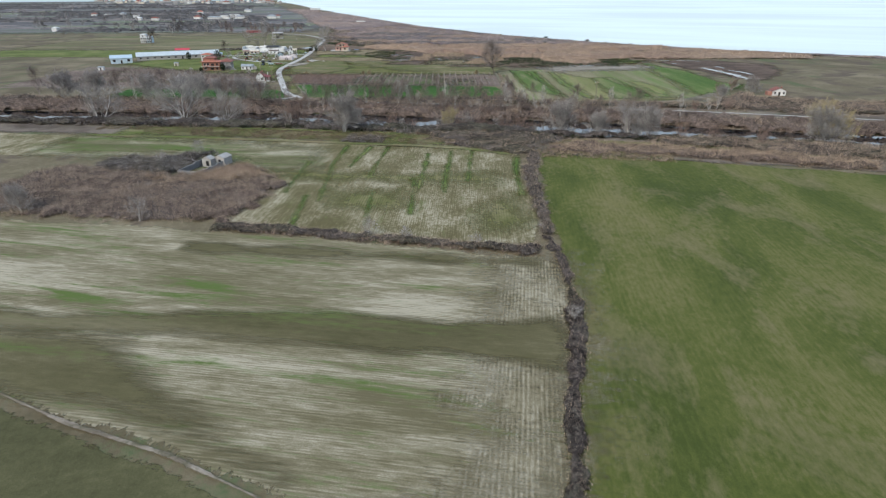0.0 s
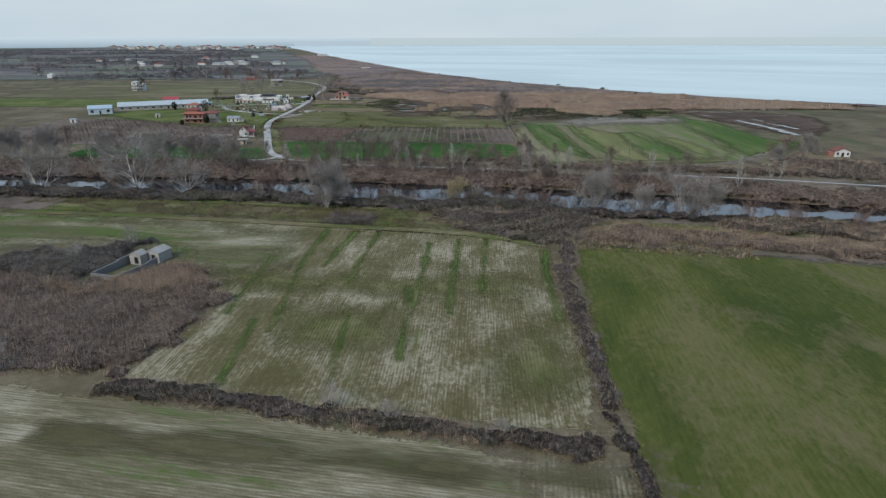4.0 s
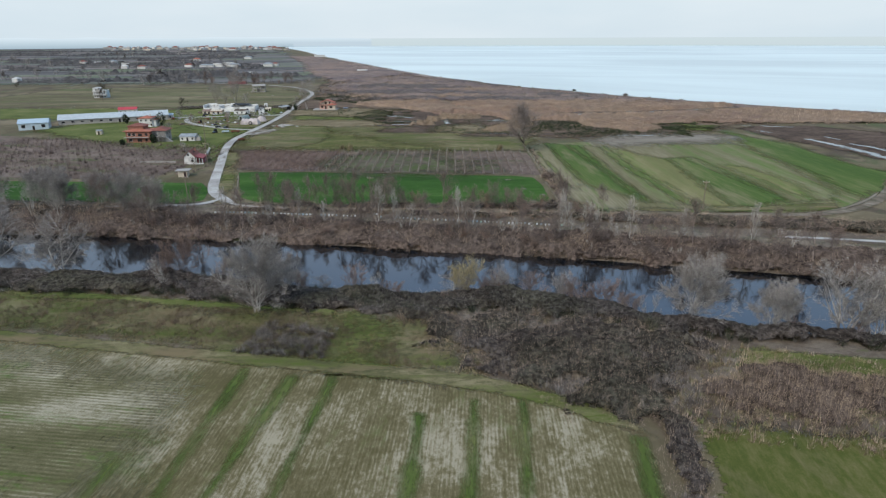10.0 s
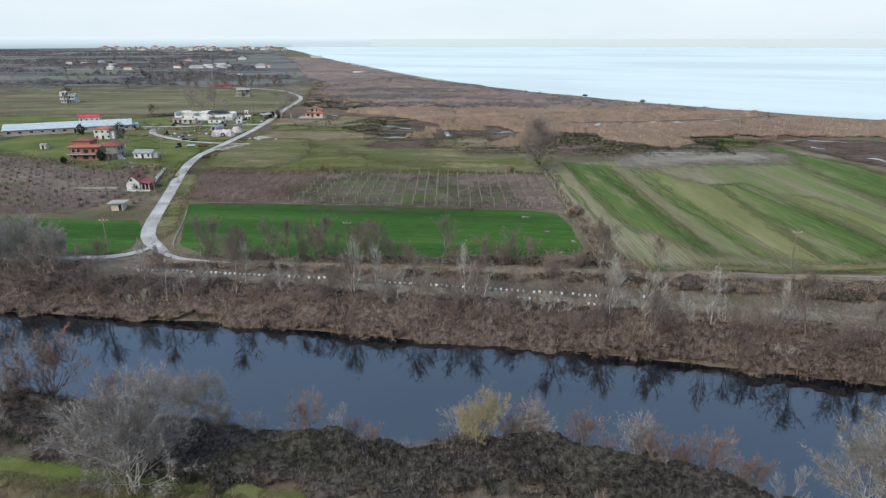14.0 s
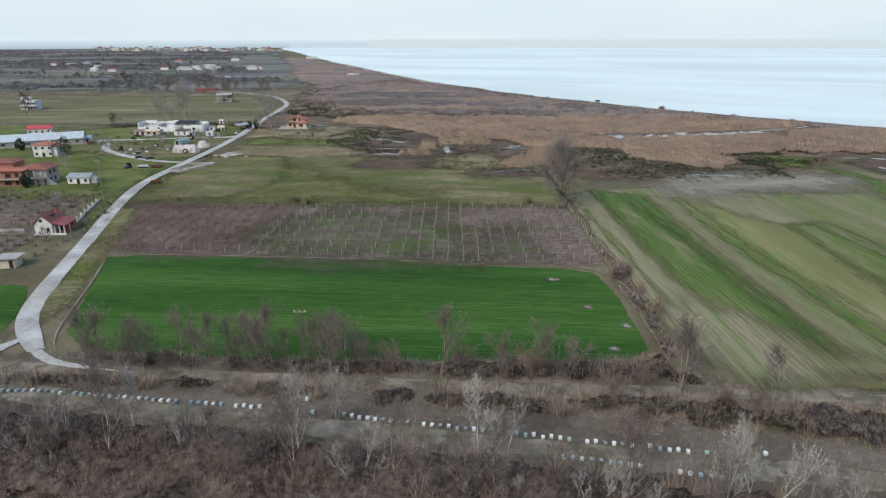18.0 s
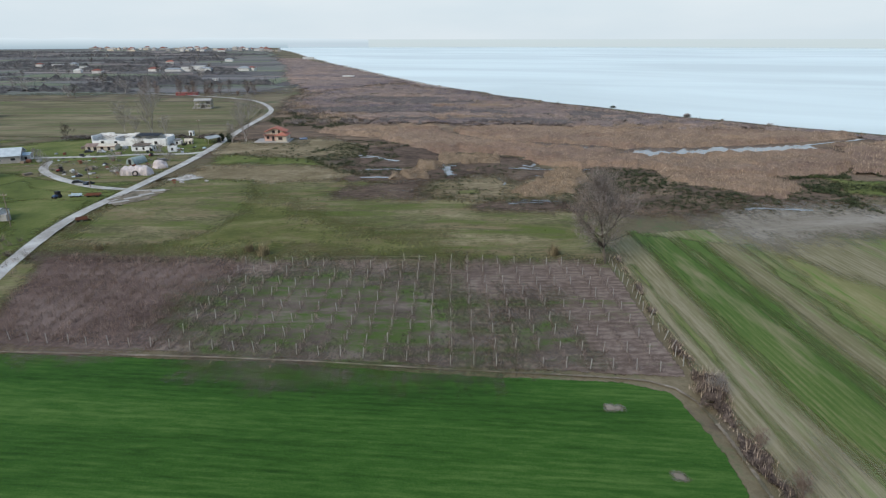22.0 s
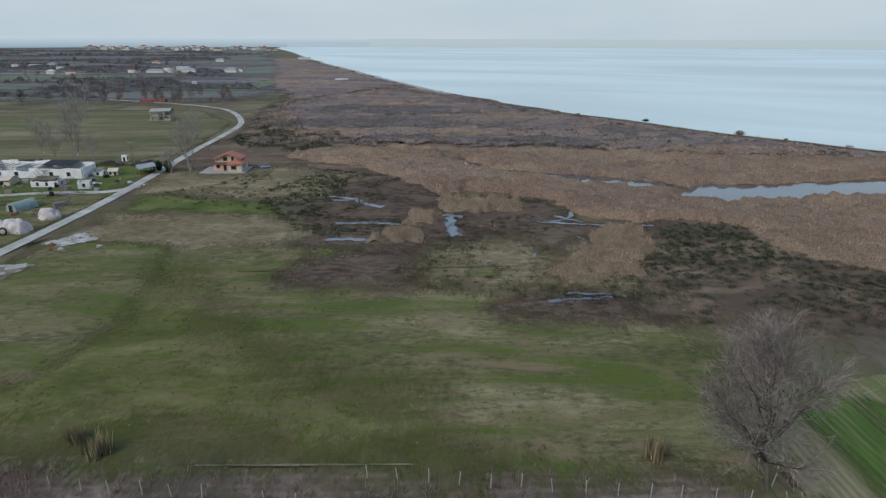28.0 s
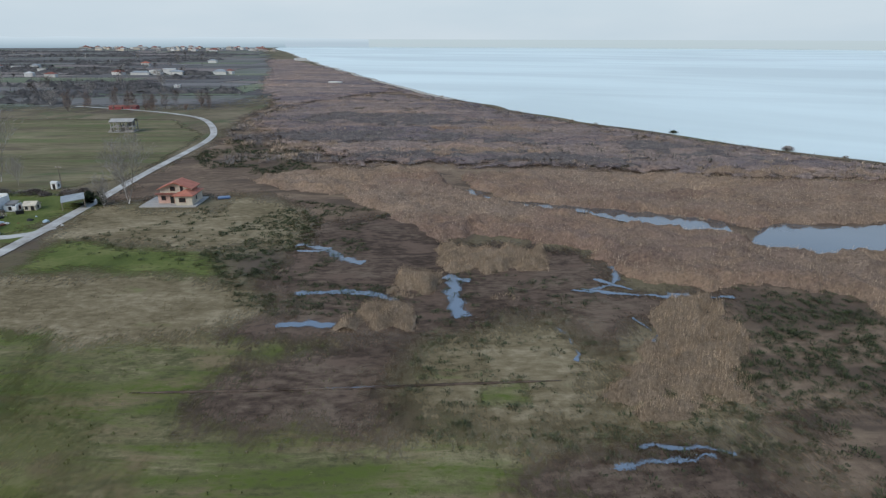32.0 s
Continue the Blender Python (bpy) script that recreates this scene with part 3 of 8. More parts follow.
def thicket(name, label, category, poly, h, mass, blades, cell=0.9, dens=3.0, length=1.0, lean=0.5, width=0.05, soft=1.2, seed=0, lump=2.5, z=0.0, fringe=0.0):
    """Uncountable growth: an uneven mound of it, with stems standing out."""
    r = np.random.default_rng(seed + 11)
    p = np.asarray(poly, float)
    x, y = np.meshgrid(np.arange(p[:, 0].min() - cell, p[:, 0].max() + cell, cell), np.arange(p[:, 1].min() - cell, p[:, 1].max() + cell, cell))
    x, y = x + r.uniform(-0.3, 0.3, x.shape) * cell, y + r.uniform(-0.3, 0.3, x.shape) * cell

    def top(a, b):
        d = rim(p, a, b) + (vnoise(a, b, 2.2, seed) - 0.5) * 2.0 * soft
        n = 0.75 * vnoise(a, b, lump * 1.1, seed) + 0.35 * vnoise(a, b, lump * 4.0, seed + 1) + 0.25 * vnoise(a, b, lump * 0.45, seed + 2)
        return d, h * np.clip(d / soft, 0, 1) ** 1.1 * (0.10 + 0.72 * n)
    d, t = top(x, y)
    border = d
    t = t + r.uniform(-0.12, 0.12, t.shape) * h * (t > 0)
    ny_, nx_ = x.shape
    keep = d > -0.1
    ok = (keep[:-1, :-1] | keep[1:, :-1] | keep[:-1, 1:] | keep[1:, 1:]).ravel()
    i = (np.arange(ny_ - 1)[:, None] * nx_ + np.arange(nx_ - 1)).ravel()[ok]
    quads = np.stack([i, i + 1, i + 1 + nx_, i + nx_], 1)
    used, inv = np.unique(quads, return_inverse=True)
    v = np.stack([x, y, lie(x, y) + t - 0.05 + z], -1).reshape(-1, 3)[used]
    quads = inv.reshape(-1, 4)
    n = int(dens * 1.25 * ok.sum() * cell * cell)
    a, b = r.uniform(p[:, 0].min(), p[:, 0].max(), 3 * n), r.uniform(p[:, 1].min(), p[:, 1].max(), 3 * n)
    d, t = top(a, b)
    sel = np.flatnonzero(d > -0.35 * soft * r.uniform(0, 1, 3 * n) ** 2)[:n]
    a, b, t = a[sel], b[sel], t[sel]
    k = len(a)
    an, ll = r.uniform(0, 2 * np.pi, k), length * r.uniform(0.4, 1.2, k) * np.clip(t / h + 0.45, 0.4, 1)
    ln = np.abs(r.normal(0, lean, k))
    base = np.stack([a, b, lie(a, b) + t * 0.75 + z], 1)
    tip = base + np.stack([np.cos(an) * np.sin(ln), np.sin(an) * np.sin(ln), np.cos(ln)], 1) * ll[:, None]
    if fringe:
        n = int(fringe * ok.sum() * cell * cell)
        a, b = r.uniform(p[:, 0].min() - 1, p[:, 0].max() + 1, 3 * n), r.uniform(p[:, 1].min() - 1, p[:, 1].max() + 1, 3 * n)
        d, t = top(a, b)
        sel = (d > -0.5) & (d < max(1.6, soft))
        a, b, grown = a[sel], b[sel], np.clip(d[sel] / soft, 0.3, 1)
        j, ln = r.uniform(0, 2 * np.pi, len(a)), np.abs(r.normal(0, 0.16, len(a)))
        low = np.stack([a, b, lie(a, b) + z], 1)
        an, base = np.r_[an, j], np.vstack([base, low])
        tip = np.vstack([tip, low + np.stack([np.cos(j) * np.sin(ln), np.sin(j) * np.sin(ln), np.cos(ln)], 1) * (h * r.uniform(0.45, 0.95, len(a)) * grown)[:, None]])
        k = len(an)
    s = np.stack([np.cos(an + 1.57), np.sin(an + 1.57), 0 * an], 1) * width
    m = len(v)
    v = np.vstack([v, np.stack([base - s, base + s, tip], 1).reshape(-1, 3)])
    tri = m + np.arange(3 * k).reshape(-1, 3)
    me = np_mesh(name, v, list(quads) + list(tri), [mass, blades], np.r_[np.zeros(len(quads)), np.ones(k)])
    me.polygons.foreach_set("use_smooth", np.r_[np.ones(len(quads), bool), np.zeros(k, bool)])
    me.attributes.new("edge", "FLOAT", "POINT").data.foreach_set("value", np.r_[np.clip(border.ravel()[used] / soft * 0.5 + (0.9 if fringe else 0.2), -1, 2), np.ones(3 * k)].astype(np.float32))
    return tagged(new(name, me), label, category, kind="stuff")


def tufts(name, label, category, x, y, size, blades, count=14, lean=0.7, width=0.06, seed=0, tall=1.0, dome=False):
    """Many small clumps of stems over an area."""
    r = np.random.default_rng(seed)
    x, y, size = np.repeat(x, count), np.repeat(y, count), np.repeat(size, count)
    k = len(x)
    an, ln = r.uniform(0, 2 * np.pi, k), np.arccos(r.uniform(0.1, 1, k)) if dome else np.abs(r.normal(0, lean, k))
    if dome:
        size = size * r.uniform(0.75, 0.95, k)
    x, y = x + np.cos(an) * size * r.uniform(0, 0.5, k), y + np.sin(an) * size * r.uniform(0, 0.5, k)
    base = np.stack([x, y, lie(x, y)], 1)
    tip = base + np.stack([np.cos(an) * np.sin(ln), np.sin(an) * np.sin(ln), np.cos(ln) * tall], 1) * (size * r.uniform(0.85 if dome else 0.5, 1.1, k))[:, None]
    s = np.stack([np.cos(an + 1.57), np.sin(an + 1.57), 0 * an], 1) * (width * (0.5 + size))[:, None]
    v = np.stack([base, tip + s, tip - s] if dome else [base - s, base + s, tip], 1).reshape(-1, 3)
    return tagged(new(name, np_mesh(name, v, np.arange(3 * k).reshape(-1, 3), blades)), label, category, kind="stuff")


def scatter(poly, n, seed, gap=None):
    r = np.random.default_rng(seed)
    p = np.asarray(poly, float)
    x, y = r.uniform(p[:, 0].min(), p[:, 0].max(), 6 * n), r.uniform(p[:, 1].min(), p[:, 1].max(), 6 * n)
    ok = inside(p, x, y)
    if gap:
        ok &= vnoise(x, y, gap[0], seed) > gap[1]
    return x[ok][:n], y[ok][:n]


# ---- bare trees ----
def tubes(seg, sides):
    """Tapered prisms for rows of x, y, z, x, y, z, r, r."""
    seg = np.asarray(seg, float)
    a, b, ra, rb = seg[:, 0:3], seg[:, 3:6], seg[:, 6], seg[:, 7]
    d = b - a
    d /= np.maximum(1e-9, np.linalg.norm(d, axis=1))[:, None]
    ref = np.where(np.abs(d[:, 2:3]) > 0.9, [[1.0, 0, 0]], [[0, 0, 1.0]])
    u = np.cross(d, ref)
    u /= np.linalg.norm(u, axis=1)[:, None]
    w = np.cross(d, u)
    th = np.arange(sides) * 2 * np.pi / sides
    ring = np.cos(th)[None, :, None] * u[:, None] + np.sin(th)[None, :, None] * w[:, None]
    v = np.concatenate([a[:, None] + ring * ra[:, None, None], b[:, None] + ring * rb[:, None, None]], 1).reshape(-1, 3)
    o = (np.arange(len(seg)) * 2 * sides)[:, None]
    i = np.arange(sides)
    j = (i + 1) % sides
    f = np.stack([o + i, o + j, o + sides + j, o + sides + i], -1).reshape(-1, 4)
    return v, f


def bare_tree(name, label, seed, height, limbs, open_, bark, twig, boughs=6, twigs=7, thick=0.02, rise=0.10, stems=1, clear=0.2, twig_len=1.0, twig_r=0.012, category="tree"):
    """A leafless tree: trunk and limbs as one part, the crown of twigs as another."""
    r = np.random.default_rng(seed)
    wood, fine, hair = [], [], []

    def run(p, d, length, rad, n, bend, lift, out, end=0.35):
        pts = [p]
        for k in range(n):
            d = d + r.normal(0, bend, 3) + np.array([0, 0, lift])
            d = d / np.linalg.norm(d)
            q = p + d * length / n
            out.append((*p, *q, rad * (1 - (1 - end) * k / n), rad * (1 - (1 - end) * (k + 1) / n)))
            p = q
            pts.append((p, d))
        return pts[1:]

    def side(d, a):
        s = np.cross(d, r.normal(0, 1, 3))
        s /= np.linalg.norm(s)
        return d * np.cos(a) + s * np.sin(a)
    for _ in range(stems):
        d0 = np.array([r.normal(0, 0.04 + 0.18 * (stems > 1)), r.normal(0, 0.04 + 0.18 * (stems > 1)), 1.0])
        d0 /= np.linalg.norm(d0)
        hgt = height * r.uniform(0.75, 1.0) if stems > 1 else height
        trunk = run(np.array([r.normal(0, 0.25) if stems > 1 else 0, r.normal(0, 0.25) if stems > 1 else 0, -0.4]), d0, hgt * 0.86, hgt * thick, 7, 0.06, 0.03, wood, 0.15)
        for i in range(limbs):
            k = clear + (1 - clear) * (i + r.uniform(0, 0.6)) / limbs
            p, d = trunk[min(6, int(k * 7))]
            limb = run(p, side(d, open_ * r.uniform(0.7, 1.25)), hgt * 0.55 * (1.1 - 0.72 * k) * r.uniform(0.8, 1.2), hgt * thick * 0.5 * (1.15 - k * 0.7), 5, 0.12, rise, wood, 0.25)
            for _b in range(boughs):
                q, e = limb[r.integers(1, 5)]
                bough = run(q, side(e, r.uniform(0.4, 0.95)), hgt * 0.2 * twig_len * r.uniform(0.6, 1.2), hgt * thick * 0.15, 3, 0.16, rise, fine, 0.4)
                for _t in range(twigs):
                    q2, e2 = bough[r.integers(0, 3)]
                    run(q2, side(e2, r.uniform(0.3, 0.9)), hgt * 0.10 * twig_len * r.uniform(0.5, 1.3), twig_r, 1, 0.15, rise, hair, 0.5)
    root = thing(name, label, category)
    v, f = tubes(wood, 6)
    part("trunk", np_mesh("trunk", v, f, bark, smooth=True), None, root)
    v, f = tubes(fine, 3)
    q = np.array(hair)
    a, b = q[:, 0:3], q[:, 3:6]
    w = np.cross(b - a, r.normal(0, 1, a.shape))
    w *= (q[:, 6:7] * 1.5) / np.maximum(1e-9, np.linalg.norm(w, axis=1))[:, None]
    tri = len(v) + np.arange(3 * len(a)).reshape(-1, 3)
    part("crown", np_mesh("crown", np.vstack([v, np.stack([a - w, a + w, b], 1).reshape(-1, 3)]), list(f) + list(tri), twig), None, root)
    return root

# ---- water, sea and distance ----
COAST = smooth_line([(4950, -1700), (1500, -180), (700, 190), (420, 340), (301, 415), (259, 436), (190, 486), (129, 552), (100, 590), (54, 652), (17, 734), (-30, 830),
                     (-179, 1257), (-312, 1651), (-542, 2408), (-760, 3000), (-880, 3600), (-900, 4200), (-720, 4950)], 15)
COAST[:, 0] += (vnoise(COAST[:, 0], COAST[:, 1], 30, 5) - 0.5) * 8
sea_poly = np.vstack([COAST, [(4950, 4950)]])
tri = tessellate_polygon([[Vector((*v, 0)) for v in sea_poly]])
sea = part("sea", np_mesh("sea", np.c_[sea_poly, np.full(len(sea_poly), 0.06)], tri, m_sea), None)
tagged(sea, "calm pale blue-green sea under an overcast sky", "sea", kind="structure")
beach = strip(COAST[(COAST[:, 1] > 760) & (COAST[:, 1] < 2600)] - [2.5, 1.5], 6)
sheet("beach", beach, m_sand, 0.09, "narrow pale sand beach along the sea", "beach", 2.0, 0.6, 3.0)
cn, cs = smooth_line(CANAL_N, 3), smooth_line(CANAL_S, 2)
cx = np.arange(-560, 560, 4.0)
canal_v = np.vstack([np.c_[cx, np.interp(cx, CANAL_S[:, 0], CANAL_S[:, 1]) - 3], np.c_[cx, np.interp(cx, CANAL_N[:, 0], CANAL_N[:, 1]) + 3]])
k = len(cx)
canal = part("water", np_mesh("water", np.c_[canal_v, np.full(2 * k, WATER)], [(i, i + 1, k + i + 1, k + i) for i in range(k - 1)], m_canal), None)
tagged(canal, "still dark canal water mirroring sky and bare trees", "canal", kind="structure")

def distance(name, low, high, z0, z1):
    """A far glowing strip of land or sea, haze painted in, paler towards its top."""
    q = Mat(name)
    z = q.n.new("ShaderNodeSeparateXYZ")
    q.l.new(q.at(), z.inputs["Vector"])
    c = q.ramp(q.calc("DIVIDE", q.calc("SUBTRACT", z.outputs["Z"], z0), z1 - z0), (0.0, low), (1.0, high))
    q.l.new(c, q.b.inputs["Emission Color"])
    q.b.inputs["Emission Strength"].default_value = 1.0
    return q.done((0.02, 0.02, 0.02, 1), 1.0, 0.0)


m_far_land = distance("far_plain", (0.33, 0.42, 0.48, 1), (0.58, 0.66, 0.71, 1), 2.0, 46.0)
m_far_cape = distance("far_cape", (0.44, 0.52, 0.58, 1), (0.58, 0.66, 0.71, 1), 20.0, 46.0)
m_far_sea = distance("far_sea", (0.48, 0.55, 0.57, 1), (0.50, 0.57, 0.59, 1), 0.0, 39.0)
for a0, a1, dist, m, label in ((-70, -13.4, 3540, m_far_land, "far plain and hills in painted blue haze"), (-13.6, -6.8, 3570, m_far_cape, "far cape painted pale with haze, fading into the sea"), (-8, 62, 3600, m_far_sea, "glowing far strip continuing the pale sea")):
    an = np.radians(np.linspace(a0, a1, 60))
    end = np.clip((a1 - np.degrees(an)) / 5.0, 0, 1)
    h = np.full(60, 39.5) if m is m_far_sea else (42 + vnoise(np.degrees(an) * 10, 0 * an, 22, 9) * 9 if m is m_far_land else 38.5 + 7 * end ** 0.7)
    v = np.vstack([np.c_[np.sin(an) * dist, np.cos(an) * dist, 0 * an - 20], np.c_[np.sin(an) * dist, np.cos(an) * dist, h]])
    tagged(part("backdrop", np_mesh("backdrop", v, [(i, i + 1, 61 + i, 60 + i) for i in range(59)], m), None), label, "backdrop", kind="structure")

# ---- fields, tracks and roads ----
FIELD_A = [(-49, 56), (-38, 50.5), (-26, 46), (-15, 40), (0, 31), (8, 28), (9.5, 40), (13.5, 54), (14.5, 60), (17.5, 82), (16.5, 90), (-8, 96), (-40, 103), (-86, 110), (-300, 140), (-300, 112), (-110, 80)]
FIELD_B = [(-41, 107), (-14, 101), (16, 96.5), (18, 107), (19, 122), (18.5, 137), (20, 148), (20.5, 155), (18, 158), (11, 163), (0, 167), (-16, 169.5), (-42, 174), (-72, 179.5), (-110, 184), (-190, 196),
           (-190, 165), (-110, 160), (-64, 160), (-49, 150), (-36, 131), (-38, 118)]
FIELD_C = [(10, 26), (14, 54), (18, 66), (20, 90), (21, 107), (22.5, 122), (24, 139), (27, 157.5), (48, 156.5), (61, 152), (106, 138), (210, 112), (380, 62), (380, -60), (120, -40), (14, -30)]
sheet("field_1", FIELD_A, m_stubble, 0.04, "pale stubble field streaked with green growth", "field", 1.6, 0.5, 1.4)
sheet("headland", [(6, 27), (9.3, 40), (13.2, 54), (14.2, 60), (17.2, 82), (16.3, 89.5), (10, 90.5), (9.5, 78), (6, 55), (2, 40), (-1, 31)], m_stubble_head, 0.06, "pale stubble headland with rows along the field edge", "field", 9.0, 2.0, 1.2)
sheet("field_2", FIELD_B, m_stubble_far, 0.04, "stubble field with rows of green shoots by the canal", "field")
sheet("field_block", [(-95, 181), (-62, 175.5), (-49, 172), (-37, 166), (-31, 147), (-39, 140), (-50, 150), (-64, 160), (-110, 160), (-110, 182)], m_stubble_cross, 0.06, "block of stubble rowed across the field", "field", 6.0, 3.0, 1.6)
for q, w in (([(-26.4, 170), (-26.9, 160), (-27.3, 148), (-26.8, 140), (-25.5, 120)], 0.6), ([(-19.7, 168), (-21.7, 153.8), (-22.8, 146.7)], 0.8), ([(-14.6, 168), (-16.4, 148.4), (-17, 138)], 0.6),
             ([(-3.3, 160), (-4.3, 140.6), (-5.3, 125.4)], 0.9), ([(2.9, 163), (2.0, 148.4), (1.1, 137.9), (0.6, 126)], 0.8), ([(8.5, 163), (6.1, 134)], 0.9), ([(-33.6, 152), (-34.2, 140.5), (-34, 126)], 0.9),
             ([(-6.3, 137), (-6, 112)], 0.5), ([(-29, 124), (-28, 106)], 0.5), ([(-15, 126), (-14.5, 106)], 0.4), ([(20, 156), (18, 142), (17.4, 124)], 1.0)):
    sheet("crop_line", strip(smooth_line(q, 2), w * 1.0), m_green_line, 0.07, "broken line of green shoots in the stubble", "crop", 0.75, 0.4, 0.5)
for q, e in (([(-44, 144), (-20, 140.5), (12, 140), (16, 135), (10, 131), (-12, 135), (-34, 138)], 4.0), ([(-24, 128), (-10, 127), (-8, 117), (-22, 116)], 4.0), ([(8, 118), (16, 124), (16, 106), (9, 104)], 4.0)):
    sheet("crop_patch", q, m_shoots, 0.062, "patch of green shoots spread through the stubble", "crop", e, 2.0, 1.2)
for q, e in (([(-110, 80), (-56.6, 73), (-20, 72.4), (8, 69), (15, 71), (14.6, 59), (9, 60), (-18.8, 66), (-39.5, 67.3), (-110, 72)], 1.6), ([(-60, 68), (-44, 66.5), (-35, 59.5), (-28, 52), (-14, 42), (-26, 47.5), (-38, 53), (-62, 62)], 2.5), ([(-45, 98), (-16, 94.2), (16, 89.5), (16, 87), (-7, 89.6), (-45, 94)], 1.5)):
    sheet("stubble_band", q, m_stubble_dull, 0.075, "dull olive band of weathered stubble", "crop", e, 1.2, 1.2)
sheet("field_3", FIELD_C, m_winter_green, 0.045, "sparse olive-green winter wheat field", "field", 2.0, 0.5, 1.8)
sheet("field_4", [(-49, 53), (-38, 48), (-26, 43.5), (-14, 37), (-2, 28), (-2, -20), (-120, -20), (-120, 76)], m_olive, 0.04, "dull olive grass field beyond a bare boundary strip", "field")
FIELD_E = [(-67, 290.5), (-60, 291.5), (-26, 289.5), (-1, 286.5), (20, 285), (25, 282.5), (26.5, 274), (26.5, 263), (26, 254.5), (22, 251), (-1, 250.5), (-23, 251), (-50, 254), (-56, 258.5)]
sheet("field_5", FIELD_E, m_wheat, 0.05, "dense dark green wheat field with a rounded corner", "field", 0.5, 0.15)
sheet("field_6", [(-140, 279), (-73, 276), (-67, 266), (-65, 256), (-68, 251.5), (-83, 252.5), (-140, 259)], m_wheat, 0.05, "small dense green wheat field beside the gravel road", "field", 0.5, 0.2)
FIELD_D = [(38, 345), (33, 300), (31, 270), (31, 257), (37, 246), (49, 245.5), (62, 245.2), (82, 243.5), (98, 247), (112, 262), (124, 285), (122, 310), (120, 340), (116, 362), (70, 352)]
sheet("field_7", FIELD_D, m_striped, 0.05, "field of young crop in green and straw stripes", "field", 1.0)
for kz, (q, m, lab, e) in enumerate((([(31, 340), (38, 345), (38.6, 318), (38.7, 280), (41.5, 248), (36, 247), (31, 258), (30.5, 290)], m_crop_pale, "greyish straw rows along the striped field's edge", 1.6),
                  ([(32, 326), (33, 326), (34.6, 280), (35.4, 250), (34.2, 250), (33.4, 280)], m_crop_green, "thin green row in the straw edge", 0.9),
                  ([(38.5, 346), (46, 342), (48.6, 300), (49.5, 270), (50.5, 249), (42, 248), (38.8, 280), (38.6, 318)], m_crop_green, "broad band of green crop in the striped field", 2.4),
                  ([(47, 342), (51, 340), (51, 290), (52.6, 249), (50.6, 249), (49.4, 275)], m_crop_green, "thinning green rows beside the pale stripe", 1.4),
                  ([(51.6, 340), (57.5, 338), (56.2, 297), (58.8, 256), (59.4, 248), (53.2, 248.5), (51.4, 284)], m_crop_pale, "pale straw stripe through the green crop", 1.6),
                  ([(58, 338), (60.8, 338), (59.6, 297), (62.2, 256), (62.4, 248.5), (59.6, 248.5), (57, 297)], m_crop_green, "narrow dark green stripe in the striped field", 0.8),
                  ([(61, 334), (75, 316), (74, 296), (71, 262), (70, 249), (63, 249), (60.5, 297)], m_crop_yellow, "yellowish-green crop between two stripes", 2.5),
                  ([(63, 345), (114, 342), (111, 301), (105, 264), (98, 254), (86, 253), (88, 278), (85, 315), (75, 312), (68, 321)], m_crop_pale, "bare straw-coloured part of the striped field", 3.5),
                  ([(76, 312), (82, 313), (84, 291), (87, 274), (87, 256), (78, 249), (71, 249), (73.5, 274), (75, 296)], m_crop_green, "broad green wedge in the striped field", 2.6),
                  ([(90, 300), (97, 298), (100, 272), (95, 256), (92, 262), (92, 280)], m_crop_yellow, "faint green drift in the bare part", 4.0),
                  ([(38, 247.5), (62, 247), (98, 252), (96, 247), (87, 244.8), (62, 243.6), (37, 244.5)], m_meadow, "yellowish grass margin of the striped field", 1.4))):
    sheet("crop_band", q, m, 0.065 + 0.012 * kz, lab, "crop", e, 0.6, 0.8)
sheet("crop_band", [(32, 262), (38, 272), (44, 262), (50, 254), (60, 249.5), (62, 246), (36, 246), (32, 254)], m_crop_pale, 0.21, "bare pale rows at the striped field's near end", "crop", 4.0, 2.0, 1.2)
for x, y, w in ((17.5, 279.4, 1.0), (20.8, 268, 0.6), (25, 261.5, 0.5), (21.4, 254.4, 0.6)):
    sheet("bare_spot", [(x - w, y - 0.5), (x + w, y - 0.6), (x + w * 0.8, y + 0.4), (x - w * 0.7, y + 0.5)], m_bare, 0.075, "small pale bare spot in the wheat", "soil", 0.6, 0.3, 0.3)
sheet("field_8", [(62, 340), (109, 346), (118, 362), (108, 368), (80, 364), (62, 354)], m_bare, 0.20, "bare pale crusted mud at the end of the field", "field", 12.0, 3.0, 2.0)
sheet("field_9", [(122.9, 374), (119, 350), (113.6, 324.6), (112, 300), (111, 284), (108, 268), (109.4, 257.5), (120, 264.4), (139.6, 284), (133, 298), (135.5, 333), (130.3, 356)], m_crop_green, 0.06, "strip of bright green grass beside the striped field", "field", 4.0, 2.0, 1.5)
sheet("field_10", [(134, 386), (150, 396), (172, 393), (196, 368), (180, 330), (157, 303), (148, 310), (143, 340), (136, 359)], m_mud, 0.05, "dark wet peaty ground with standing water", "field", 4.0, 1.5)
VINE = [(-72, 296), (-59, 293.5), (-26, 291.3), (-1, 288.5), (28, 286.5), (28.5, 308), (28.5, 329), (5, 329), (-24, 329), (-83, 333), (-77, 315)]
sheet("field_11", VINE, m_vine_soil, 0.05, "vineyard soil, bare brown with patches of grass", "field", 0.6)
sheet("vine_soil", [(-72, 297), (-59, 294.5), (-44, 294), (-38, 312), (-44, 328), (-82, 331), (-76, 315)], m_vine_dark, 0.07, "dark reddish-brown soil under the western vines", "soil", 6.0, 2.0, 1.5)
sheet("vine_grass", [(-34, 292.5), (0, 289), (4, 305), (-6, 322), (-24, 325), (-42, 312)], m_vine_green, 0.075, "green grass growing between the vine rows", "grass", 10.0, 4.0, 1.5)
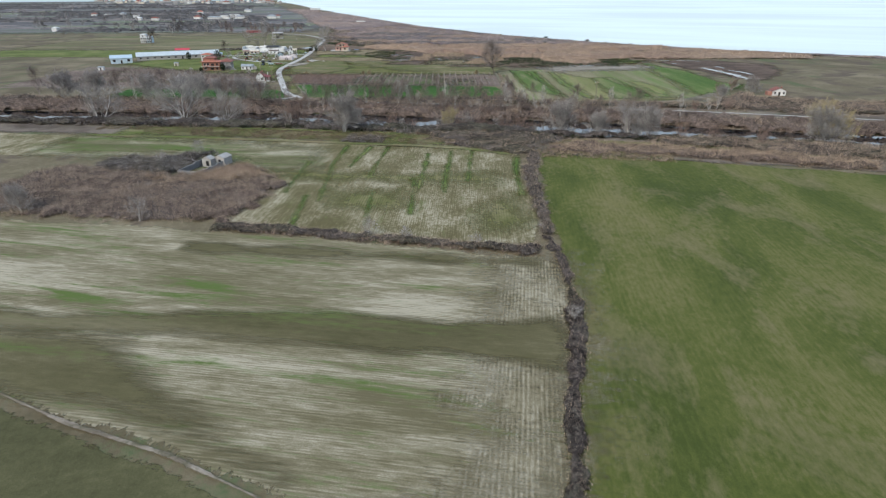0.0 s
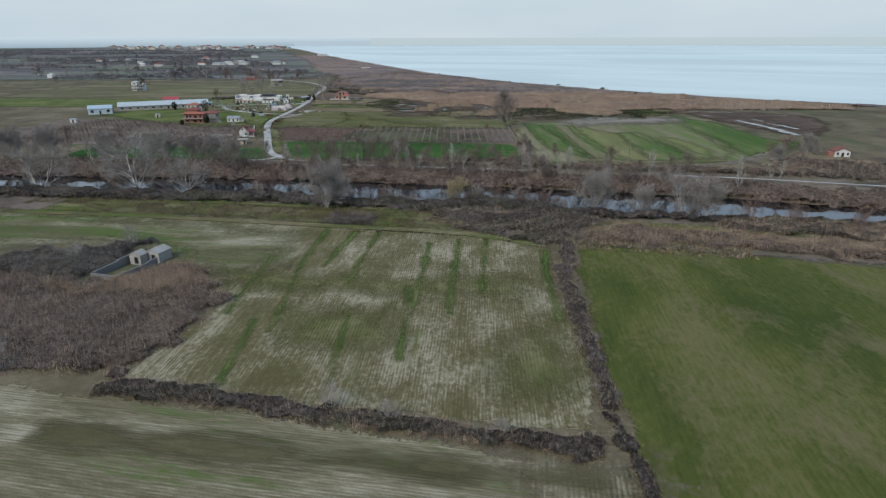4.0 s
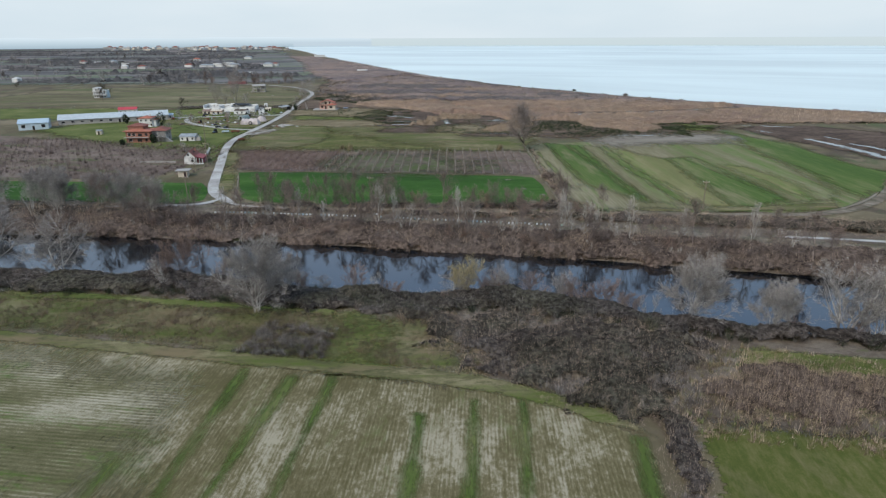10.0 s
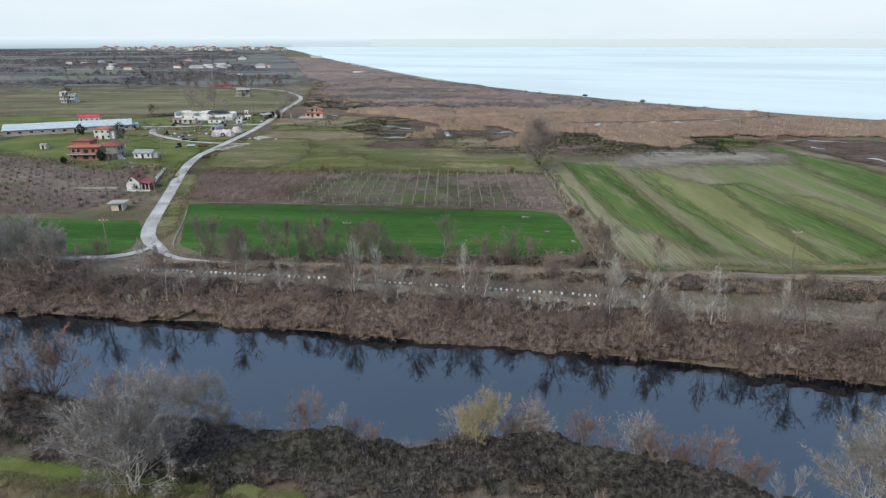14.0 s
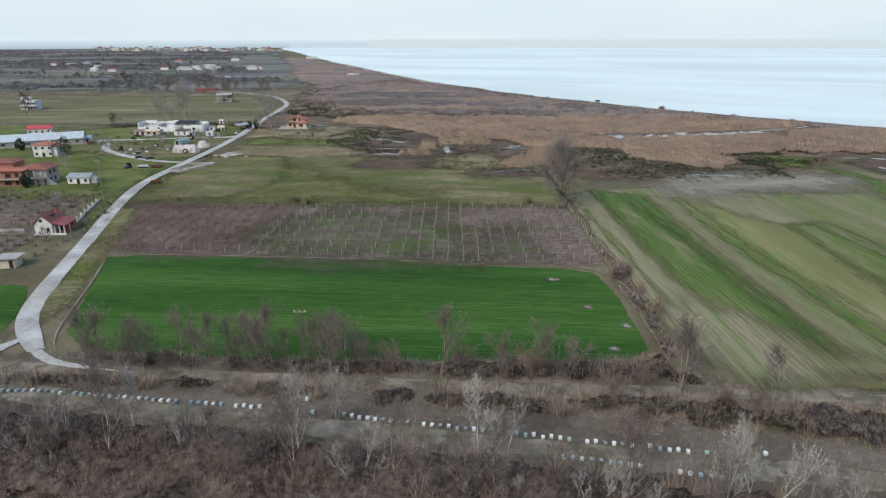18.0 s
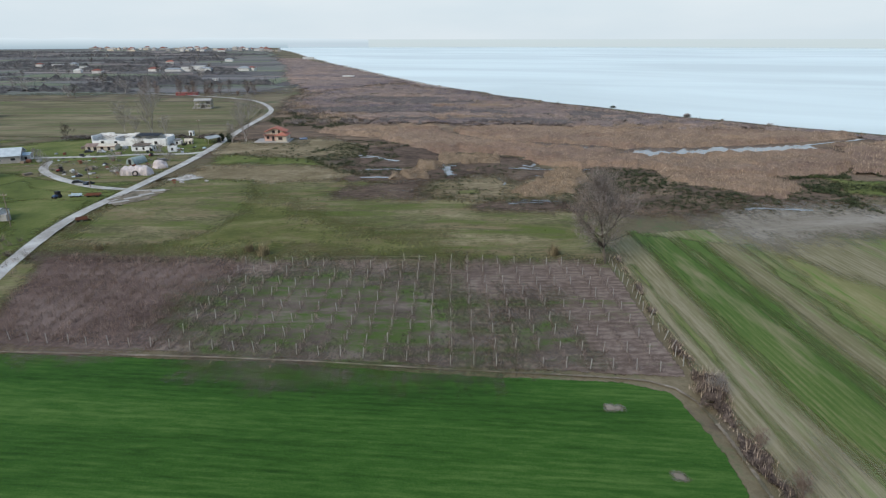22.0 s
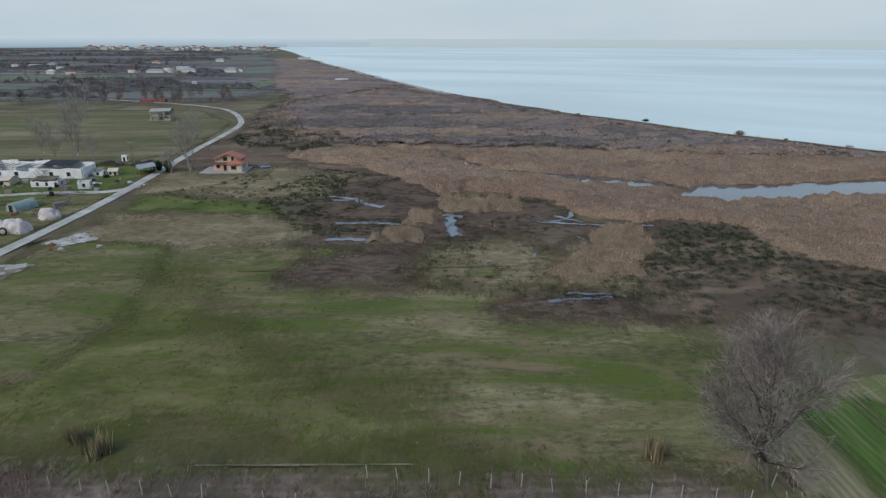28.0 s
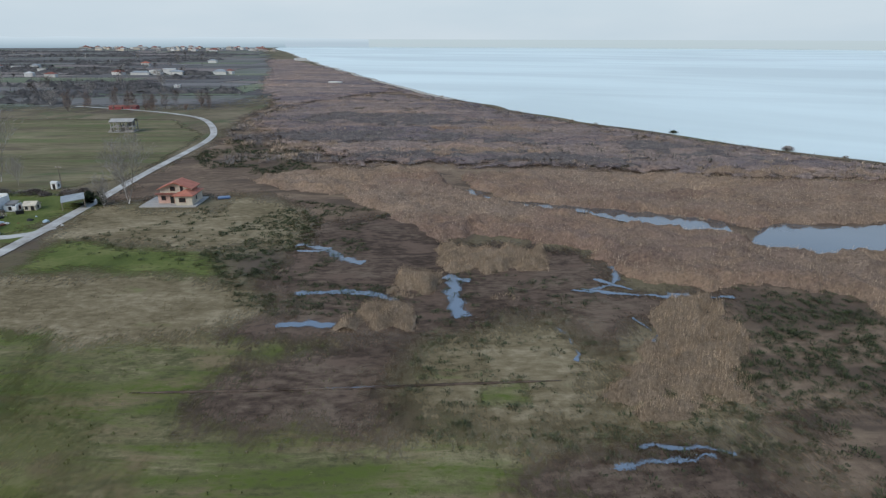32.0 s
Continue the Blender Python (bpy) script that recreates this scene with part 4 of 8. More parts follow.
sheet("vine_grass", [(8, 292), (16, 291), (16, 312), (9, 314)], m_vine_green, 0.085, "green grass patch among the vines", "grass", 6.0, 3.0, 1.5)
sheet("field_12", [(-205, 372), (-205, 285), (-140, 282), (-92, 282), (-88, 300), (-100, 340), (-140, 350)], m_vine_soil, 0.045, "brown orchard ground with bare young trees", "field", 2.0, 0.8)
MEADOW = [(-84, 334), (-24, 330), (28, 330), (34, 345), (36, 362), (14, 370), (-2, 377), (-14, 381), (-20, 396), (-40, 400), (-60, 397), (-82, 400), (-88, 370)]
sheet("field_13", MEADOW, m_meadow, 0.055, "winter meadow of green and straw-coloured grass", "meadow", 6.0, 2.5, 2.0)
sheet("meadow_turf", [(-84, 334), (-30, 331.5), (-4, 332), (-6, 342), (-30, 352), (-44, 374), (-60, 380), (-86, 374)], m_turf, 0.07, "dark green turf in the meadow", "grass", 9.0, 4.0, 2.0)
sheet("field_14", [(-84, 396), (-40, 396), (-30, 404), (-32, 413), (-45, 420), (-84, 419)], m_dead_grass, 0.06, "strip of pale dead grass", "field", 6.0, 2.5, 1.5)
sheet("field_15", [(-82, 424), (-46, 421), (-52, 432), (-84, 438)], m_lawn, 0.06, "short bright green grass strip", "field", 5.0, 2.0, 1.2)
sheet("field_16", [(-86, 440), (-55, 434), (-34, 440), (-45, 470), (-62, 480), (-60, 462), (-90, 466)], m_dead_grass, 0.055, "rough dead grass round the pink house", "field", 6.0, 2.5, 2.0)
sheet("marsh_ground", [(-95, 470), (-55, 480), (-45, 470), (-30, 452), (-10, 462), (30, 437), (40, 414), (28, 396), (36, 366), (60, 360), (110, 372), (150, 410), (250, 420), (240, 440), (185, 484), (125, 550), (96, 588),
                       (50, 650), (13, 732), (-34, 828), (-182, 1255), (-230, 1250), (-140, 900), (-112, 640), (-97, 560)], m_marsh, 0.05, "brown winter marsh between road and sea", "marsh", 7.0, 3.0, 3.0)
MUD = [(-26, 396.7), (-37, 398.3), (-27, 404), (-34, 418), (-33.6, 432), (-33, 452), (-10, 462), (-2, 440), (16, 437), (25, 434), (26, 414), (43, 413), (29, 405), (17, 391), (15, 398), (14, 405), (5, 404.7), (-1, 399), (-10, 395)]
sheet("mud_flat", MUD, m_mud, 0.09, "dark wet mud flat round the marsh puddles", "mud", 5.0, 2.0, 1.5)
sheet("mud_flat", [(-28, 390), (-21, 395), (-9, 397), (-7, 391), (-8, 384), (-5, 382), (-6, 375), (-17, 374), (-25, 374.6), (-31, 380)], m_mud, 0.1, "dark trampled wet mud at the meadow's edge", "mud", 6.0, 2.5, 1.5)
sheet("mud_flat", [(9.5, 372), (20, 374), (31, 371), (33, 362), (12, 362), (3, 367)], m_mud, 0.1, "dark wet mud beside the shallow puddle", "mud", 5.0, 2.0, 1.5)
sheet("dry_patch", [(-7, 395), (1, 399), (13, 403), (16, 391), (14, 380), (9, 376), (-3, 377), (-9, 382), (-10, 389)], m_dead_grass, 0.11, "tan dry grass patch in the marsh mud", "grass", 8.0, 3.0, 1.2)
sheet("dry_patch", [(0.5, 384), (6, 385.6), (6.4, 381.4), (1, 380)], m_meadow, 0.13, "small green grass patch in the marsh", "grass", 1.5, 0.8)
sheet("dry_patch", [(30, 368), (52, 362), (70, 364), (80, 372), (60, 384), (40, 380)], m_marsh, 0.11, "dull grassy ground between rush clumps", "grass", 5.0, 2.0, 1.5)
ribbon("pool", [(-20, 383.5), (-14, 383.9), (-8, 384.5)], 0.55, m_puddle, 0.16, "narrow water-filled rut in the mud", "pool", 0.25)
ribbon("rut", smooth_line([(-41, 382.2), (-29, 382.9), (-20, 383.4), (-6, 384.6), (12, 386)], 2), 0.5, m_mud, 0.13, "narrow dark wet rut across the marsh edge", "rut", 0.4)
ROAD = smooth_line([(-56, 252.5), (-60, 256.7), (-65.5, 264), (-70.1, 277.6), (-76, 298.5), (-85, 328), (-91, 354), (-91, 375), (-91, 423), (-94, 462), (-99, 505), (-102, 551), (-105, 579), (-112, 601), (-128, 635), (-144, 656), (-180, 680), (-240, 705)], 3)
ribbon("road", smooth_line([(-60.5, 258), (-62, 253.5), (-66, 250.5), (-76, 249.6), (-92, 249.6)], 2), 2.2, m_path, 0.095, "pale gravel turn joining the farm track", "road", 0.6)
ribbon("road", smooth_line([(-60, 257), (-56, 252), (-50, 248.8), (-40, 247.6)], 2), 1.4, m_path, 0.093, "worn gravel turn towards the canal", "road", 0.6)
ribbon("road", ROAD, 3.0, m_path, 0.09, "pale gravel road curving past the houses", "road", 0.4)
ribbon("track", smooth_line([(-91, 449), (-94, 443), (-100, 440.5), (-112.6, 440.6), (-127.8, 435), (-144.7, 433), (-170, 430), (-190, 424)], 3), 3.0, m_path, 0.085, "gravel side road to the yards", "road", 0.4)
ribbon("track", smooth_line([(-90, 385), (-96, 386), (-104.6, 388.4), (-120.9, 399.5), (-134, 412), (-140, 428)], 3), 2.6, m_path, 0.085, "gravel farmyard track", "track", 0.6)
ribbon("track", smooth_line([(-200, 262), (-120, 251), (-66, 249.5), (-50, 248.5), (-19, 246), (5, 244.5), (44, 243), (81, 240.5), (97, 244), (114, 257), (140, 290)], 4), 2.6, m_track, 0.08, "muddy farm track along the fields", "track", 0.6)
ribbon("track", smooth_line([(-63, 246), (-38, 239.5), (-15, 236.5), (7, 233), (33, 229.5), (50, 227), (90, 216), (150, 198), (300, 160)], 4), 3.4, m_track, 0.075, "trampled muddy track beside the beehives", "track", 1.2)
ribbon("track", smooth_line([(66, 225.3), (83, 222.6), (95, 220), (130, 209), (180, 194)], 3), 1.4, m_path, 0.1, "pale worn wheel track on the canal path", "track", 0.6)
ribbon("track", smooth_line([(46, 243.2), (58.6, 242.6), (79.6, 241.2), (92.5, 244), (107.4, 254.2), (118, 265)], 3), 1.0, m_bare, 0.11, "pale worn wheel track round the striped field", "track", 0.5)
ribbon("boundary", [(-110, 78), (-49, 55), (-38, 49.6), (-26, 45), (-14, 38.6), (0, 29)], 0.6, m_track, 0.09, "bare pale boundary strip between fields", "path", 0.4)
ribbon("boundary", smooth_line([(-66, 292), (-26, 290.4), (-1, 287.6), (20, 286), (27, 284), (28.3, 274), (28.2, 262), (28, 253)], 3), 0.4, m_track, 0.1, "narrow bare strip round the wheat field", "path", 0.3)
ribbon("path", smooth_line([(-67, 290), (-62, 275), (-57.5, 258), (-54, 253)], 3), 0.4, m_bare, 0.1, "narrow bare path along the wheat field", "path", 0.25)
cxs = np.arange(-200, 200, 5.0)
sheet("bank_ground", np.vstack([np.c_[cxs, np.interp(cxs, *CANAL_N.T) - 2], np.c_[cxs, np.interp(cxs, [-200, -66, 5, 44, 200], [262, 252, 249, 246, 214])][::-1]]), m_litter, 0.05, "brown leaf litter and dead grass on the canal's far bank", "ground", 2.0, 1.0, 1.5)
sheet("bank_ground", np.vstack([np.c_[cxs, np.interp(cxs, *CANAL_S.T) + 2], np.c_[cxs, np.interp(cxs, [-200, -72, -16, 11, 28, 60, 200], [200, 181, 171, 164, 159, 153, 116])][::-1]]), m_litter, 0.03, "brown dead grass on the canal's near bank", "ground", 2.0, 1.0, 1.5)
sheet("grass_bank", [(-100, 186), (-40, 177), (-16, 171), (2, 169), (-2, 182), (-12, 186), (-30, 187), (-62, 194), (-100, 200)], m_meadow, 0.06, "grassy bank sloping up from the field to the thicket", "grass", 4.0, 1.5, 1.2)
sheet("dry_patch", [(9, 375), (26, 375), (34, 381), (31, 396), (16, 396), (10, 388)], m_dead_grass, 0.07, "dull dry grass beside the marsh mud", "grass", 6.0, 2.0, 1.5)
ribbon("grass_bank", smooth_line([(-110, 185), (-72, 180.5), (-42, 175), (-16, 170.6), (0, 168), (11, 164), (18, 159.4), (22, 156)], 3), 3.0, m_meadow, 0.085, "green grass strip along the stubble field's end", "grass", 1.2)
sheet("grass_bank", [(-16, 171), (-9.5, 170), (-10, 183), (-15, 184)], m_lawn, 0.1, "bright green grass patch on the bank", "grass", 5.0, 2.0, 0.8)
sheet("grass_bank", [(-75, 194), (-40, 189), (-18, 186), (-18, 188), (-40, 191), (-75, 197)], m_lawn, 0.1, "green ledge of grass above the canal thicket", "grass", 1.2, 0.6)
sheet("grass_bank", [(37, 171), (62, 168), (80, 163), (82, 166), (62, 172), (40, 175)], m_lawn, 0.1, "green grass ledge beside the canal thicket", "grass", 1.2, 0.6)
sheet("lawn", [(-94, 340), (-96, 392), (-95, 462), (-104, 478), (-150, 482), (-190, 440), (-190, 380), (-140, 350), (-112, 335)], m_lawn, 0.05, "green grass of the farmyards", "grass", 8.0, 3.0, 2.0)
sheet("lawn", [(-79, 306), (-88, 335), (-94, 356), (-95, 372), (-112, 374), (-120, 368), (-114, 360), (-103, 352), (-92, 332), (-84, 312)], m_lawn, 0.075, "green grass between the houses and the road", "grass", 3.0, 1.2)
sheet("lawn", [(-62, 262), (-66, 268), (-74, 296), (-80, 312), (-84, 326), (-79, 326), (-70, 297), (-62, 270)], m_meadow, 0.07, "rough roadside grass", "grass", 2.5, 1.0)
sheet("lawn", [(-93, 352), (-93, 382), (-104, 381), (-118, 386), (-130, 396), (-134, 380), (-112, 372), (-100, 345)], m_lawn, 0.07, "bright green grass between farmyard and road", "grass", 2.0, 0.8)
sheet("lawn", [(-93, 395), (-93, 450), (-112, 432), (-160, 421), (-170, 410), (-138, 405), (-110, 392)], m_meadow, 0.06, "rough grass yard strewn with scrap", "grass", 2.0, 0.8)
sheet("lawn", [(-80, 338), (-86, 352), (-86, 400), (-60, 396), (-50, 360), (-60, 336)], m_meadow, 0.065, "green roadside meadow", "meadow", 4.0, 1.0)
sheet("field_17", [(-330, 640), (-150, 640), (-112, 588), (-106, 540), (-102, 500), (-118, 480), (-160, 480), (-330, 490)], m_pasture, 0.045, "wide dull meadow behind the yards", "meadow", 4.0, 1.0)
sheet("field_18", [(-210, 478), (-330, 480), (-330, 430), (-205, 425), (-180, 470)], m_lawn, 0.045, "green field behind the greenhouse", "field", 4.0, 1.0)

# distant parcels of farmland, with haze painted into their greyed colours
m_plain = earth("haze_tinted_plain", col(88, 85, 82), col(106, 102, 98), col(126, 121, 116), 0.008, 0.1, 85, 5.0, green=col(96, 102, 84), greens=(0.5, 0.62), third=col(86, 80, 78), thirds=(0.52, 0.62), soft=0.2)
m_plain_green = earth("haze_tinted_grass", col(92, 98, 78), col(106, 111, 88), col(122, 122, 102), 0.01, 0.1, 85, 5.0, soft=0.15)
m_plain_brown = earth("haze_tinted_soil", col(98, 88, 82), col(113, 103, 97), col(130, 119, 112), 0.01, 0.1, 85, 5.0, soft=0.15)
m_plain_dark = earth("haze_tinted_dark_soil", col(76, 72, 70), col(90, 86, 84), col(108, 102, 98), 0.01, 0.1, 85, 5.0, soft=0.15)
sheet("far_plain", [(-2600, 3640), (-3200, 1400), (-1500, 700), (-330, 690), (-150, 712), (-125, 800), (-175, 1000), (-240, 1250), (-390, 1640), (-610, 2390), (-820, 2960), (-960, 3640)], m_plain, 0.01, "wide plain of fields greyed with painted haze", "field", 40.0, 15.0, 24.0)
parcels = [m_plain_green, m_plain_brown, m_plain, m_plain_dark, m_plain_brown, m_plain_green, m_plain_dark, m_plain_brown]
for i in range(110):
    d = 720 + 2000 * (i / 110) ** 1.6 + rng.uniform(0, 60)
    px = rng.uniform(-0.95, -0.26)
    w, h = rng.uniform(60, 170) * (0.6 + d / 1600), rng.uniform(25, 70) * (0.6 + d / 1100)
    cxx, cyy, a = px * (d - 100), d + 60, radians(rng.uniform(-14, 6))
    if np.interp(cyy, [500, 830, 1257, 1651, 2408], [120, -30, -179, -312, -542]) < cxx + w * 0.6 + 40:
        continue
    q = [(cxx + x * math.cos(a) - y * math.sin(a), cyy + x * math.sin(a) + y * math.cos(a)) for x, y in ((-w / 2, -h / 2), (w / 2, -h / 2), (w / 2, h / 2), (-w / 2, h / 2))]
    sheet("far_field", q, parcels[i % len(parcels)], 0.03 + 0.002 * i, "distant parcel of winter farmland greyed with painted haze", "field", 8.0, 3.0, 9.0)

# pools
for q, label in (([(31, 469), (40, 467), (52, 464), (61, 458), (60, 447), (51, 447), (43, 451), (36, 458), (31, 462)], "long pool of open water among tan reeds"),
                 ([(60, 441), (64, 434), (72, 432), (86, 434), (140, 447), (140, 462), (96, 455), (82, 452), (74, 456), (66, 450)], "wide pool of open water among reeds")):
    sheet("pool", q, m_puddle, 0.11, label, "pool", 0.8, 0.8, 0.4)
for q, w, label in (([(4, 486), (5, 478), (11, 472.5), (18, 470), (27, 467.5), (34, 465)], 4.0, "narrow dark channel through the reeds"), ([(58, 456), (61, 457.5), (66, 454), (74, 451)], 3.4, "narrow channel between two reed islands"),
                    ([(-34, 437.5), (-29, 436.5), (-26, 433), (-22, 428.4), (-19, 427)], 1.5, "shallow puddle in the marsh mud"), ([(-33, 434), (-29, 433), (-27, 435.5)], 0.7, "thin branching puddle in the marsh mud"),
                    ([(-2.4, 421), (-1.6, 417), (-2.2, 411), (-1.0, 404)], 1.7, "shallow puddle between reed clumps"), ([(-4, 420), (0.5, 419.3)], 0.9, "side arm of the shallow puddle"),
                    ([(-28, 412), (-22, 413.6), (-15, 413.2), (-10.5, 408)], 1.3, "shallow puddle beside dark rushes"), ([(-28, 401), (-24, 401.8), (-20, 400)], 1.2, "shallow puddle in front of reeds"),
                    ([(27.5, 426), (27.2, 419), (24, 416), (20, 415)], 0.9, "branching creek in the mud"), ([(18, 415), (24, 414), (31, 412.4), (36, 412.4), (44, 412)], 0.7, "thin creek through the mud"), ([(23, 420), (25.5, 417.5), (28, 415)], 0.5, "small arm of the creek"),
                    ([(34.5, 413.6), (37.5, 412.4)], 1.2, "small pool at the reeds' foot"), ([(14, 370), (19, 371), (25, 371.6)], 0.9, "shallow puddle at the meadow's edge"), ([(17, 373), (22, 373.2), (27, 372)], 0.5, "thin puddle at the meadow's edge"),
                    ([(72, 365), (80, 365.5), (88, 364)], 1.0, "pale puddle on the crusted mud"), ([(12, 402), (15, 397), (14.4, 391)], 0.4, "thin wet rut in the mud"), ([(25, 404), (27.5, 399.5), (26, 396)], 0.5, "thin wet rut in the dark mud"),
                    ([(147.4, 354), (150.5, 340.2), (152, 324), (151.6, 305)], 2.6, "pale standing water on wet ground"), ([(157, 342), (161, 334), (162, 325)], 2.0, "thin standing water on wet ground"), ([(158, 360), (159.7, 351)], 1.4, "narrow standing water on wet ground"), ([(139, 378), (141.5, 372)], 1.6, "small pale puddle on wet ground"), ([(138.5, 394), (143, 393.6)], 1.6, "small puddle beside the rushes"), ([(147, 393), (152, 391.4), (161, 389)], 1.2, "long thin puddle beside the rushes")):
    line = smooth_line(q, 0.8)
    line = line + np.stack([vnoise(line[:, 0], line[:, 1], 1.7, 8) - 0.5, vnoise(line[:, 0], line[:, 1], 1.7, 9) - 0.5], 1) * 1.2
    sheet("pool", strip(line, w * 1.1), m_puddle, 0.11, label, "pool", w * 1.05, 0.35, max(0.3, w * 0.25))
ribbon("pool", smooth_line([(132, 456), (147, 465), (164, 472), (182, 481)], 2), 2.6, m_puddle, 0.11, "long channel of open water behind the reeds", "pool", 0.9)
for q, m, lab, e in (([(102, 413), (119.6, 420.7), (110, 403), (101.8, 405)], m_lawn, "green grass patch among dark rushes", 2.5), ([(113, 399), (127, 396), (116, 378), (108, 382)], m_lawn, "green grass strip beyond the rushes", 3.0)):
    sheet("marsh_patch", q, m, 0.15, lab, "grass", e, 1.5, 1.0)

# ---- thickets, reeds and rushes ----
def bank(x0, x1, a, b, side, step=4.0):
    """A band along one bank of the canal, from a to b metres behind the water's edge."""
    x = np.arange(x0, x1, step)
    e = np.interp(x, *(CANAL_N if side > 0 else CANAL_S).T)
    aa, bb = (np.broadcast_to(v, x.shape) for v in (a, b))
    return np.vstack([np.c_[x, e + side * aa], np.c_[x, e + side * bb][::-1]])


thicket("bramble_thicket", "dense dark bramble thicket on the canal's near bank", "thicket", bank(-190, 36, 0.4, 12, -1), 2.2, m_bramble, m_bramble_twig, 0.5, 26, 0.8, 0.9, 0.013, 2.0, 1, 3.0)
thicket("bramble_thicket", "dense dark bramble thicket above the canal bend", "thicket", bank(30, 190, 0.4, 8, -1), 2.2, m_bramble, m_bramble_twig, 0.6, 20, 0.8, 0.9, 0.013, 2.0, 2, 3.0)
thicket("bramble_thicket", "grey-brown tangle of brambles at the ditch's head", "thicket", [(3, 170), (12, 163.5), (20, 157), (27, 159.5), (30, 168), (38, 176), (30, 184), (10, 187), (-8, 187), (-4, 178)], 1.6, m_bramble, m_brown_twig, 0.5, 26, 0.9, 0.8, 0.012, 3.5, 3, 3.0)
thicket("reed_bed", "tan dry reeds along the canal-side field edge", "reeds", [(28, 160), (50, 157.5), (66, 153), (108, 141), (110, 148), (84, 160), (60, 166), (38, 171), (31, 168)], 1.7, m_brown_mass, m_reed, 0.7, 26, 1.5, 0.4, 0.012, 2.0, 7)
thicket("scrub", "reddish-brown scrub on the canal's near bank", "scrub", [(60, 168), (84, 161), (110, 150), (200, 125), (200, 146), (110, 168), (84, 176), (62, 178)], 1.9, m_bramble, m_brown_twig, 0.8, 20, 1.5, 0.5, 0.013, 2.5, 8)
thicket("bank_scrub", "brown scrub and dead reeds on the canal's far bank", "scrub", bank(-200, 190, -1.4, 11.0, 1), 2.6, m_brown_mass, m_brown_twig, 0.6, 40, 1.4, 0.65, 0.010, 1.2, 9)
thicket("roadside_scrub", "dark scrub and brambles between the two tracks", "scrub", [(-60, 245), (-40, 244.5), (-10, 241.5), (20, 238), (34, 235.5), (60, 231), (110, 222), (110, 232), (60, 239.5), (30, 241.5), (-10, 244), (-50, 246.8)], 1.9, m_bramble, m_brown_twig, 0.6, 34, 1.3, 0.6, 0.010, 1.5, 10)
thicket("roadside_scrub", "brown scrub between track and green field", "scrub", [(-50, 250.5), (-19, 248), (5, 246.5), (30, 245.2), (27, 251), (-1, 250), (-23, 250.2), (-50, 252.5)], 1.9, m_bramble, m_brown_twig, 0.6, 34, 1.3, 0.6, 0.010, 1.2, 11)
thicket("roadside_scrub", "grey-brown bushes along the track by the canal", "scrub", [(-200, 249), (-120, 240), (-72, 238), (-66, 244), (-70, 248.5), (-120, 249.5), (-200, 259)], 2.3, m_bramble, m_brown_twig, 1.0, 5, 1.6, 0.5, 0.04, 2.5, 12)
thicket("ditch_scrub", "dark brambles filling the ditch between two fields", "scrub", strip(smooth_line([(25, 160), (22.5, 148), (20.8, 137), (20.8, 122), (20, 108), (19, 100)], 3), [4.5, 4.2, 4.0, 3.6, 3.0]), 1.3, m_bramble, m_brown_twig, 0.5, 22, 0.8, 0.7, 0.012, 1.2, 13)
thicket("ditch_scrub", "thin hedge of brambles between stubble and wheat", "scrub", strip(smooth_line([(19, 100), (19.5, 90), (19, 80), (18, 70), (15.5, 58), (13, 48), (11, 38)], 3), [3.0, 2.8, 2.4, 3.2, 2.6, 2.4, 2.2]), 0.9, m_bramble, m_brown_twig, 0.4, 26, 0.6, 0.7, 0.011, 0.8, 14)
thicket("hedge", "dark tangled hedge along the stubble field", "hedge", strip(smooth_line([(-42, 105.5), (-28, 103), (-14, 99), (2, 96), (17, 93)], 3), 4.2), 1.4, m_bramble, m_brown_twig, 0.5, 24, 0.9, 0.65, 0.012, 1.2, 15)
thicket("reed_bed", "brown scrub and dry reeds round the ruined shed", "reeds", [(-92, 113), (-56, 107.5), (-41, 107.5), (-37, 118), (-35, 131), (-39, 140), (-48, 146), (-57, 141), (-72, 142), (-94, 150), (-102, 128)], 1.3, m_brown_mass, m_brown_twig, 0.7, 34, 1.3, 0.55, 0.011, 2.5, 16)
thicket("reed_bed", "tall tan reeds in front of the ruined shed", "reeds", [(-64, 132), (-46, 132), (-40, 138), (-47, 146.5), (-54, 142), (-60, 134.5), (-70, 138)], 2.0, m_reed_mass, m_reed, 0.6, 34, 1.6, 0.28, 0.014, 1.5, 17)
thicket("scrub", "grey leafless bushes behind the ruined shed", "scrub", [(-66, 138), (-61, 147), (-63, 156), (-58, 161), (-64, 162), (-72, 156), (-86, 154), (-86, 144)], 2.2, m_bramble, m_bramble_twig, 0.7, 30, 1.3, 0.6, 0.012, 1.5, 18)
thicket("scrub", "dark leafless scrub beyond the striped field", "scrub", [(100, 226), (106, 240), (118, 254), (131, 265), (132, 246), (150, 240), (190, 232), (190, 204), (130, 214)], 2.0, m_bramble, m_brown_twig, 0.9, 12, 1.5, 0.55, 0.018, 3.0, 33)
thicket("hedge", "dark bramble hedge behind the white ruin", "hedge", strip(smooth_line([(-165, 474), (-150, 478), (-130, 479), (-112, 478), (-100, 480)], 3), [4, 5, 4, 3]), 2.2, m_bramble, m_bramble_twig, 0.8, 14, 1.3, 0.6, 0.02, 1.5, 34)
thicket("hedge", "scrubby boundary beside the vineyard and striped field", "hedge", strip(smooth_line([(29, 252), (29.6, 262), (29.8, 274), (29.5, 284), (30, 300), (30.5, 315), (31, 330)], 3), [2.6, 2.4, 2.2, 1.4, 1.2]), 1.0, m_brown_mass, m_brown_twig, 0.6, 8, 0.9, 0.5, 0.03, 0.9, 19)
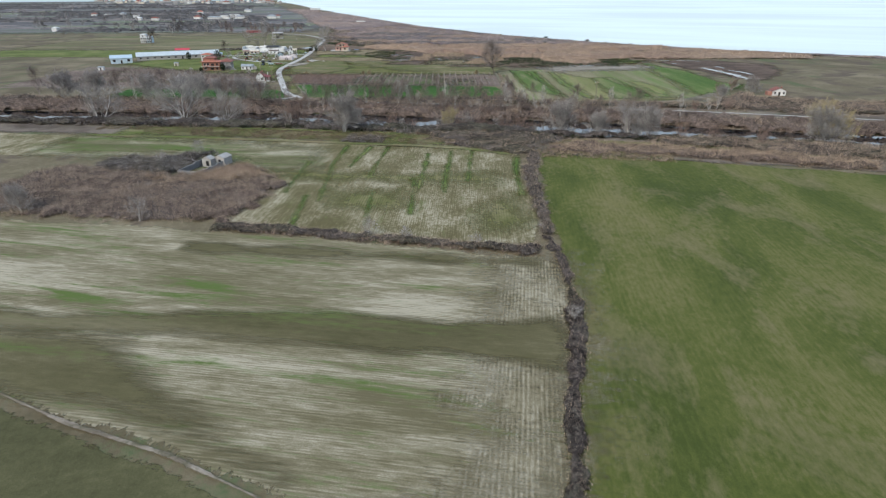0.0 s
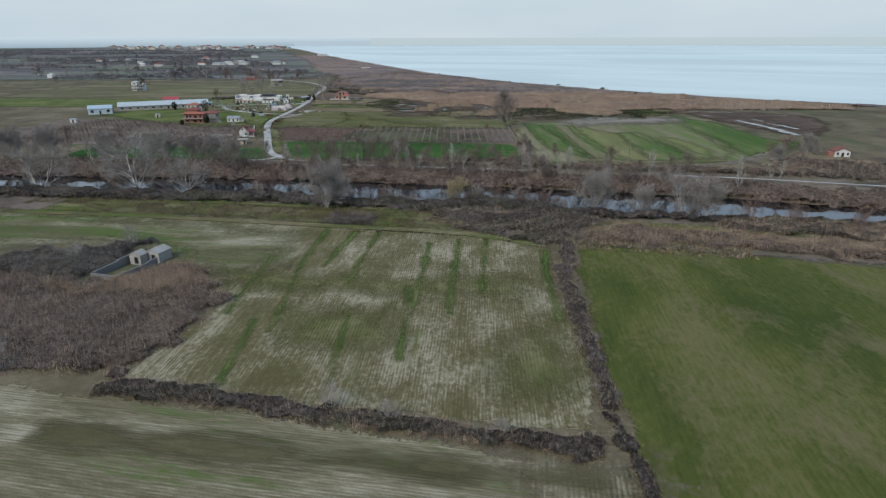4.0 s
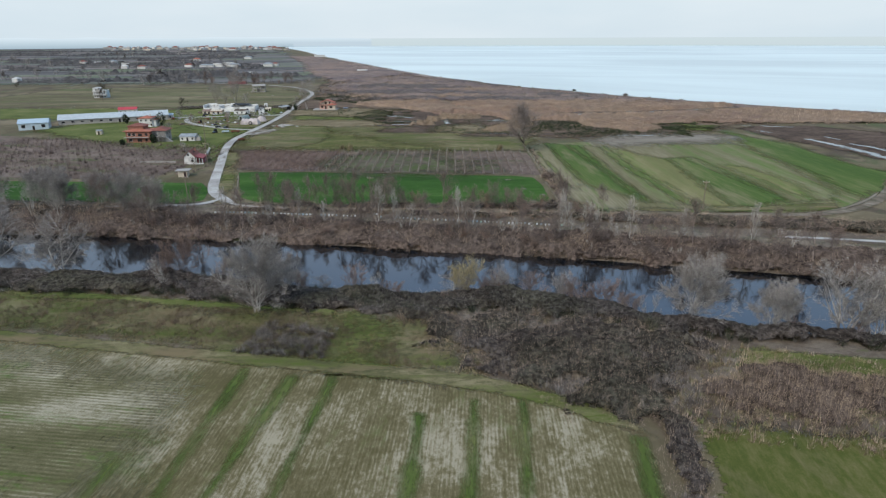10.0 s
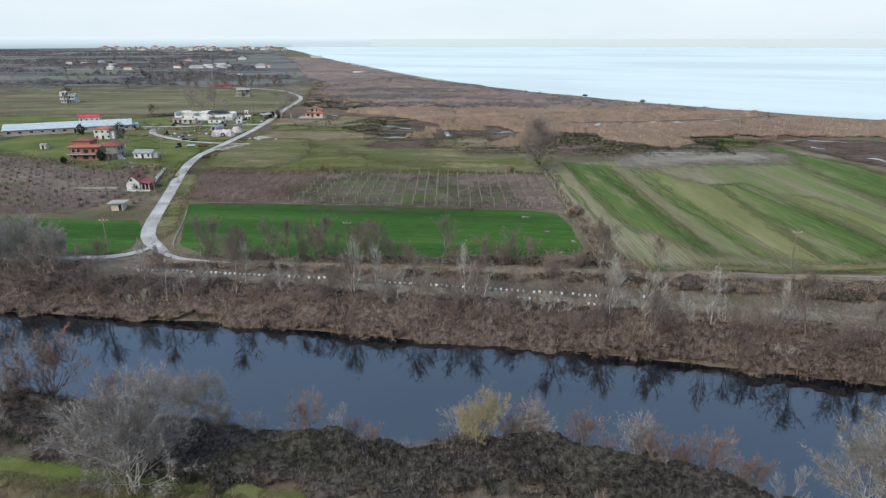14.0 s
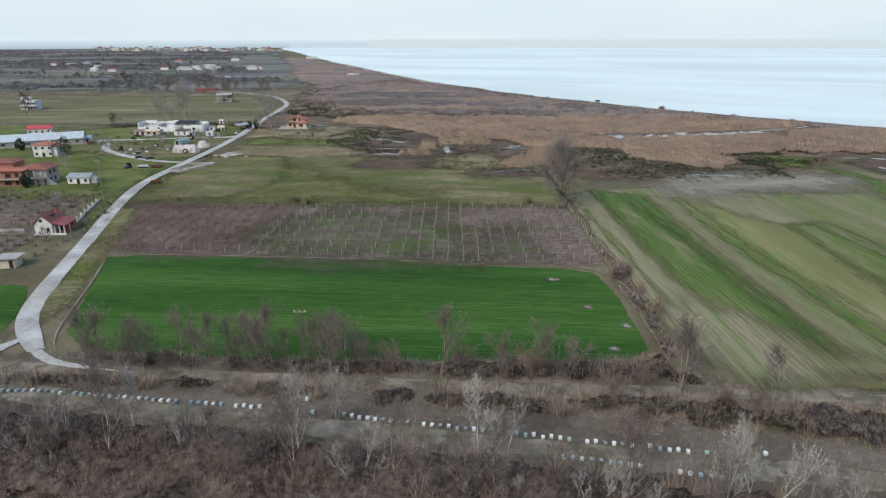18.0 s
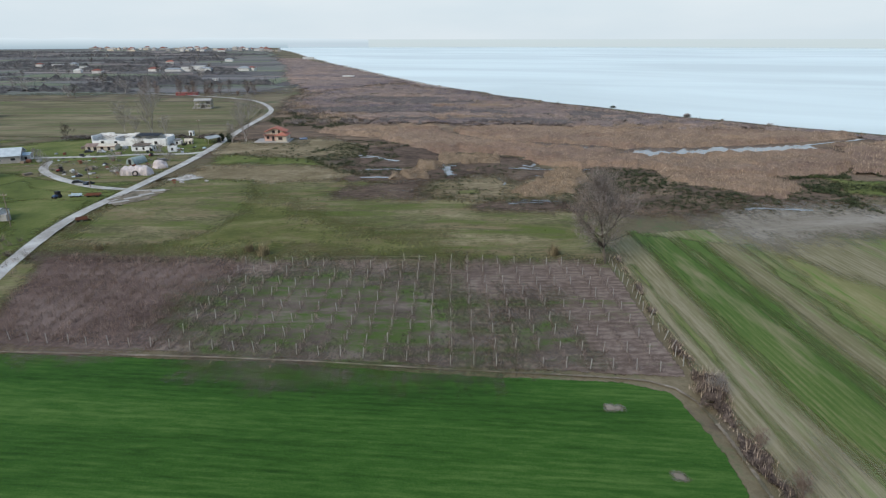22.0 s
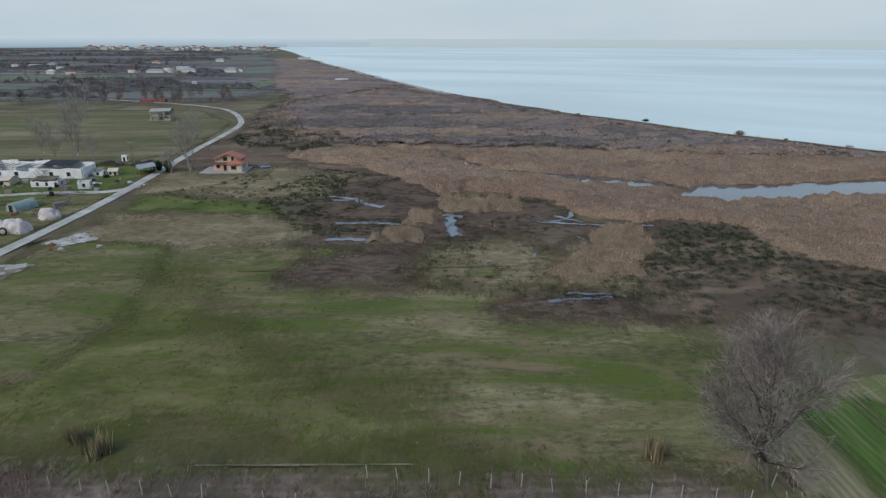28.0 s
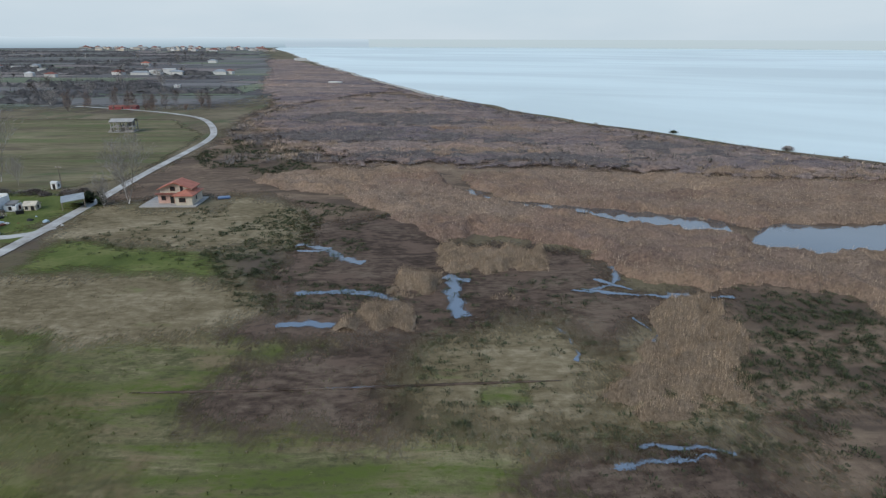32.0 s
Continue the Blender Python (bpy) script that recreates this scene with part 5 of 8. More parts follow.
thicket("bush", "leafless grey bush at the vineyard's corner", "bush", [(27.5, 279), (32, 279), (33, 285), (29, 287)], 2.2, m_brown_mass, m_brown_twig, 0.5, 16, 1.5, 0.7, 0.03, 1.2, 20)
thicket("reed_bed", "broad bed of tan dry reeds in the marsh", "reeds", [(-11, 452), (-4, 441), (3, 446), (11, 444), (20, 439), (25, 436), (27, 428), (30, 421), (36, 418), (42, 416), (53, 419), (62, 415), (68, 407), (86, 402), (120, 405), (140, 430), (140, 445), (100, 438), (86, 434), (72, 432), (60, 436), (58, 447), (48, 448.5), (40, 449), (32, 457), (20, 465), (5, 475),
                                                                             (-2, 487), (-10, 516), (-45, 508), (-63, 498), (-50, 486), (-33, 481)], 3.0, m_reed_mass, m_reed, 0.9, 5, 1.2, 0.2, 0.035, 1.5, 21, fringe=12)
thicket("reed_bed", "tan reeds behind the marsh pools", "reeds", [(5, 488), (12, 476), (22, 472), (33, 468), (52, 462), (61, 457), (66, 450), (72, 455), (98, 457), (112, 460), (140, 468), (178, 483), (150, 492), (116, 492), (80, 500), (33, 510), (0, 506)], 3.0, m_reed_mass, m_reed, 1.0, 4.5, 1.2, 0.2, 0.035, 1.5, 22, fringe=12)
for q, sd in (([(-19, 399.5), (-8, 399.5), (-10.5, 408), (-17, 408)], 23), ([(-12.5, 411.5), (-4, 412), (-4, 423), (-12, 420)], 24), ([(-5, 424), (-4, 436), (16, 435), (15, 424), (4, 422)], 25),
              ([(15, 383), (17, 377), (32, 383), (40, 402), (39, 412), (30, 410), (28, 398), (22, 392)], 26), ([(4, 410), (8, 410), (8, 414), (5, 414)], 27)):
    thicket("reed_bed", "clump of straw-coloured reeds standing in wet mud", "reeds", q, 2.2, m_reed_pale_mass, m_reed_pale, 0.6, 26, 1.5, 0.3, 0.018, 3.2, sd, 2.0, fringe=12)
thicket("reed_bed", "brown reeds stretching towards the sea", "reeds", [(-44, 516), (-10, 518), (33, 512), (80, 502), (150, 494), (168, 496), (120, 548), (90, 586), (46, 648), (0, 740), (-60, 800), (-110, 700), (-108, 640), (-92, 592), (-72, 562), (-46, 526)],
        2.2, m_coast_mass, m_brown_twig, 1.8, 2.4, 1.0, 0.6, 0.03, 12.0, 28, 8.0)
thicket("coast_scrub", "dark scrub behind the beach", "scrub", strip(COAST[(COAST[:, 1] > 330) & (COAST[:, 1] < 1300)] - [13, 7], 13), 1.8, m_coast_mass, m_brown_twig, 2.0, 0.9, 1.3, 0.5, 0.08, 4.0, 29, 6.0)
thicket("reed_bed", "low brown marsh growth along the far coast", "reeds", [(-110, 700), (-60, 800), (-40, 820), (-180, 1230), (-330, 1620), (-380, 1600), (-260, 1200), (-170, 850)], 2.0, m_coast_mass, m_brown_twig, 6.0, 0.08, 1.5, 0.4, 0.2, 8.0, 30, 20.0)
thicket("reed_bed", "brown reeds in front of the eastern shore", "reeds", [(120, 404), (160, 400), (240, 400), (250, 425), (190, 470), (150, 462), (140, 440)], 2.0, m_reed_mass, m_reed, 2.0, 1.2, 1.5, 0.3, 0.07, 4.0, 31, 6.0)
TONGUE = [(65, 409), (80, 412), (96, 409), (98, 386), (86, 376), (75, 386), (64, 397)]
thicket("reed_bed", "brownish-pink reed tongue between dark rushes", "reeds", TONGUE, 2.0, m_reed_mass, m_reed, 0.8, 8, 1.3, 0.25, 0.03, 2.5, 32, fringe=6)
x, y = scatter([(20, 391), (28, 380), (36, 368), (60, 362), (76, 362), (100, 366), (128, 392), (120, 404), (87, 404), (66, 405), (57, 416), (46, 413), (42, 402), (30, 386)], 2500, 40, (9, 0.25))
ok = ~inside(TONGUE, x, y)
x, y = x[ok], y[ok]
tufts("rush_clumps", "dark grey-green rush clumps covering the marsh edge", "rushes", x + rng.normal(0, 2.5, len(x)), y + rng.normal(0, 2.5, len(x)), rng.uniform(0.45, 0.95, len(x)), m_rush, 60, 0.7, 0.02, 41, 0.8, True)
x, y = scatter([(100, 410), (126, 433), (143, 437), (146, 420), (120, 383), (107, 386), (103, 360), (97, 373), (101, 397)], 1300, 140, (9, 0.4))
tufts("rush_clumps", "dark rush clumps at the marsh's eastern edge", "rushes", x, y, rng.uniform(0.6, 1.2, len(x)), m_rush, 40, 0.7, 0.03, 141, 0.8, True)
x, y = scatter([(-55, 436), (-43, 474), (-16, 463), (-23, 450), (-18, 436), (-30, 418), (-12, 416), (-14, 404), (-30, 404), (-38, 408), (-44, 420)], 1500, 42, (6, 0.36))
tufts("rush_clumps", "dark green rush clumps among the puddles", "rushes", x, y, rng.uniform(0.35, 0.85, len(x)), m_rush, 34, 0.7, 0.03, 43, 0.8, True)
x, y = scatter([(-98, 538), (-96, 578), (-75, 556), (-44, 512), (-60, 504), (-84, 516)], 900, 44, (7, 0.36))
tufts("rush_clumps", "dark rush clumps beside the gravel road", "rushes", x, y, rng.uniform(0.5, 1.1, len(x)), m_rush, 34, 0.7, 0.03, 45, 0.8, True)
x, y = scatter([(-10, 375), (16, 366), (36, 362), (44, 372), (30, 395), (20, 420), (0, 424), (-14, 410), (-6, 400)], 620, 46, (5, 0.3))
tufts("rush_clumps", "scattered small rush clumps on dry patches", "rushes", x, y, rng.uniform(0.3, 1.0, len(x)), m_rush, 34, 0.7, 0.03, 47, 0.8, True)
x, y = scatter([(-85, 434), (-50, 422), (-46, 450), (-62, 470)], 160, 48)
tufts("rush_clumps", "scattered dark clumps in dead grass", "rushes", x, y, rng.uniform(0.4, 1.1, len(x)), m_rush, 34, 0.7, 0.035, 49, 0.8, True)
for q, n, sd, lab in ((MEADOW, 1000, 50, "short straw tufts over the meadow"), ([(-84, 396), (-30, 402), (-45, 420), (-84, 420)], 1500, 52, "pale dead grass tufts"),
                      ([(-100, 186), (-40, 177), (-16, 171), (-12, 186), (-62, 194)], 900, 54, "dead grass tufts on the canal bank")):
    x, y = scatter(q, n, sd, (5, 0.4))
    tufts("grass_tufts", lab, "grass", x, y, rng.uniform(0.15, 0.4, len(x)), m_straw, 7, 0.7, 0.05, sd + 1)
for px, py, hh in ((-37.5, 331, 2.6), (-41.5, 333, 1.8), (19, 331.5, 2.4), (-72, 334, 1.5)):
    tufts("pampas_clump", "tall straw-coloured grass clump at the vineyard's edge", "grass", np.full(5, px) + rng.normal(0, 0.3, 5), np.full(5, py) + rng.normal(0, 0.2, 5), np.full(5, hh), m_straw, 40, 0.18, 0.02, int(px * 7) + 999)

m_willow_mass = mass_mat("grey_willow_mass", col(78, 70, 66), col(102, 94, 90), col(124, 114, 108), 0.6)
m_pale_scrub = twig_mat("pale_grey_twigs", col(138, 130, 124), col(178, 168, 160))
m_far_scrub = twig_mat("grey_scrub_twigs", col(104, 96, 92), col(140, 130, 124))



def bushes(label, poly, n, sizes, blades, seed, count=70, gap=None, lean=0.75):
    x, y = scatter(poly, n, seed, gap)
    tufts("bushes", label, "bush", x, y, rng.uniform(*sizes, len(x)), blades, int(count * 1.8), lean, 0.0075, seed + 1, 1.0)


m_dry_grass = twig_mat("dead_slope_grass", col(104, 94, 66), col(136, 122, 92))
m_dry_stalk = twig_mat("dead_brown_stalks", col(96, 80, 66), col(132, 113, 95))
m_slope_green = twig_mat("green_grass_blades", col(82, 90, 48), col(112, 114, 70))
x, y = scatter(MEADOW, 1500, 131, (6, 0.45))
tufts("grass_tufts", "green grass tussocks over the meadow", "grass", x, y, rng.uniform(0.2, 0.5, len(x)), m_slope_green, 7, 0.7, 0.06, 132)
m_green_twig = twig_mat("dark_green_bramble_leaves", col(48, 52, 38), col(80, 82, 62))
near = bank(-120, 34, 0.8, 11, -1)
bushes("dark evergreen bramble bushes on the near bank", near, 620, (0.7, 1.9), m_green_twig, 81, 90, (6, 0.3))
bushes("pale grey leafless bushes on the near bank", near, 260, (0.8, 2.0), m_bramble_twig, 83, 80, (5, 0.4))
bushes("reddish-brown leafless bushes on the near bank", near, 110, (0.9, 1.9), m_brown_twig, 85, 80, (5, 0.45))
slope_ = [(-110, 190), (-66, 182), (-30, 175), (-16, 172), (4, 169.5), (2, 183), (-14, 186), (-40, 189), (-75, 195), (-110, 202)]
for n, mm, sd, lab, sz in ((4200, m_dry_grass, 121, "dead straw grass on the canal slope", (0.3, 0.75)), (2600, m_dry_stalk, 123, "brown dead stalks on the canal slope", (0.4, 0.9)), (2600, m_slope_green, 125, "green grass tussocks on the canal slope", (0.25, 0.6))):
    x, y = scatter(slope_, n, sd, (5, 0.42))
    tufts("slope_grass", lab, "grass", x, y, rng.uniform(*sz, len(x)), mm, 24, 0.8, 0.011, sd + 1)
bushes("dark purplish bramble patch on the slope", [(-29, 174), (-17, 172.5), (-16, 181), (-27, 183)], 130, (0.6, 1.3), m_bramble_twig, 127, 70)
bushes("dark stems in the bramble patch on the slope", [(-29, 174), (-17, 172.5), (-16, 181), (-27, 183)], 120, (0.5, 1.1), m_bark["dark"], 129, 70)
head = [(3, 171), (20, 159), (29, 162), (38, 176), (30, 184), (10, 187), (-6, 186)]
bushes("grey-brown bushes at the ditch's head", head, 160, (0.8, 1.8), m_bramble_twig, 87, 80)
bushes("straw-coloured dead stalks among brambles", head, 90, (0.8, 1.5), m_straw, 89, 40, None, 0.4)
bushes("dark bramble bushes above the bend", bank(34, 120, 0.8, 8, -1), 150, (0.9, 2.0), m_green_twig, 91, 70)
far_side = bank(-130, 130, 0.4, 11, 1)
bushes("leafless brown bushes on the far bank", far_side, 420, (1.2, 3.0), m_brown_twig, 93, 70, None, 0.5)
bushes("dark green brambles on the far bank", far_side, 200, (0.9, 2.0), m_green_twig, 97, 70, (6, 0.45))
bushes("tan dead reeds by the waterline", bank(-130, 130, 0.0, 2.2, 1), 380, (0.8, 1.7), m_straw, 99, 40, (7, 0.4), 0.35)
bushes("leafless bushes between the tracks", [(-58, 245), (-10, 241.5), (34, 236), (60, 231.5), (110, 223), (110, 231), (60, 239), (30, 241), (-10, 244), (-50, 246.5)], 230, (0.9, 2.4), m_brown_twig, 101, 70, (5, 0.35), 0.55)
bushes("dark bushes between track and wheat", [(-48, 250.3), (-19, 248.3), (5, 247), (28, 246), (26, 250.5), (-1, 249.8), (-23, 250)], 150, (0.9, 2.2), m_bramble_twig, 103, 70, None, 0.55)
bushes("grey bushes among the reeds by the shed", [(-90, 115), (-56, 109), (-42, 109), (-36, 131), (-57, 141), (-90, 148)], 150, (0.8, 1.9), m_bramble_twig, 105, 70)
bushes("leafless bushes on the reddish bank", [(60, 169), (84, 162), (110, 151), (190, 130), (190, 142), (110, 166), (62, 177)], 200, (1.0, 2.6), m_brown_twig, 107, 60, None, 0.5)
bushes("dark tangled bushes in the ditch", strip(smooth_line([(25, 158), (21, 137), (20.5, 122), (19.5, 102)], 3), 3.0), 90, (0.6, 1.3), m_bramble_twig, 109, 60)
bushes("tangled hedge bushes beside the stubble", strip(smooth_line([(-40, 105.2), (-14, 99), (16, 93)], 3), 3.0), 130, (0.6, 1.4), m_brown_twig, 111, 60)

# ---- trees ----
far_off = pose(0, -500, -60)
proto = {
    "spread": bare_tree("bare_tree", "large spreading leafless tree with pale branches", 3, 11, 11, 1.0, m_bark["pale"], m_bark["grey"], 11, 26, 0.018, 0.05, 2, 0.08, 1.1, 0.010),
    "birch": bare_tree("bare_tree", "slender leafless tree with whitish branches", 5, 9, 9, 0.55, m_bark["pale"], m_bark["pale"], 9, 22, 0.010, 0.28, 1, 0.12, 0.8, 0.009),
    "birch_b": bare_tree("bare_tree", "slender leafless tree with whitish forked trunk", 6, 8, 7, 0.6, m_bark["pale"], m_bark["pale"], 8, 22, 0.010, 0.26, 2, 0.08, 0.8, 0.009),
    "haze": bare_tree("bare_tree", "round-crowned grey leafless tree full of fine twigs", 8, 8.5, 12, 0.95, m_bark["pale"], m_bark["grey"], 12, 40, 0.008, 0.09, 5, 0.0, 0.85, 0.006),
    "poplar": bare_tree("bare_tree", "upright leafless young tree with brown twigs", 9, 8, 13, 0.5, m_bark["brown"], m_bark["brown"], 9, 26, 0.010, 0.13, 1, 0.08, 0.95, 0.006),
    "hazy": bare_tree("bare_tree", "tall hazy leafless tree full of fine twigs", 29, 11, 14, 0.5, m_bark["grey"], m_bark["grey"], 9, 26, 0.007, 0.12, 2, 0.04, 0.9, 0.005),
    "poplar_b": bare_tree("bare_tree", "bushy leafless young tree of several stems", 19, 7, 8, 0.55, m_bark["brown"], m_bark["brown"], 7, 22, 0.010, 0.12, 3, 0.06, 0.9, 0.008),
    "shrub": bare_tree("bare_shrub", "reddish-brown leafless shrub of many stems", 10, 5, 6, 0.6, m_bark["red"], m_bark["red"], 7, 28, 0.009, 0.14, 5, 0.02, 0.8, 0.007, "shrub"),
    "willow": bare_tree("willow", "leafless willow with yellow twigs", 12, 6, 10, 0.6, m_bark["grey"], m_bark["yellow"], 9, 22, 0.010, 0.14, 4, 0.03, 0.9, 0.008),
    "haze_small": bare_tree("bare_tree", "small grey leafless tree full of fine twigs", 18, 8.5, 9, 0.85, m_bark["pale"], m_bark["grey"], 7, 14, 0.008, 0.1, 4, 0.0, 0.9, 0.011),
    "dark": bare_tree("bare_tree", "tall leafless poplar with a broad dark crown", 21, 14, 30, 0.95, m_bark["dark"], m_bark["taupe"], 14, 38, 0.015, 0.10, 1, 0.10, 1.0, 0.008),
    "far": bare_tree("bare_tree", "distant dark leafless tree beyond the meadows", 15, 9, 9, 0.75, m_bark["dark"], m_bark["dark"], 6, 9, 0.02, 0.1, 1, 0.1, 1.3, 0.05),
}
for p in proto.values():
    p.matrix_world = far_off
used_proto = set()


def plant(kind, x, y, size=1.0, turn=None, label=""):
    """Sets the first of a kind in place, and copies of it after that."""
    m = pose(x, y, float(lie(np.array(float(x)), np.array(float(y)))), 0, 0, rng.uniform(0, 360) if turn is None else turn)
    if kind == "haze" and (size < 0.5 or y > 500):
        kind = "haze_small"
    ob = proto[kind]
    size *= {"spread": 1.35, "haze": 1.4, "haze_small": 1.4, "birch": 1.0, "birch_b": 1.0, "shrub": 1.2, "poplar": 1.4, "poplar_b": 1.35}.get(kind, 1.0)
    if kind in used_proto:
        ob = copy_thing(ob, m)
    used_proto.add(kind)
    ob.matrix_world = m @ Matrix.Scale(size, 4)
    return tagged(ob, label, group="trees" if kind != "shrub" else "shrubs")


plant("dark", 28.0, 326.6, 1.06, 20, "tall leafless poplar with a broad crown at the vineyard's corner")
for x, y, k in ((-88, 209, 1.25), (-72, 206, 0.8), (57, 182, 0.8), (-120, 214, 1.0)):
    plant("spread", x, y, k)
for x, y, k in ((-30, 187, 1.05), (36, 184, 0.95), (47, 182, 0.7), (62, 181, 0.8), (-29, 199, 0.6), (110, 172, 1.0), (150, 160, 1.0)):
    plant("haze", x, y, k)
for x, y, k in ((-48, 203, 1.6), (-50, 200, 0.9), (-41, 203, 0.7), (20, 193, 0.8), (25, 191, 0.8), (29, 190, 0.6), (13, 195, 0.8), (8, 196, 0.7), (72, 180, 0.9), (-16, 197, 0.8), (-95, 212, 1.0), (78, 172, 0.9), (90, 168, 0.9)):
    plant("shrub", x, y, k)
plant("willow", 2.5, 194.5, 1.05), plant("willow", 112.6, 176, 2.2), plant("willow", 117, 174, 1.8)
for x, y, k in ((-57.4, 108.5, 0.42), (-83.5, 114, 0.5), (-70, 148, 0.35), (-64, 158, 0.4), (-13, 100.5, 0.3), (-6, 98, 0.25), (6, 95.5, 0.22), (17.6, 70, 0.2)):
    plant("haze", x, y, k)
for i in range(46):
    x = rng.uniform(-75, 75)
    plant(("birch_b", "shrub", "shrub", "poplar_b")[rng.integers(0, 4)], x, float(np.interp(x, *CANAL_N.T)) + rng.uniform(1.5, 6.5), rng.uniform(0.25, 0.5))
for i in range(26):
    x = rng.uniform(-60, 60) if i % 2 else rng.uniform(2, 34)
    plant(("shrub", "shrub", "haze")[i % 3], x, float(np.interp(x, *CANAL_S.T)) - rng.uniform(0.5, 2.5), rng.uniform(0.35, 0.6) * (0.8 if i % 3 == 2 else 1.0))
for i in range(30):
    x = -78 + 5.2 * i + rng.normal(0, 1.2)
    plant(("poplar", "poplar_b")[i % 2], x, float(np.interp(x, *CANAL_N.T)) + rng.uniform(3, 8), rng.uniform(0.5, 0.9), label="leafless brown tree on the canal's far bank")
plant("birch_b", -49, 196, 0.6), plant("birch_b", 30.5, 187.5, 0.5), plant("birch_b", -12.5, 197.5, 0.45), plant("birch", 62, 180, 0.9), plant("birch_b", 58, 181, 0.9)
for x, y, k, kind in ((-16, 231, 1.0, "birch"), (-13, 236, 0.75, "birch"), (2, 233, 0.85, "birch"), (5, 232.5, 0.8, "birch_b"), (-10, 228, 0.8, "birch_b"), (23, 223.5, 1.0, "birch"), (27, 225, 1.0, "birch_b"), (-35, 236, 0.75, "birch"),
                      (37, 220.5, 0.95, "birch"), (-41, 234, 0.7, "birch_b"), (30, 222, 0.7, "birch"), (34, 222, 0.6, "birch_b"), (12, 225, 0.6, "birch_b"), (16, 224, 0.55, "birch_b"), (-28, 232, 0.6, "birch"), (-52, 236, 0.8, "birch"),
                      (48, 222, 0.8, "birch_b"), (60, 217, 0.9, "birch"), (66, 214, 0.7, "birch_b"), (82, 208, 0.9, "birch"), (95, 214, 0.8, "birch_b"), (-92, 238, 0.9, "birch"), (-100, 240, 1.0, "birch_b"), (-120, 243, 1.0, "birch")):
    plant(kind, x, y, k)
for i in range(22):
    plant(("poplar", "poplar_b", "poplar_b", "poplar")[rng.integers(0, 4)], -47 + i * 1.75 + rng.normal(0, 0.9), 247.6 + rng.uniform(-0.6, 2.6), rng.uniform(0.42, 0.76))
for x, y, k in ((-2, 247, 0.75), (0.5, 248, 0.6), (6, 246.8, 0.6), (9, 246.5, 0.8), (11, 247.5, 0.7), (14, 247, 0.6), (22, 244, 0.7), (26, 243, 0.8), (30, 240, 0.7), (28, 246, 0.6), (33, 238, 0.7), (36, 241, 0.6), (18, 241, 0.8), (-8, 248, 0.7),
                (-22, 228, 0.5), (-4, 226, 0.5), (8, 223.5, 0.45), (20, 220, 0.5), (44, 216, 0.6), (-58, 232, 0.6), (-66, 236, 0.9), (-72, 242, 0.9), (-78, 245, 1.0), (-84, 240, 1.0), (-96, 244, 1.1), (-108, 243, 1.2), (-116, 247, 1.1),
                (-128, 246, 1.2), (-140, 250, 1.2), (-152, 249, 1.2), (-165, 254, 1.2), (-88, 250, 0.9), (-104, 251, 1.0), (70, 226, 0.7), (80, 222, 0.6), (92, 220, 0.7), (104, 222, 0.8)):
    plant(("poplar", "poplar_b")[rng.integers(0, 2)] if rng.uniform() < 0.5 else "haze" if x < -60 else "shrub", x, y, k * (0.85 if x < -60 else 1.0))
plant("shrub", 31, 265, 0.45), plant("shrub", 30.5, 272, 0.4), plant("haze", 30, 282, 0.28)
plant("shrub", 118, 262, 0.8), plant("shrub", 126, 268, 1.0), plant("haze", 132, 262, 0.6), plant("haze", 112, 246, 0.5)
for x, y, k in ((-85.5, 470, 1.3), (-90, 466.5, 0.6), (-136, 494, 1.5), (-149, 496, 1.0), (-128, 490, 0.6), (-141, 490, 0.6)):
    plant("hazy", x, y, k * 1.15, label="tall hazy leafless tree behind the yards")
for i in range(26):
    plant(("poplar_b", "poplar", "shrub")[i % 3], -152 - 3.3 * i + rng.normal(0, 3), 678 + rng.uniform(-10, 40), rng.uniform(0.6, 1.1), label="bare brown tree in the far grove")
for x, y, k in ((-235, 520, 1.2), (-85, 300, 0.3), (-160, 470, 0.7)):
    plant("far", x, y, k)
for x, y, r0, n, mm, lab in ((99, 600, 1.7, 150, m_green_twig, "compact dark bush on the shore"), (100.2, 601, 1.1, 100, m_green_twig, "small dark bush on the shore"), (128, 556, 2.2, 260, m_pale_scrub, "rounded grey leafless bush on the shore"),
                         (-10, 780, 1.4, 80, m_brown_twig, "brown bush on the far shore"), (60, 640, 1.5, 160, m_reed, "tan bush on the shore"), (70, 630, 1.2, 90, m_brown_twig, "low brown bush on the shore"), (140, 540, 1.1, 90, m_brown_twig, "low brown bush by the sea"), (156, 522, 1.2, 120, m_pale_scrub, "low grey bush by the sea")):
    tufts("bush", lab, "bush", np.full(3, x) + rng.normal(0, 0.5, 3), np.full(3, y) + rng.normal(0, 0.5, 3), np.full(3, r0), mm, n, 0.6, 0.02, int(x) + 500, 0.9, True)


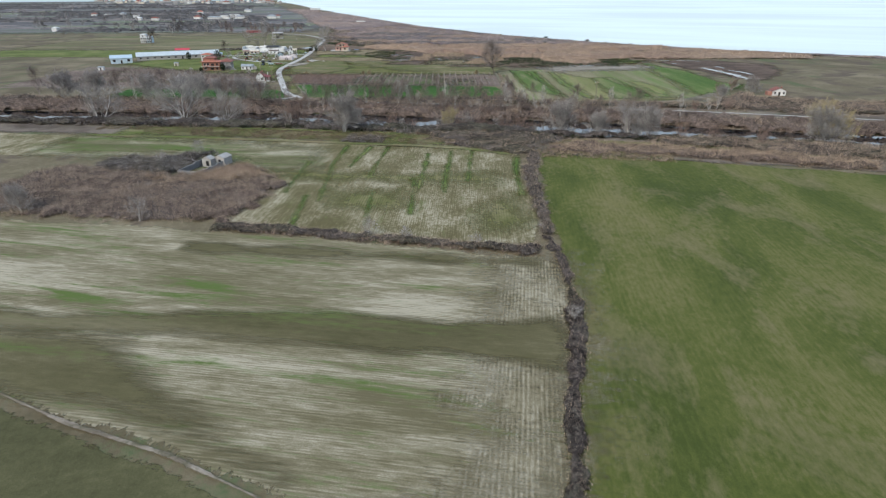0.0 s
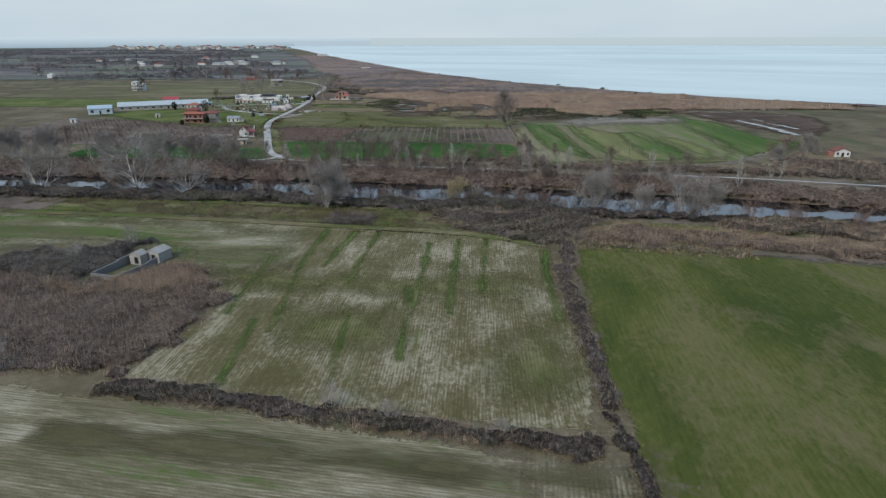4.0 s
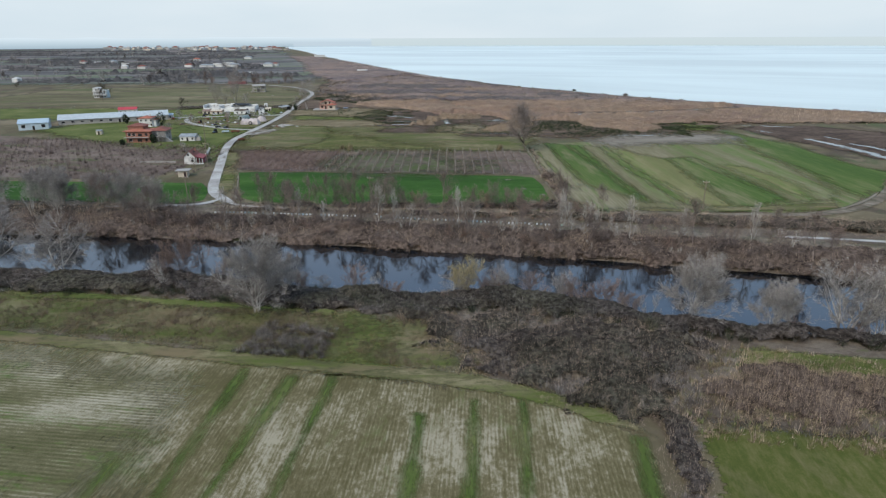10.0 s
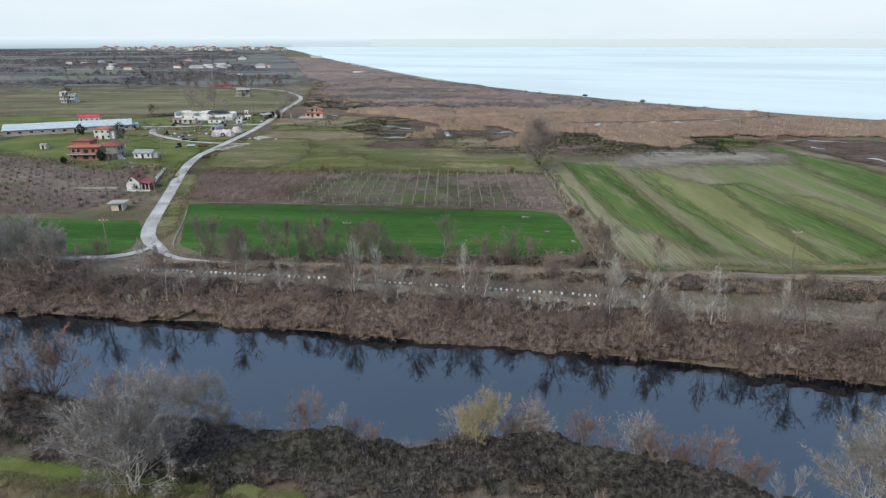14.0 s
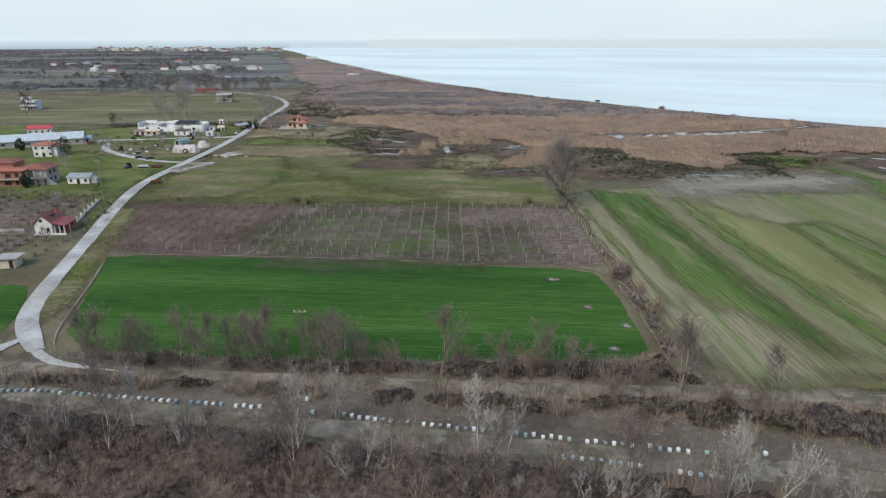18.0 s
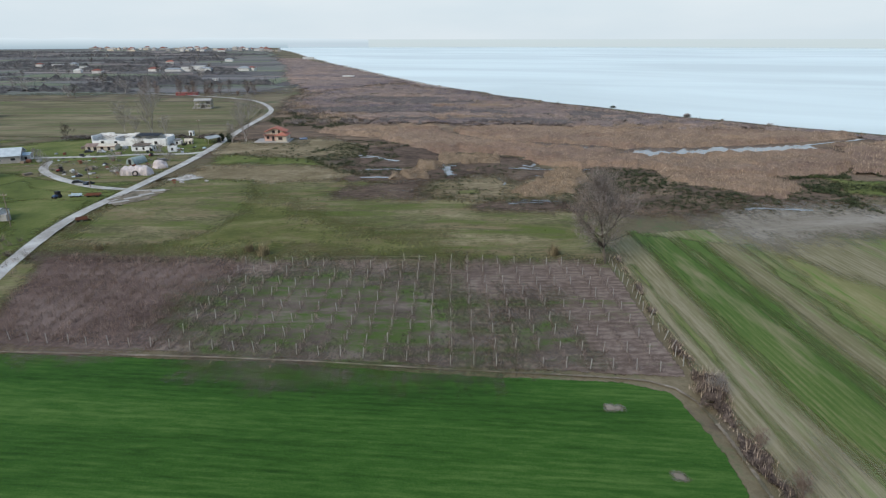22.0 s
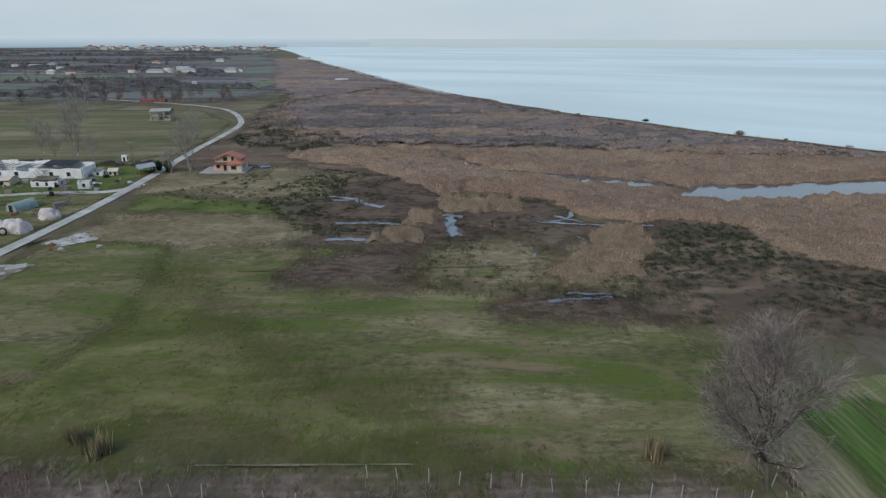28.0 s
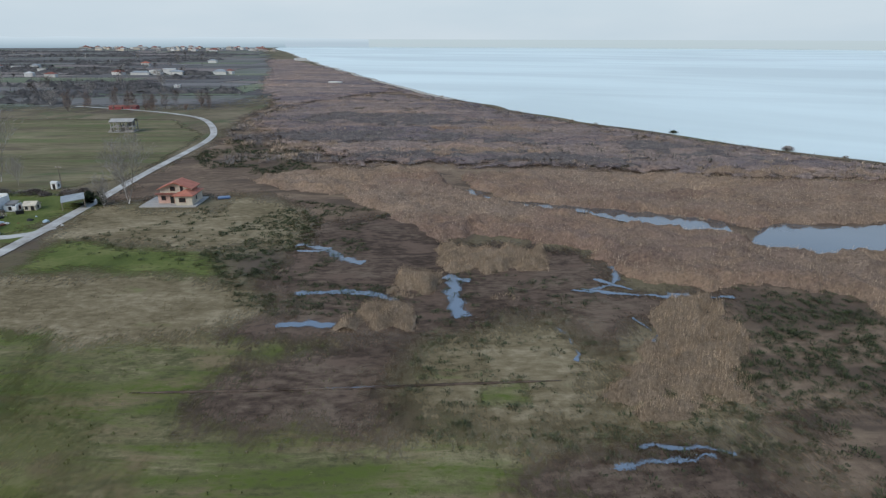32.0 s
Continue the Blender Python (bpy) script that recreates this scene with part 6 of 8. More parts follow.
for q, sd in (([(-40, 520), (10, 524), (60, 514), (70, 530), (20, 552), (-40, 548)], 61), ([(-70, 560), (-20, 562), (40, 560), (30, 590), (-40, 600), (-90, 590)], 62), ([(60, 540), (110, 520), (120, 540), (80, 572), (50, 574)], 63),
              ([(-90, 620), (-20, 610), (20, 620), (0, 660), (-70, 670)], 64)):
    thicket("willow_scrub", "purplish-grey leafless willow scrub in the marsh", "scrub", q, 2.6, m_willow_mass, m_far_scrub, 1.6, 2.2, 1.6, 0.6, 0.05, 7.0, sd, 5.0)
for q, sd in (([(-20, 530), (30, 540), (40, 552), (-10, 556)], 65), ([(70, 506), (140, 500), (130, 516), (80, 524)], 66), ([(-60, 545), (-40, 552), (-50, 565), (-75, 560)], 67), ([(-10, 600), (40, 592), (30, 612), (-20, 616)], 68)):
    thicket("reed_bed", "tan reed drift among grey scrub", "reeds", q, 2.2, m_reed_mass, m_reed, 1.4, 2.0, 1.4, 0.3, 0.06, 5.0, sd, 5.0)

shore_poly = [(-80, 520), (0, 530), (60, 514), (150, 500), (120, 548), (90, 586), (46, 648), (0, 740), (-60, 800), (-110, 700), (-104, 600)]
for n, sz, mm, sd, lab in ((1100, (1.6, 3.4), m_far_scrub, 201, "purplish-grey bare bushes in the coastal marsh"), (420, (1.4, 2.8), m_green_twig, 203, "dark evergreen bushes in the coastal marsh"), (700, (1.6, 3.0), m_reed, 205, "tan reed tufts in the coastal marsh")):
    x, y = scatter(shore_poly, n, sd, (16, 0.45))
    tufts("bushes", lab, "bush", x, y, rng.uniform(*sz, len(x)), mm, 40, 0.6, 0.03, sd + 1, 0.8, True)
x, y = scatter(strip(COAST[(COAST[:, 1] > 380) & (COAST[:, 1] < 1000)] - [10, 6], 12), 700, 207, (12, 0.35))
tufts("bushes", "low brown bushes along the shore", "bush", x, y, rng.uniform(0.7, 2.0, len(x)), m_brown_twig, 36, 0.6, 0.03, 208, 0.8, True)
gap_poly = [(24, 156.5), (60, 150), (63, 170), (38, 177), (28, 169)]
for n, mm, sd, lab in ((900, m_straw, 211, "dead straw grass between field and thicket"), (700, m_brown_twig, 213, "brown dead stalks between field and thicket"), (350, m_slope_green, 215, "green grass tussocks between field and thicket")):
    x, y = scatter(gap_poly, n, sd)
    tufts("slope_grass", lab, "grass", x, y, rng.uniform(0.4, 1.0, len(x)), mm, 16, 0.6, 0.025, sd + 1)

strip_poly = [(-64, 244), (-38, 236), (-10, 231), (8, 228), (34, 224), (60, 219), (110, 208), (112, 222), (60, 233), (30, 241), (-10, 245), (-56, 248)]
for n, mm, sd, lab in ((1500, m_straw, 221, "dead straw grass beside the farm tracks"), (1300, m_brown_twig, 223, "brown dead stalks beside the farm tracks"), (900, m_bramble_twig, 225, "grey dead weeds beside the farm tracks")):
    x, y = scatter(strip_poly, n, sd, (4, 0.42))
    tufts("slope_grass", lab, "grass", x, y, rng.uniform(0.25, 0.7, len(x)), mm, 14, 0.7, 0.02, sd + 1)
x, y = scatter(bank(-130, 130, 0.0, 5.0, 1), 700, 227, (6, 0.45))
tufts("bushes", "golden-brown dead stalks on the far bank", "bush", x, y, rng.uniform(0.8, 1.9, len(x)), m_reed, 30, 0.6, 0.014, 228)


# ---- buildings ----
def prism(profile, y0, y1, turn=False):
    """A cross-section in x and z, drawn out along y, or along x."""
    bm = bmesh.new()
    a = [bm.verts.new((x, y0, z) if not turn else (y0, x, z)) for x, z in profile]
    b = [bm.verts.new((x, y1, z) if not turn else (y1, x, z)) for x, z in profile]
    bm.faces.new(a), bm.faces.new(b[::-1])
    n = len(a)
    for i in range(n):
        bm.faces.new((a[i], b[i], b[(i + 1) % n], a[(i + 1) % n]))
    bmesh.ops.recalc_face_normals(bm, faces=bm.faces[:])
    return bm


def gable(w, h, rise):
    return [(-w / 2, 0), (w / 2, 0), (w / 2, h), (0, h + rise), (-w / 2, h)]


def slope(w, h, rise, over, th=0.16):
    """Both slopes of a gable roof in section."""
    k = rise / (w / 2)
    e = w / 2 + over
    return [(-e, h - over * k + 0.03), (0, h + rise + 0.03), (e, h - over * k + 0.03), (e, h - over * k + th), (0, h + rise + th * 1.3), (-e, h - over * k + th)]


def hip(w, d, z, rise, over, th=0.15):
    bm = bmesh.new()
    a, b = w / 2 + over, d / 2 + over
    r = max(0.2, a - b), 0.0
    if d > w:
        r = 0.0, max(0.2, b - a)
    low = [bm.verts.new((x, y, z)) for x, y in ((-a, -b), (a, -b), (a, b), (-a, b))]
    up = [bm.verts.new((x, y, z + th)) for x, y in ((-a, -b), (a, -b), (a, b), (-a, b))]
    t0, t1 = bm.verts.new((-r[0], -r[1], z + rise)), bm.verts.new((r[0], r[1], z + rise))
    bm.faces.new(low[::-1])
    for i in range(4):
        bm.faces.new((low[i], low[(i + 1) % 4], up[(i + 1) % 4], up[i]))
    if r[0]:
        fs = ((up[0], up[1], t1, t0), (up[1], up[2], t1), (up[2], up[3], t0, t1), (up[3], up[0], t0))
    else:
        fs = ((up[0], up[1], t0), (up[1], up[2], t1, t0), (up[2], up[3], t1), (up[3], up[0], t0, t1))
    for f in fs:
        bm.faces.new(f)
    return bm


def opening(parent, x, y, z, w, h, side="front", name="window", frame_mat=None, pane=None):
    """A window or door on a wall: a frame standing a little proud, with its dark pane."""
    t = 0.07
    bm = bmesh.new()
    for x0, x1, z0, z1 in ((-w / 2 - t, -w / 2, -h / 2 - t, h / 2 + t), (w / 2, w / 2 + t, -h / 2 - t, h / 2 + t), (-w / 2, w / 2, h / 2, h / 2 + t), (-w / 2, w / 2, -h / 2 - t, -h / 2)):
        bmesh.ops.create_cube(bm, size=1, matrix=Matrix.LocRotScale(((x0 + x1) / 2, 0, (z0 + z1) / 2), None, (x1 - x0, 0.14, z1 - z0)))
    f = part(name, bm, frame_mat or m_white, parent)
    f.matrix_local = pose(x, y, z, 0, 0, {"front": 0, "right": 90, "left": -90, "back": 180}[side])
    part("pane" if name == "window" else "panel", box(-w / 2, w / 2, -0.03, 0.03, -h / 2, h / 2), pane or m_dark, f)
    return f


def windows(parent, w, d, floors, h, nf, ns, size=(1.0, 1.2), door=True):
    for k in range(floors):
        z = k * h + h * 0.55
        for i in range(nf):
            x = -w / 2 + w * (i + 0.5) / nf
            if door and k == 0 and i == nf // 2:
                opening(parent, x, -d / 2, 1.05, 1.0, 2.05, "front", "door", m_timber)
            else:
                opening(parent, x, -d / 2, z, *size)
        for i in range(ns):
            opening(parent, w / 2, -d / 2 + d * (i + 0.5) / ns, z, *size, "right")


def cottage(label, x, y, turn, w, d, h, rise, wall, roof, along="x", over=0.4, nf=2, ns=2, floors=1, chimney=True, name="house", size=(1.0, 1.2), k=0.72):
    ob = thing(name, label, "house" if name == "house" else name.replace("_", " "), (x, y, 0), turn)
    ob.scale = (k, k, k)
    if along == "x":
        part("wall", prism(gable(d, h, rise), -w / 2, w / 2, True), wall, ob)
        part("roof", prism(slope(d, h, rise, over), -w / 2 - over, w / 2 + over, True), roof, ob)
    else:
        part("wall", prism(gable(w, h, rise), -d / 2, d / 2), wall, ob)
        part("roof", prism(slope(w, h, rise, over), -d / 2 - over, d / 2 + over), roof, ob)
    windows(ob, w, d, floors, h / floors, nf, ns, size)
    if chimney:
        part("chimney", box(w * 0.18, w * 0.18 + 0.6, -0.3, 0.3, h, h + rise + 0.9, 0.04), m_brick, ob)
    return ob


def post_row(parent, name, xs, y, z0, z1, r, material):
    for x in xs:
        part(name, box(x - r, x + r, y - r, y + r, z0, z1, 0.02), material, parent)


# white gabled house with a porch, beside the gravel road
ob = thing("house", "white gabled house with brown tiled roof and maroon lean-to", "house", (-88.5, 307.6, 0), 6)
ob.scale = (0.74, 0.74, 0.74)
part("wall", prism(gable(4.8, 3.4, 2.4), -4.2, 4.2), m_white, ob)
part("roof", prism(slope(4.8, 3.4, 2.4, 0.4), -4.6, 4.6), m_tile_brown, ob)
part("annex", box(2.41, 5.4, -1.6, 3.4, 0, 2.6), m_maroon, ob, "maroon plastered annex")
part("porch_roof", prism([(2.1, 3.5), (6.0, 2.55), (6.0, 2.7), (2.1, 3.68)], -4.4, 3.8), m_maroon, ob, "faded maroon lean-to roof")
post_row(ob, "porch_post", (3.0, 4.3, 5.6), -4.0, 0.25, 2.62, 0.12, m_white)
part("terrace", box(-2.6, 6.2, -5.0, -4.22, 0, 0.45, 0.03), m_white, ob)
part("chimney", box(0.9, 1.4, 1.6, 2.1, 4.5, 6.5, 0.04), m_brick, ob)
part("skylight", box(1.0, 2.0, -1.6, -0.6, 5.0, 5.35, 0.03), m_dark, ob)
opening(ob, -0.4, -4.2, 4.2, 0.8, 0.9), opening(ob, 1.2, -4.2, 1.5, 0.9, 1.2), opening(ob, 3.8, -1.6, 1.2, 1.0, 2.0, "front", "door", m_timber), opening(ob, 5.4, 1.0, 1.5, 1.0, 1.1, "right")

ob = thing("hut", "small cream hut with an overhanging flat roof", "hut", (-82.4, 285.6, 0), 8)
ob.scale = (0.74, 0.74, 0.74)
part("wall", box(-1.8, 1.8, -1.8, 1.8, 0, 2.5), m_cream, ob)
part("roof", box(-2.8, 2.8, -2.5, 2.5, 2.51, 2.7, 0.03), m_concrete, ob)
opening(ob, 1.0, -1.8, 1.0, 0.8, 1.9, "front", "door", m_maroon)

ob = cottage("low white house with a grey sheet roof", -109, 355.2, 2, 8.6, 6.5, 2.7, 1.1, m_white, m_sheet_grey, "x", 0.4, 3, 1, chimney=False)
part("porch", box(4.6, 7.0, -2.6, -0.6, 0, 2.3), m_concrete, ob)
part("vent_pipe", box(1.6, 1.8, -1.0, -0.8, 3.4, 4.6), m_concrete, ob)

# the large unfinished brick house
ob = thing("house", "large unfinished brick house with terracotta hipped roofs", "house", (-125, 354, 0), 4)
ob.scale = (0.95, 0.76, 0.76)
part("wall", box(-8, 2, -6, 5, 0, 6.0), m_brick, ob, "bare red brick walls")
part("wall", box(2.02, 7.6, -2.5, 6, 0, 5.8), m_concrete, ob, "unplastered concrete wing")
part("upper_wall", box(-7.5, -1.2, -3.5, 4, 6.01, 8.4), m_brick, ob)
b = hip(10.2, 11.2, 5.9, 1.3, 0.9)
r1 = part("roof", b, m_tile_red, ob)
r1.location = (-3, -0.5, 0.12)
r2 = part("upper_roof", hip(6.6, 7.8, 8.42, 1.5, 0.5), m_tile_brown, ob)
r2.location = (-4.3, 0.3, 0)
r3 = part("roof", hip(6.0, 9.0, 5.82, 2.0, 0.7), m_tile_brown, ob)
r3.location = (4.8, 1.6, 0)
part("balcony", box(-8.6, 1.6, -7.6, -6.02, 2.8, 3.0, 0.03), m_concrete, ob)
post_row(ob, "pillar", (3.0, 5.2, 7.4), -5.0, 0, 5.6, 0.2, m_concrete)
part("slab", box(2.05, 8.2, -5.6, -2.52, 2.8, 3.0, 0.02), m_concrete, ob)
part("stair", prism([(8.0, 0), (11.0, 0), (8.0, 2.9)], -4.5, -3.2), m_concrete, ob)
for x, z, ww in ((-6.4, 4.4, 1.2), (-4.6, 4.4, 1.2), (-2.0, 4.2, 1.6), (0.6, 4.4, 1.0), (-6.2, 1.5, 1.4), (-2.4, 1.3, 2.0), (0.4, 1.4, 1.0)):
    opening(ob, x, -6.0, z, ww, 1.5, frame_mat=m_white if x < -4 else m_brick)
for y, z in ((0, 4.3), (3, 4.3), (0, 1.5), (3, 1.5)):
    opening(ob, 7.6, y, z, 1.3, 1.5, "right", frame_mat=m_concrete)

ob = thing("house", "white two-storey house with a red tiled roof", "house", (-146.5, 398.5, 0), 6)
ob.scale = (0.86, 0.74, 0.74)
part("wall", box(-4, 3, -4, 4, 0, 5.6), m_white, ob)
part("wall", box(3.01, 5.0, -3, 4, 0, 4.6), m_white, ob)
part("roof", hip(7, 8, 5.62, 1.5, 0.5), m_tile_red, ob).location = (-0.5, 0, 0)
part("roof", box(2.9, 5.4, -3.4, 4.4, 4.61, 4.8, 0.03), m_tile_brown, ob)
part("chimney", box(1.0, 1.6, 0.5, 1.1, 6.4, 8.0, 0.03), m_white, ob)
windows(ob, 8, 8, 2, 2.8, 3, 2)

ob = cottage("long low warehouse with a grey sheet roof", -173, 418, 25.5, 58, 13, 3.0, 2.2, m_concrete, m_sheet_pale, "x", 0.5, 12, 2, chimney=False, name="warehouse", size=(1.6, 0.9), k=0.86)
ob = cottage("pale blue sheet-roofed shed at the warehouse's end", -198, 392, 26, 14, 12, 3.6, 1.6, m_blue_wall, m_sheet_blue, "x", 0.4, 3, 2, chimney=False, name="shed", size=(1.8, 1.6), k=0.86)
cottage("barn with a bright red sheet roof", -184, 453, 20, 13, 8, 3.4, 1.5, m_white, m_sheet_red, "x", 0.4, 4, 2, chimney=False, name="barn")
cottage("small shed with a pale blue sheet roof", -150.5, 429, 20, 7, 6, 2.8, 0.8, m_white, m_sheet_blue, "x", 0.3, 2, 1, chimney=False, name="shed")
cottage("small cream shed in the orchard ground", -156, 372, 5, 3, 3, 2.4, 0.5, m_cream, m_sheet_grey, "x", 0.2, 1, 0, chimney=False, name="shed")
cottage("small white shed beside the orchard", -190, 352, 5, 4, 3, 2.3, 0.5, m_white, m_sheet_grey, "x", 0.2, 1, 1, chimney=False, name="shed")

# roofless white ruin with its broken walls
ob = thing("ruin", "long roofless whitewashed ruin with broken wall tops", "ruin", (-128, 462, 0), -1)
ob.scale = (0.94, 0.94, 0.94)
for i in range(11):
    x0 = -15.5 + i * 2.85
    part("wall", box(x0 + 0.01, x0 + 2.84, 3.6, 4.0, 0, rng.uniform(3.9, 4.6)), m_whitewash, ob)
    part("wall", box(x0 + 0.01, x0 + 2.84, -4.0, -3.6, 0, rng.uniform(2.2, 3.2) if i < 5 else rng.uniform(3.0, 3.4)), m_whitewash, ob)
    if i % 2 and i != 5:
        opening(ob, x0 + 1.4, -4.0, 1.5, 1.2, 1.2, frame_mat=m_concrete)
for x0, h in ((-15.9, 4.2), (-6.2, 3.6), (1.2, 3.8), (15.86, 3.6)):
    part("wall", box(x0, x0 + 0.38, -3.59, 3.59, 0, h), m_whitewash, ob)
part("roof", prism([(-1.2, 3.9), (3.55, 4.5), (3.55, 4.62), (-1.2, 4.02)], 1.6, 11.5, True), m_dark, ob, "remaining dark sheet roofing")
for k in range(6):
    part("rafter", box(-13.5 + 2.2 * k, -13.35 + 2.2 * k, -3.6, 3.6, 3.25, 3.42), m_timber, ob)

ob = thing("shed", "long sagging shed with patched rusty roof", "shed", (-134, 450, 0), 6)
ob.scale = (0.72, 0.72, 0.72)
part("wall", prism(gable(7, 2.4, 1.0), -7.5, 7.5, True), m_cream, ob)
part("roof", prism(slope(7, 2.4, 1.0, 0.3), -7.8, -1.6, True), m_old_roof, ob, "patched pinkish-brown roof")
part("roof", prism(slope(7, 2.1, 1.0, 0.35), -1.5, 7.7, True), m_rust, ob, "rust-brown sagging roof")
for x in (-5.5, -2.5, 1.0, 4.5):
    opening(ob, x, -3.5, 1.2, 1.4, 1.7, frame_mat=m_timber)


def ruined_house(label, x, y, turn, w, d, h, roof):
    """Walls of uneven height round an open room, with part of the roof left."""
    ob = thing("ruined_house", label, "ruin", (x, y, 0), turn)
    ob.scale = (0.82, 0.82, 0.82)
    n = max(3, int(w / 1.5))
    for k in range(n):
        a, b = -w / 2 + w * k / n, -w / 2 + w * (k + 1) / n
        part("wall", box(a + 0.01, b - 0.01, -d / 2, -d / 2 + 0.3, 0, h * rng.uniform(0.8, 1.0)), m_whitewash, ob)
        part("wall", box(a + 0.01, b - 0.01, d / 2 - 0.3, d / 2, 0, h * rng.uniform(0.9, 1.1)), m_whitewash, ob)
        if k % 2:
            opening(ob, (a + b) / 2, -d / 2, h * 0.52, 0.8, 1.1, frame_mat=m_stained)
    for a in (-w / 2, w / 2 - 0.3):
        part("wall", box(a, a + 0.3, -d / 2 + 0.31, d / 2 - 0.31, 0, h * 1.05), m_whitewash, ob)
    opening(ob, w / 2, 0, h * 0.5, 0.8, 1.1, "right", frame_mat=m_maroon)
    if roof:
        part("roof", prism([(-0.3 * d, h * 1.06), (d / 2 + 0.3, h * 1.3), (d / 2 + 0.3, h * 1.34), (-0.3 * d, h * 1.1)], -w * 0.5, w * 0.32, True), roof, ob, "broken dark roof")
    return ob


ruined_house("small tumbledown white house with broken roof", -117.5, 448.6, 2, 9.4, 4.6, 2.3, m_timber)
ruined_house("small roofless white hut with red window", -105.6, 446.4, 18, 3.8, 3.6, 2.6, None)
ruined_house("low white ruin under broken roof slates", -110.6, 463, 5, 3.6, 3.4, 2.0, m_stained)
cottage("small cream hut with a low hipped roof", -106.6, 464, 8, 3.8, 3.6, 1.9, 1.0, m_cream, m_cream, "x", 0.3, 2, 1, chimney=False, name="hut")
cottage("tiny white pump house", -114.4, 486, 0, 2.4, 2.4, 2.6, 0.3, m_whitewash, m_white, "x", 0.1, 1, 1, chimney=False, name="shed")
ob = thing("canopy", "open shelter with a grey sheet roof beside the road", "shelter", (-98, 467, 0), 32)
ob.scale = (0.82, 0.82, 0.82)
part("roof", prism([(-3.2, 2.5), (3.2, 3.1), (3.2, 3.25), (-3.2, 2.65)], -4.5, 4.5), m_sheet_grey, ob)
for x, y in ((-3, -4.2), (3, -4.2), (-3, 4.2), (3, 4.2)):
    part("post", box(x - 0.1, x + 0.1, y - 0.1, y + 0.1, 0, 2.5 if x < 0 else 3.08), m_timber, ob)
part("back_wall", box(3.05, 3.2, -4.0, 4.0, 0, 3.0), m_dark, ob)

# tunnels and heaps in the yard
def tunnel(label, x, y, turn, w, length, h, material):
    ob = thing("greenhouse_tunnel", label, "greenhouse", (x, y, 0), turn)
    arc = [(w / 2 * math.cos(a), h * math.sin(a)) for a in np.linspace(0, math.pi, 15)]
    part("cover", prism(arc, -length / 2, length / 2), material, ob)
    for k in range(5):
        yy = -length / 2 + length * k / 4
        part("hoop", prism([(x * 1.02, z * 1.02) for x, z in arc] + [(x * 0.99, z * 0.99) for x, z in arc[::-1]], yy - 0.04, yy + 0.04), m_concrete, ob)
    opening(ob, 0, -length / 2 - 0.02, 0.95, 1.2, 1.8, "front", "door", m_concrete)
    return ob


tunnel("rounded polytunnel with faded grey-green sheeting", -108.0, 423.4, -16, 3.4, 6.0, 2.3, m_tarp_green)


def covered_stack(label, x, y, turn, length, width, height, material, seed):
    """A long stack under a lumpy, weighted cover."""
    ob = thing("covered_stack", label, "stack", (x, y, 0), turn)
    u, a = np.meshgrid(np.linspace(-1, 1, 44), np.linspace(0, np.pi, 22))
    k = 0.82 + 0.34 * vnoise(u * length / 2, a * 2, 0.8, seed) + 0.12 * vnoise(u * length / 2, a * 2, 0.3, seed + 1)
    e = np.clip((1 - np.abs(u)) * 5, 0, 1) ** 0.5
    v = np.stack([u * length / 2, -np.cos(a) * width / 2 * k * (0.5 + 0.5 * e), np.sin(a) ** 0.6 * height * k * e], -1).reshape(-1, 3)
    i = (np.arange(21)[:, None] * 44 + np.arange(43)).ravel()
    part("cover", np_mesh("cover", v, np.stack([i, i + 1, i + 45, i + 44], 1), material, smooth=True), None, ob)
    for q in range(6):
        z = float(rng.uniform(-0.42, 0.42)) * length
        part("bale", box(z - 0.5, z + 0.5, -width / 2 - 0.5, -width / 2 + 0.1, 0, 0.55, 0.12), material, ob)
    return ob


covered_stack("long stack under dirty pinkish-white sheeting", -99, 405.2, 3, 9.6, 3.8, 2.5, m_tarp, 3)
th, ph = np.meshgrid(np.linspace(0, 2 * np.pi, 20, endpoint=False), np.linspace(0, 2 * np.pi, 8, endpoint=False))
v = np.stack([np.cos(th) * (0.72 + 0.2 * np.cos(ph)), 0.2 * np.sin(ph), 0.92 + np.sin(th) * (0.72 + 0.2 * np.cos(ph))], -1).reshape(-1, 3)
f = [(r * 20 + k, r * 20 + (k + 1) % 20, (r + 1) % 8 * 20 + (k + 1) % 20, (r + 1) % 8 * 20 + k) for r in range(8) for k in range(20)]
tagged(part("tyre", np_mesh("tyre", v, f, m_dark, smooth=True), None), "large black tractor tyre leaning on the stack", "tyre").matrix_world = pose(-98.2, 402.4, 0, -14, 0, 10)
heap = bmesh.new()
bmesh.ops.create_icosphere(heap, subdivisions=3, radius=1)
for v in heap.verts:
    k = 0.75 + 0.5 * float(vnoise(v.co.x * 2 + 9, v.co.y * 2 + v.co.z, 0.7, 2))
    v.co = (v.co.x * 2.4 * k, v.co.y * 2.0 * k, max(0, v.co.z) * 2.6 * k)
tagged(part("heap", heap, m_tarp), "pale heap under torn white sheeting", "heap").location = (-96.6, 416, 0)

